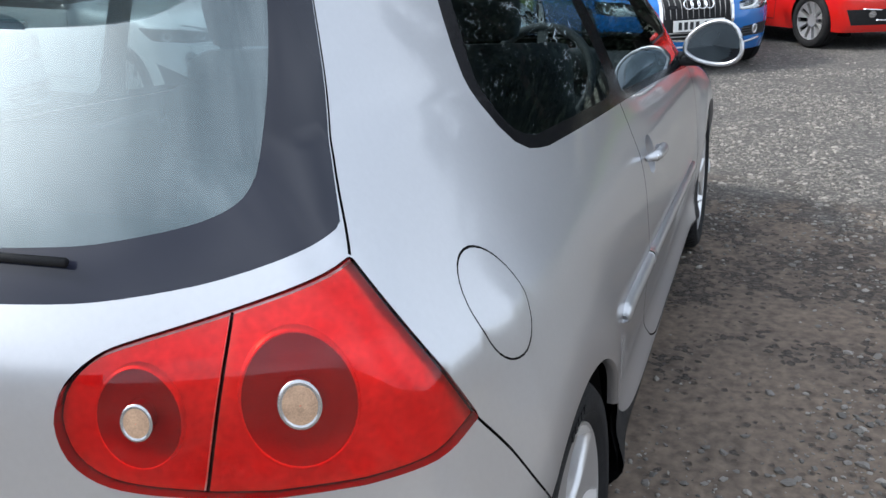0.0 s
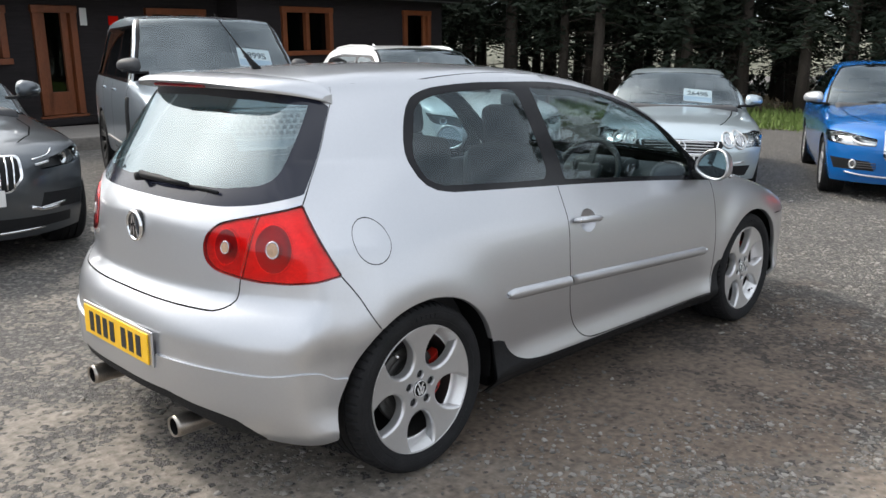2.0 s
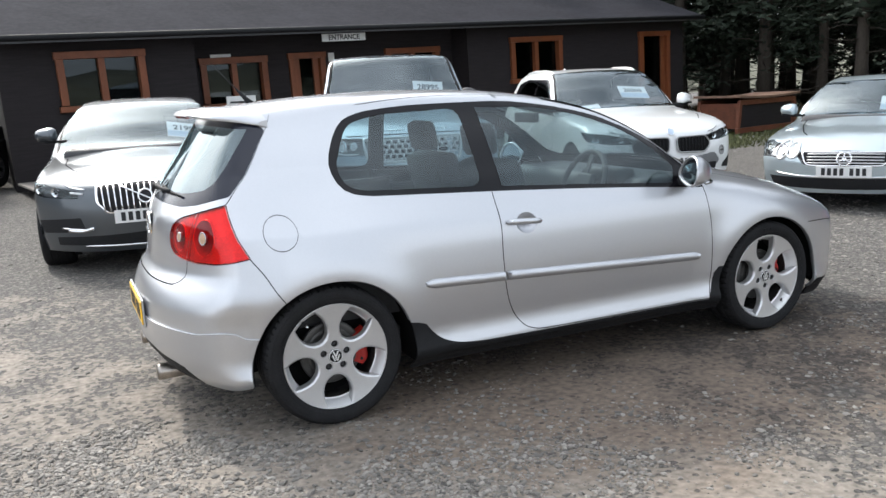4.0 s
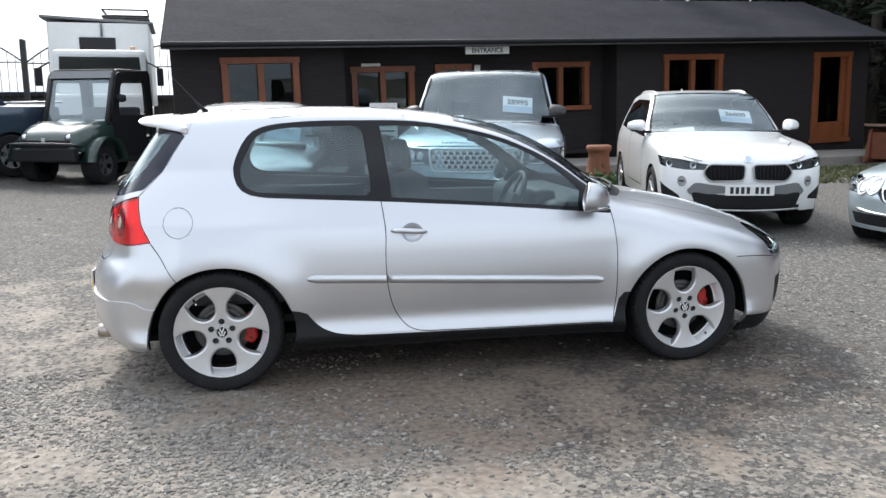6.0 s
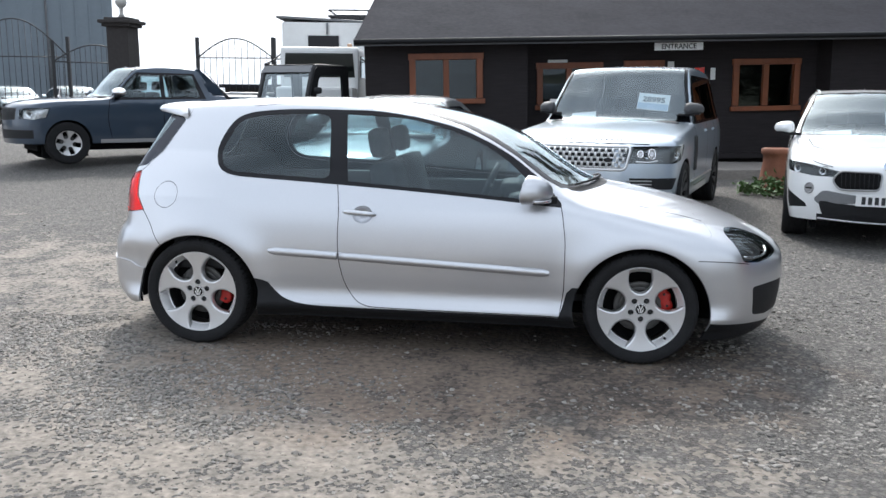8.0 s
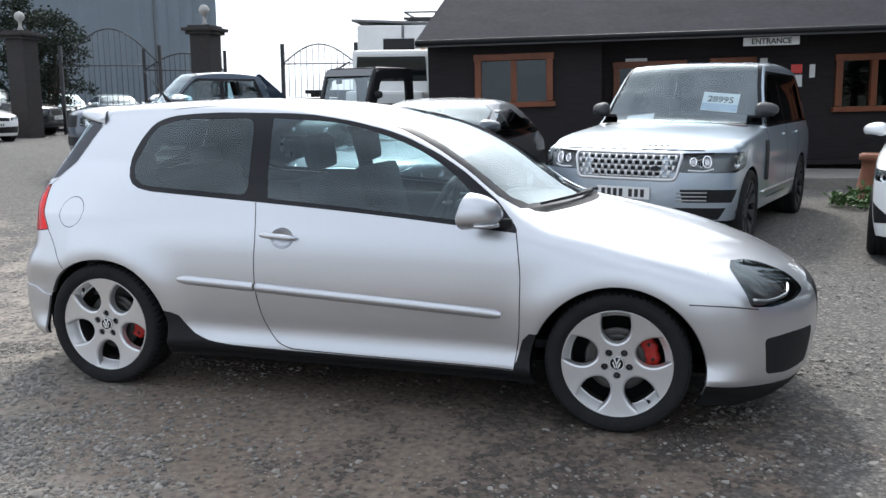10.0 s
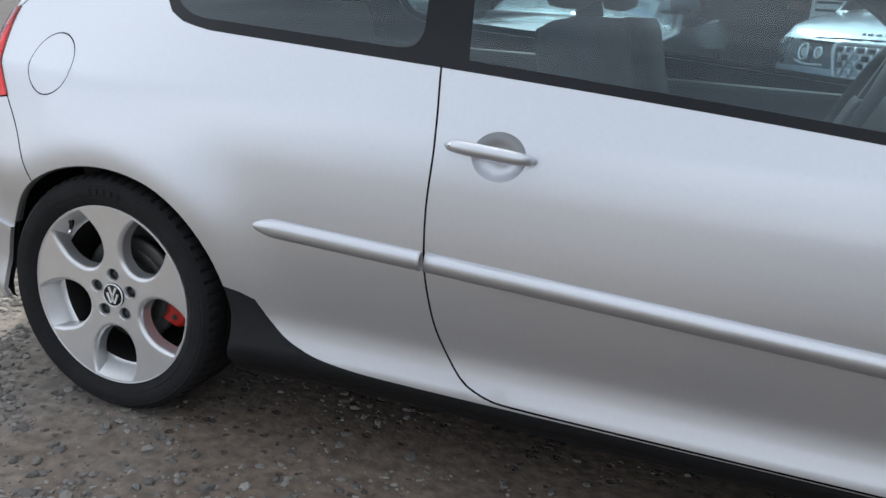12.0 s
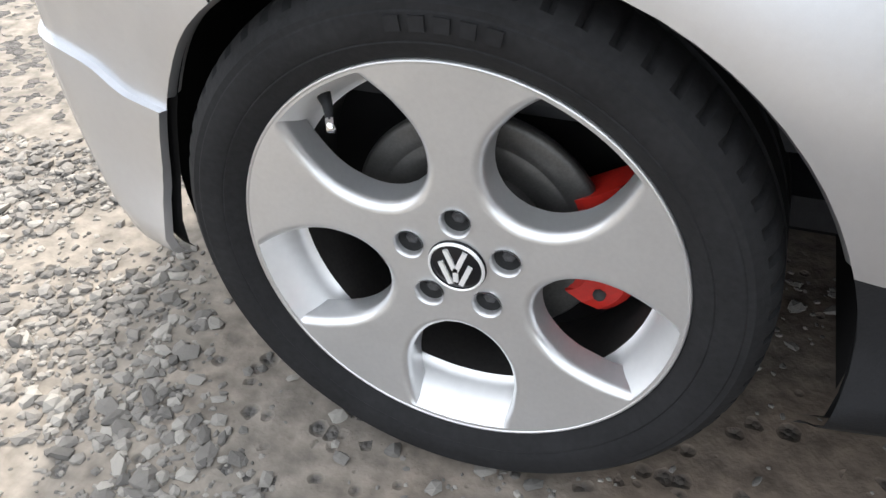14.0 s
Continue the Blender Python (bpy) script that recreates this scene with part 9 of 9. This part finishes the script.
TREES = [conifer(11, 13.0, 2.3, 2.6), conifer(12, 14.5, 2.9, 2.4), conifer(13, 11.5, 1.6, 2.8), conifer(14, 15.5, 2.6, 2.9)]
rt = random.Random(21)
spots = []
edge_line = [(15.8, 19.5), (17.5, 14.5), (19.3, 10.0), (21.0, 5.5), (22.0, 1.0), (22.6, -4.0), (22.5, -9.0), (21.0, -15.0)]
for row in range(6):
    for (x0, y0), (x1, y1) in zip(edge_line, edge_line[1:]):
        L = math.hypot(x1 - x0, y1 - y0)
        nx, ny = (y0 - y1) / L, (x1 - x0) / L
        for q in (0.1, 0.43, 0.76) if row < 3 else (0.25, 0.75):
            spots.append((x0 + (x1 - x0) * q + nx * (row * 2.0) + rt.uniform(-0.7, 0.7), y0 + (y1 - y0) * q + ny * row * 2.0 + rt.uniform(-0.7, 0.7)))
for i in range(2, 16):
    spots.append((6.0 + i * 1.35 + rt.uniform(-0.5, 0.5), 23.5 + rt.uniform(-1.2, 2.5) - 0.1 * i))
for i in range(9):
    spots.append((12.0 + i * 1.7 + rt.uniform(-0.5, 0.5), 26.5 + rt.uniform(-0.8, 0.8) - 0.2 * i))
for i in range(16):
    spots.append((11.2 + i * 1.15 + 0.4 * math.sin(7.0 * i), 29.0 + 0.9 * math.sin(3.0 * i) - 0.15 * i))
used = 0
for i, (x, y) in enumerate(spots):
    t = TREES[i % 4]
    s = rt.uniform(0.8, 1.15)
    m = pose(x, y, ground_z(x, y) - 0.05, 0, 0, rt.uniform(0, 360)) @ Matrix.Diagonal((s, s, s * rt.uniform(0.9, 1.1), 1))
    if used < 4:
        t.matrix_basis = m
    else:
        o = copy_thing(t, Matrix())
        o.matrix_basis = m
    used += 1


def shrub(x, y, n, spread, size, seed, label, material, z=0.0):
    v, f = leaf_cloud(n, spread, size, seed)
    ob = mesh_object("shrub", v, f, material)
    ob.matrix_world = pose(x, y, z)
    tagged(ob, label, "shrub")


def broad_bush():
    """A tall dark bush with stems, before the warehouse."""
    ob = empty("tall_bush", pose(-20.5, 23.0, 0.3), "tall dark evergreen bush beside the gates", "bush")
    r = random.Random(5)
    sv, sf, cv, cf = [], [], [], []
    for k in range(9):
        a = r.uniform(0, 6.28)
        top = Vector((1.5 * math.cos(a) * r.random(), 1.2 * math.sin(a) * r.random(), r.uniform(2.8, 5.6)))
        v, f = tube_data([(0.3 * math.cos(a), 0.3 * math.sin(a), 0), top * 0.5 + Vector((0.2, 0, 0)), top], [0.08, 0.05, 0.015], 6)
        b = len(sv)
        sv += v
        sf += [tuple(q + b for q in g) for g in f]
        for _ in range(9):
            c = top * r.uniform(0.3, 1.02) + Vector((r.gauss(0, 0.55), r.gauss(0, 0.5), r.gauss(0, 0.3)))
            v, f = leaf_cloud(130, (0.55, 0.55, 0.7), 0.14, r.randint(0, 9999), c)
            b = len(cv)
            cv += v
            cf += [tuple(q + b for q in g) for g in f]
    mesh_object("stems", sv, sf, M["bark"], ob, smooth=True)
    mesh_object("leaves", cv, cf, M["needles"], ob)


broad_bush()
# undergrowth along the wood's edge
v, f = [], []
for (x0, y0), (x1, y1) in zip(edge_line, edge_line[1:]):
    for i in range(14):
        q = (i + rt.random()) / 14
        a, b2 = leaf_cloud(150, (1.0, 1.0, rt.uniform(0.3, 0.75)), 0.16, rt.randint(0, 9999), (x0 + (x1 - x0) * q - 0.6 + rt.uniform(-0.3, 2.5), y0 + (y1 - y0) * q + rt.uniform(-0.5, 0.5), 0.05))
        n0 = len(v)
        v += a
        f += [tuple(k + n0 for k in g) for g in b2]
tagged(mesh_object("undergrowth", v, f, M["scrub"]), "brown bracken and scrub along the wood's edge", "undergrowth", kind="stuff")
# grass before the wood
v, f = [], []
inner_line = [(14.8, 12.6), (14.6, 9.5), (15.0, 6.5), (15.8, 3.5), (16.8, 0.5), (17.2, -4.0), (17.5, -9.0), (16.5, -15.0)]
for j in range(26000):
    q = rt.random() * (len(edge_line) - 1)
    i = int(q)
    q -= i
    w = rt.random()
    ax, ay = (edge_line[i][k] + (edge_line[i + 1][k] - edge_line[i][k]) * q for k in (0, 1))
    bx, by = (inner_line[i][k] + (inner_line[i + 1][k] - inner_line[i][k]) * q for k in (0, 1))
    x, y = bx + (ax + 1.0 - bx) * w + rt.gauss(0, 0.15), by + (ay - by) * w + rt.gauss(0, 0.15)
    a, hgt = rt.uniform(0, 6.28), rt.uniform(0.05, 0.16) * (1 + w)
    dx, dy = 0.012 * math.cos(a), 0.012 * math.sin(a)
    lx, ly = rt.gauss(0, 0.04), rt.gauss(0, 0.04)
    n0 = len(v)
    z0 = ground_z(x, y)
    v += [(x - dx * 2, y - dy * 2, z0), (x + dx * 2, y + dy * 2, z0), (x + lx, y + ly, z0 + hgt)]
    f.append((n0, n0 + 1, n0 + 2))
tagged(mesh_object("grass", v, f, M["grass"]), "rough green grass verge before the wood", "grass", kind="stuff")
v, f = [], []
for j in range(9000):
    x, y = rt.uniform(7.2, 14.5), rt.uniform(7.6, 10.4)
    if rt.random() > 0.35 + 0.65 * math.sin(2.1 * x + 1.7 * math.sin(1.9 * y)) ** 2:
        continue
    a, hgt = rt.uniform(0, 6.28), rt.uniform(0.03, 0.09)
    dx, dy, z0, n0 = 0.02 * math.cos(a), 0.02 * math.sin(a), ground_z(x, y), len(v)
    v += [(x - dx, y - dy, z0), (x + dx, y + dy, z0), (x + rt.gauss(0, 0.04), y + rt.gauss(0, 0.04), z0 + hgt)]
    f.append((n0, n0 + 1, n0 + 2))
tagged(mesh_object("thin_grass", v, f, M["grass_dry"]), "thin dull grass between the deck and the cars", "grass", kind="stuff")
strip_v = [(*p, ground_z(*p) + 0.012) for p in inner_line] + [(p[0] + 14, p[1] + 4, ground_z(*p) + 0.012) for p in edge_line]
n0 = len(inner_line)
M["turf"] = mat("turf", (0.10, 0.12, 0.045), 0.95, var=0.5, scale=1.2, bump=0.3)
tagged(mesh_object("verge", strip_v, [(i, i + 1, n0 + i + 1, n0 + i) for i in range(n0 - 1)], M["turf"]), "grassy verge and woodland floor", "verge", kind="structure")

# young firs and brush deep in the wood
v, f = [], []
for (x0, y0), (x1, y1) in zip(edge_line, edge_line[1:]):
    for i in range(9):
        q = (i + rt.random()) / 9
        depth = rt.uniform(6, 15)
        a, b2 = leaf_cloud(70, (1.3, 1.3, rt.uniform(0.6, 1.5)), 0.35, rt.randint(0, 9999), (x0 + (x1 - x0) * q + depth, y0 + (y1 - y0) * q + 0.3 * depth, 0.0))
        n0 = len(v)
        v += a
        f += [tuple(k + n0 for k in g) for g in b2]
tagged(mesh_object("brush", v, f, M["needles"]), "dark young firs and brush deep in the wood", "undergrowth", kind="stuff")

# rising field and hedges far beyond the wood
M["far_field"] = mat("far_field", (0.15, 0.15, 0.115), 0.95, var=0.45, scale=0.25)
v, f = [], []
rf = random.Random(8)
for i in range(61):
    a = radians(-75 + 155 * i / 60)
    for q, z in ((62.0, -0.3), (66.0, 1.6 + rf.uniform(0, 0.5)), (75.0, 3.2 + rf.uniform(0, 1.2)), (95.0, 4.8 + rf.uniform(0, 2.2)), (97.0, -0.3)):
        v.append((10 + q * math.cos(a), q * math.sin(a), z))
f = [(i * 5 + k, i * 5 + k + 1, (i + 1) * 5 + k + 1, (i + 1) * 5 + k) for i in range(60) for k in range(4)]
tagged(mesh_object("backdrop_field", v, [g[::-1] for g in f], M["far_field"], smooth=True), "dull green rising field far beyond the wood", "field", kind="structure")


# ------------------------------------------------------------- loose stones
def stone_mat():
    m = mat("loose_stone", (0.2, 0.2, 0.2), 0.85, bump=0.2, bump_scale=90)
    n, l = m.node_tree.nodes, m.node_tree.links
    geo, ramp = n.new("ShaderNodeNewGeometry"), n.new("ShaderNodeValToRGB")
    e = ramp.color_ramp.elements
    e[0].color, e[1].color = (0.105, 0.098, 0.090, 1), (0.305, 0.285, 0.255, 1)
    mid = ramp.color_ramp.elements.new(0.55)
    mid.color = (0.185, 0.171, 0.155, 1)
    l.new(geo.outputs["Random Per Island"], ramp.inputs["Fac"])
    l.new(ramp.outputs["Color"], n["Principled BSDF"].inputs["Base Color"])
    return m


M["stone"] = stone_mat()


def stones(count, x0, x1, y0, y1, small, large, seed, label):
    """Angular pebbles strewn over a stretch of the yard, as one mesh."""
    r = np.random.RandomState(seed)
    g = (1 + 5 ** 0.5) / 2
    base = np.array([(-1, g, 0), (1, g, 0), (-1, -g, 0), (1, -g, 0), (0, -1, g), (0, 1, g), (0, -1, -g), (0, 1, -g), (g, 0, -1), (g, 0, 1), (-g, 0, -1), (-g, 0, 1)], float)
    base /= np.linalg.norm(base[0])
    tri = np.array([(0, 11, 5), (0, 5, 1), (0, 1, 7), (0, 7, 10), (0, 10, 11), (1, 5, 9), (5, 11, 4), (11, 10, 2), (10, 7, 6), (7, 1, 8), (3, 9, 4), (3, 4, 2), (3, 2, 6), (3, 6, 8), (3, 8, 9), (4, 9, 5), (2, 4, 11), (6, 2, 10), (8, 6, 7), (9, 8, 1)])
    tri = tri[base[tri].mean(1)[:, 2] > -0.35]          # the buried underside is left out
    # strewn in drifts, thin on the worn earth beside the hatchback
    p = np.stack([r.uniform(x0, x1, count * 8), r.uniform(y0, y1, count * 8)], -1)
    wave = lambda q, k, o: np.sin(k * q[:, 0] + 1.4 * np.sin(k * 0.8 * q[:, 1] + o)) + np.sin(k * 1.1 * q[:, 1] + 1.3 * np.sin(k * 0.7 * q[:, 0] + 2 * o))
    drift = np.clip(0.5 + 0.32 * wave(p, 3.3, 0.4) + 0.30 * wave(p, 11.0, 1.7), 0.06, 1.0)
    worn = np.exp(-(((p[:, 0] - 1.55) / 1.5) ** 4 + ((p[:, 1] + 0.85) / 0.80) ** 4))
    drift = drift * (1 - 0.985 * worn) * np.where(p[:, 0] > 2.9, 1.3, 1.0)
    p = p[r.rand(len(p)) < drift][:count]
    count = len(p)
    size = small * (large / small) ** (r.rand(count) ** 2.6)
    v = base[None] * r.uniform(0.62, 1.25, (count, 12, 1)) * size[:, None, None] * np.stack([r.uniform(0.8, 1.5, count), r.uniform(0.7, 1.1, count), r.uniform(0.35, 0.65, count)], -1)[:, None]
    a = r.uniform(0, 2 * math.pi, count)
    c, s = np.cos(a)[:, None], np.sin(a)[:, None]
    x, y = v[..., 0] * c - v[..., 1] * s, v[..., 0] * s + v[..., 1] * c
    z0 = np.array([ground_z(*q) for q in p])
    v = np.stack([x + p[:, :1], y + p[:, 1:], v[..., 2] + (z0 + size * 0.14)[:, None]], -1).reshape(-1, 3)
    f = (tri[None] + 12 * np.arange(count)[:, None, None]).reshape(-1, 3)
    me = bpy.data.meshes.new("loose_gravel")
    me.from_pydata(v.tolist(), [], f.tolist())
    me.materials.append(M["stone"])
    tagged(new("loose_gravel", me), label, "gravel", kind="stuff")


stones(22000, -1.9, 1.6, -2.3, -0.35, 0.003, 0.017, 1, "small angular grey and buff stones beside the hatchback")
stones(27000, -2.5, 6.5, -4.6, -0.3, 0.004, 0.017, 2, "angular grey stones strewn over the yard")
stones(12000, 3.0, 8.0, -3.6, 2.6, 0.007, 0.021, 4, "coarse grey stones ahead of the hatchback")
stones(9000, -4.5, 12.0, -2.5, 9.5, 0.005, 0.02, 3, "grey stones on the far part of the yard")
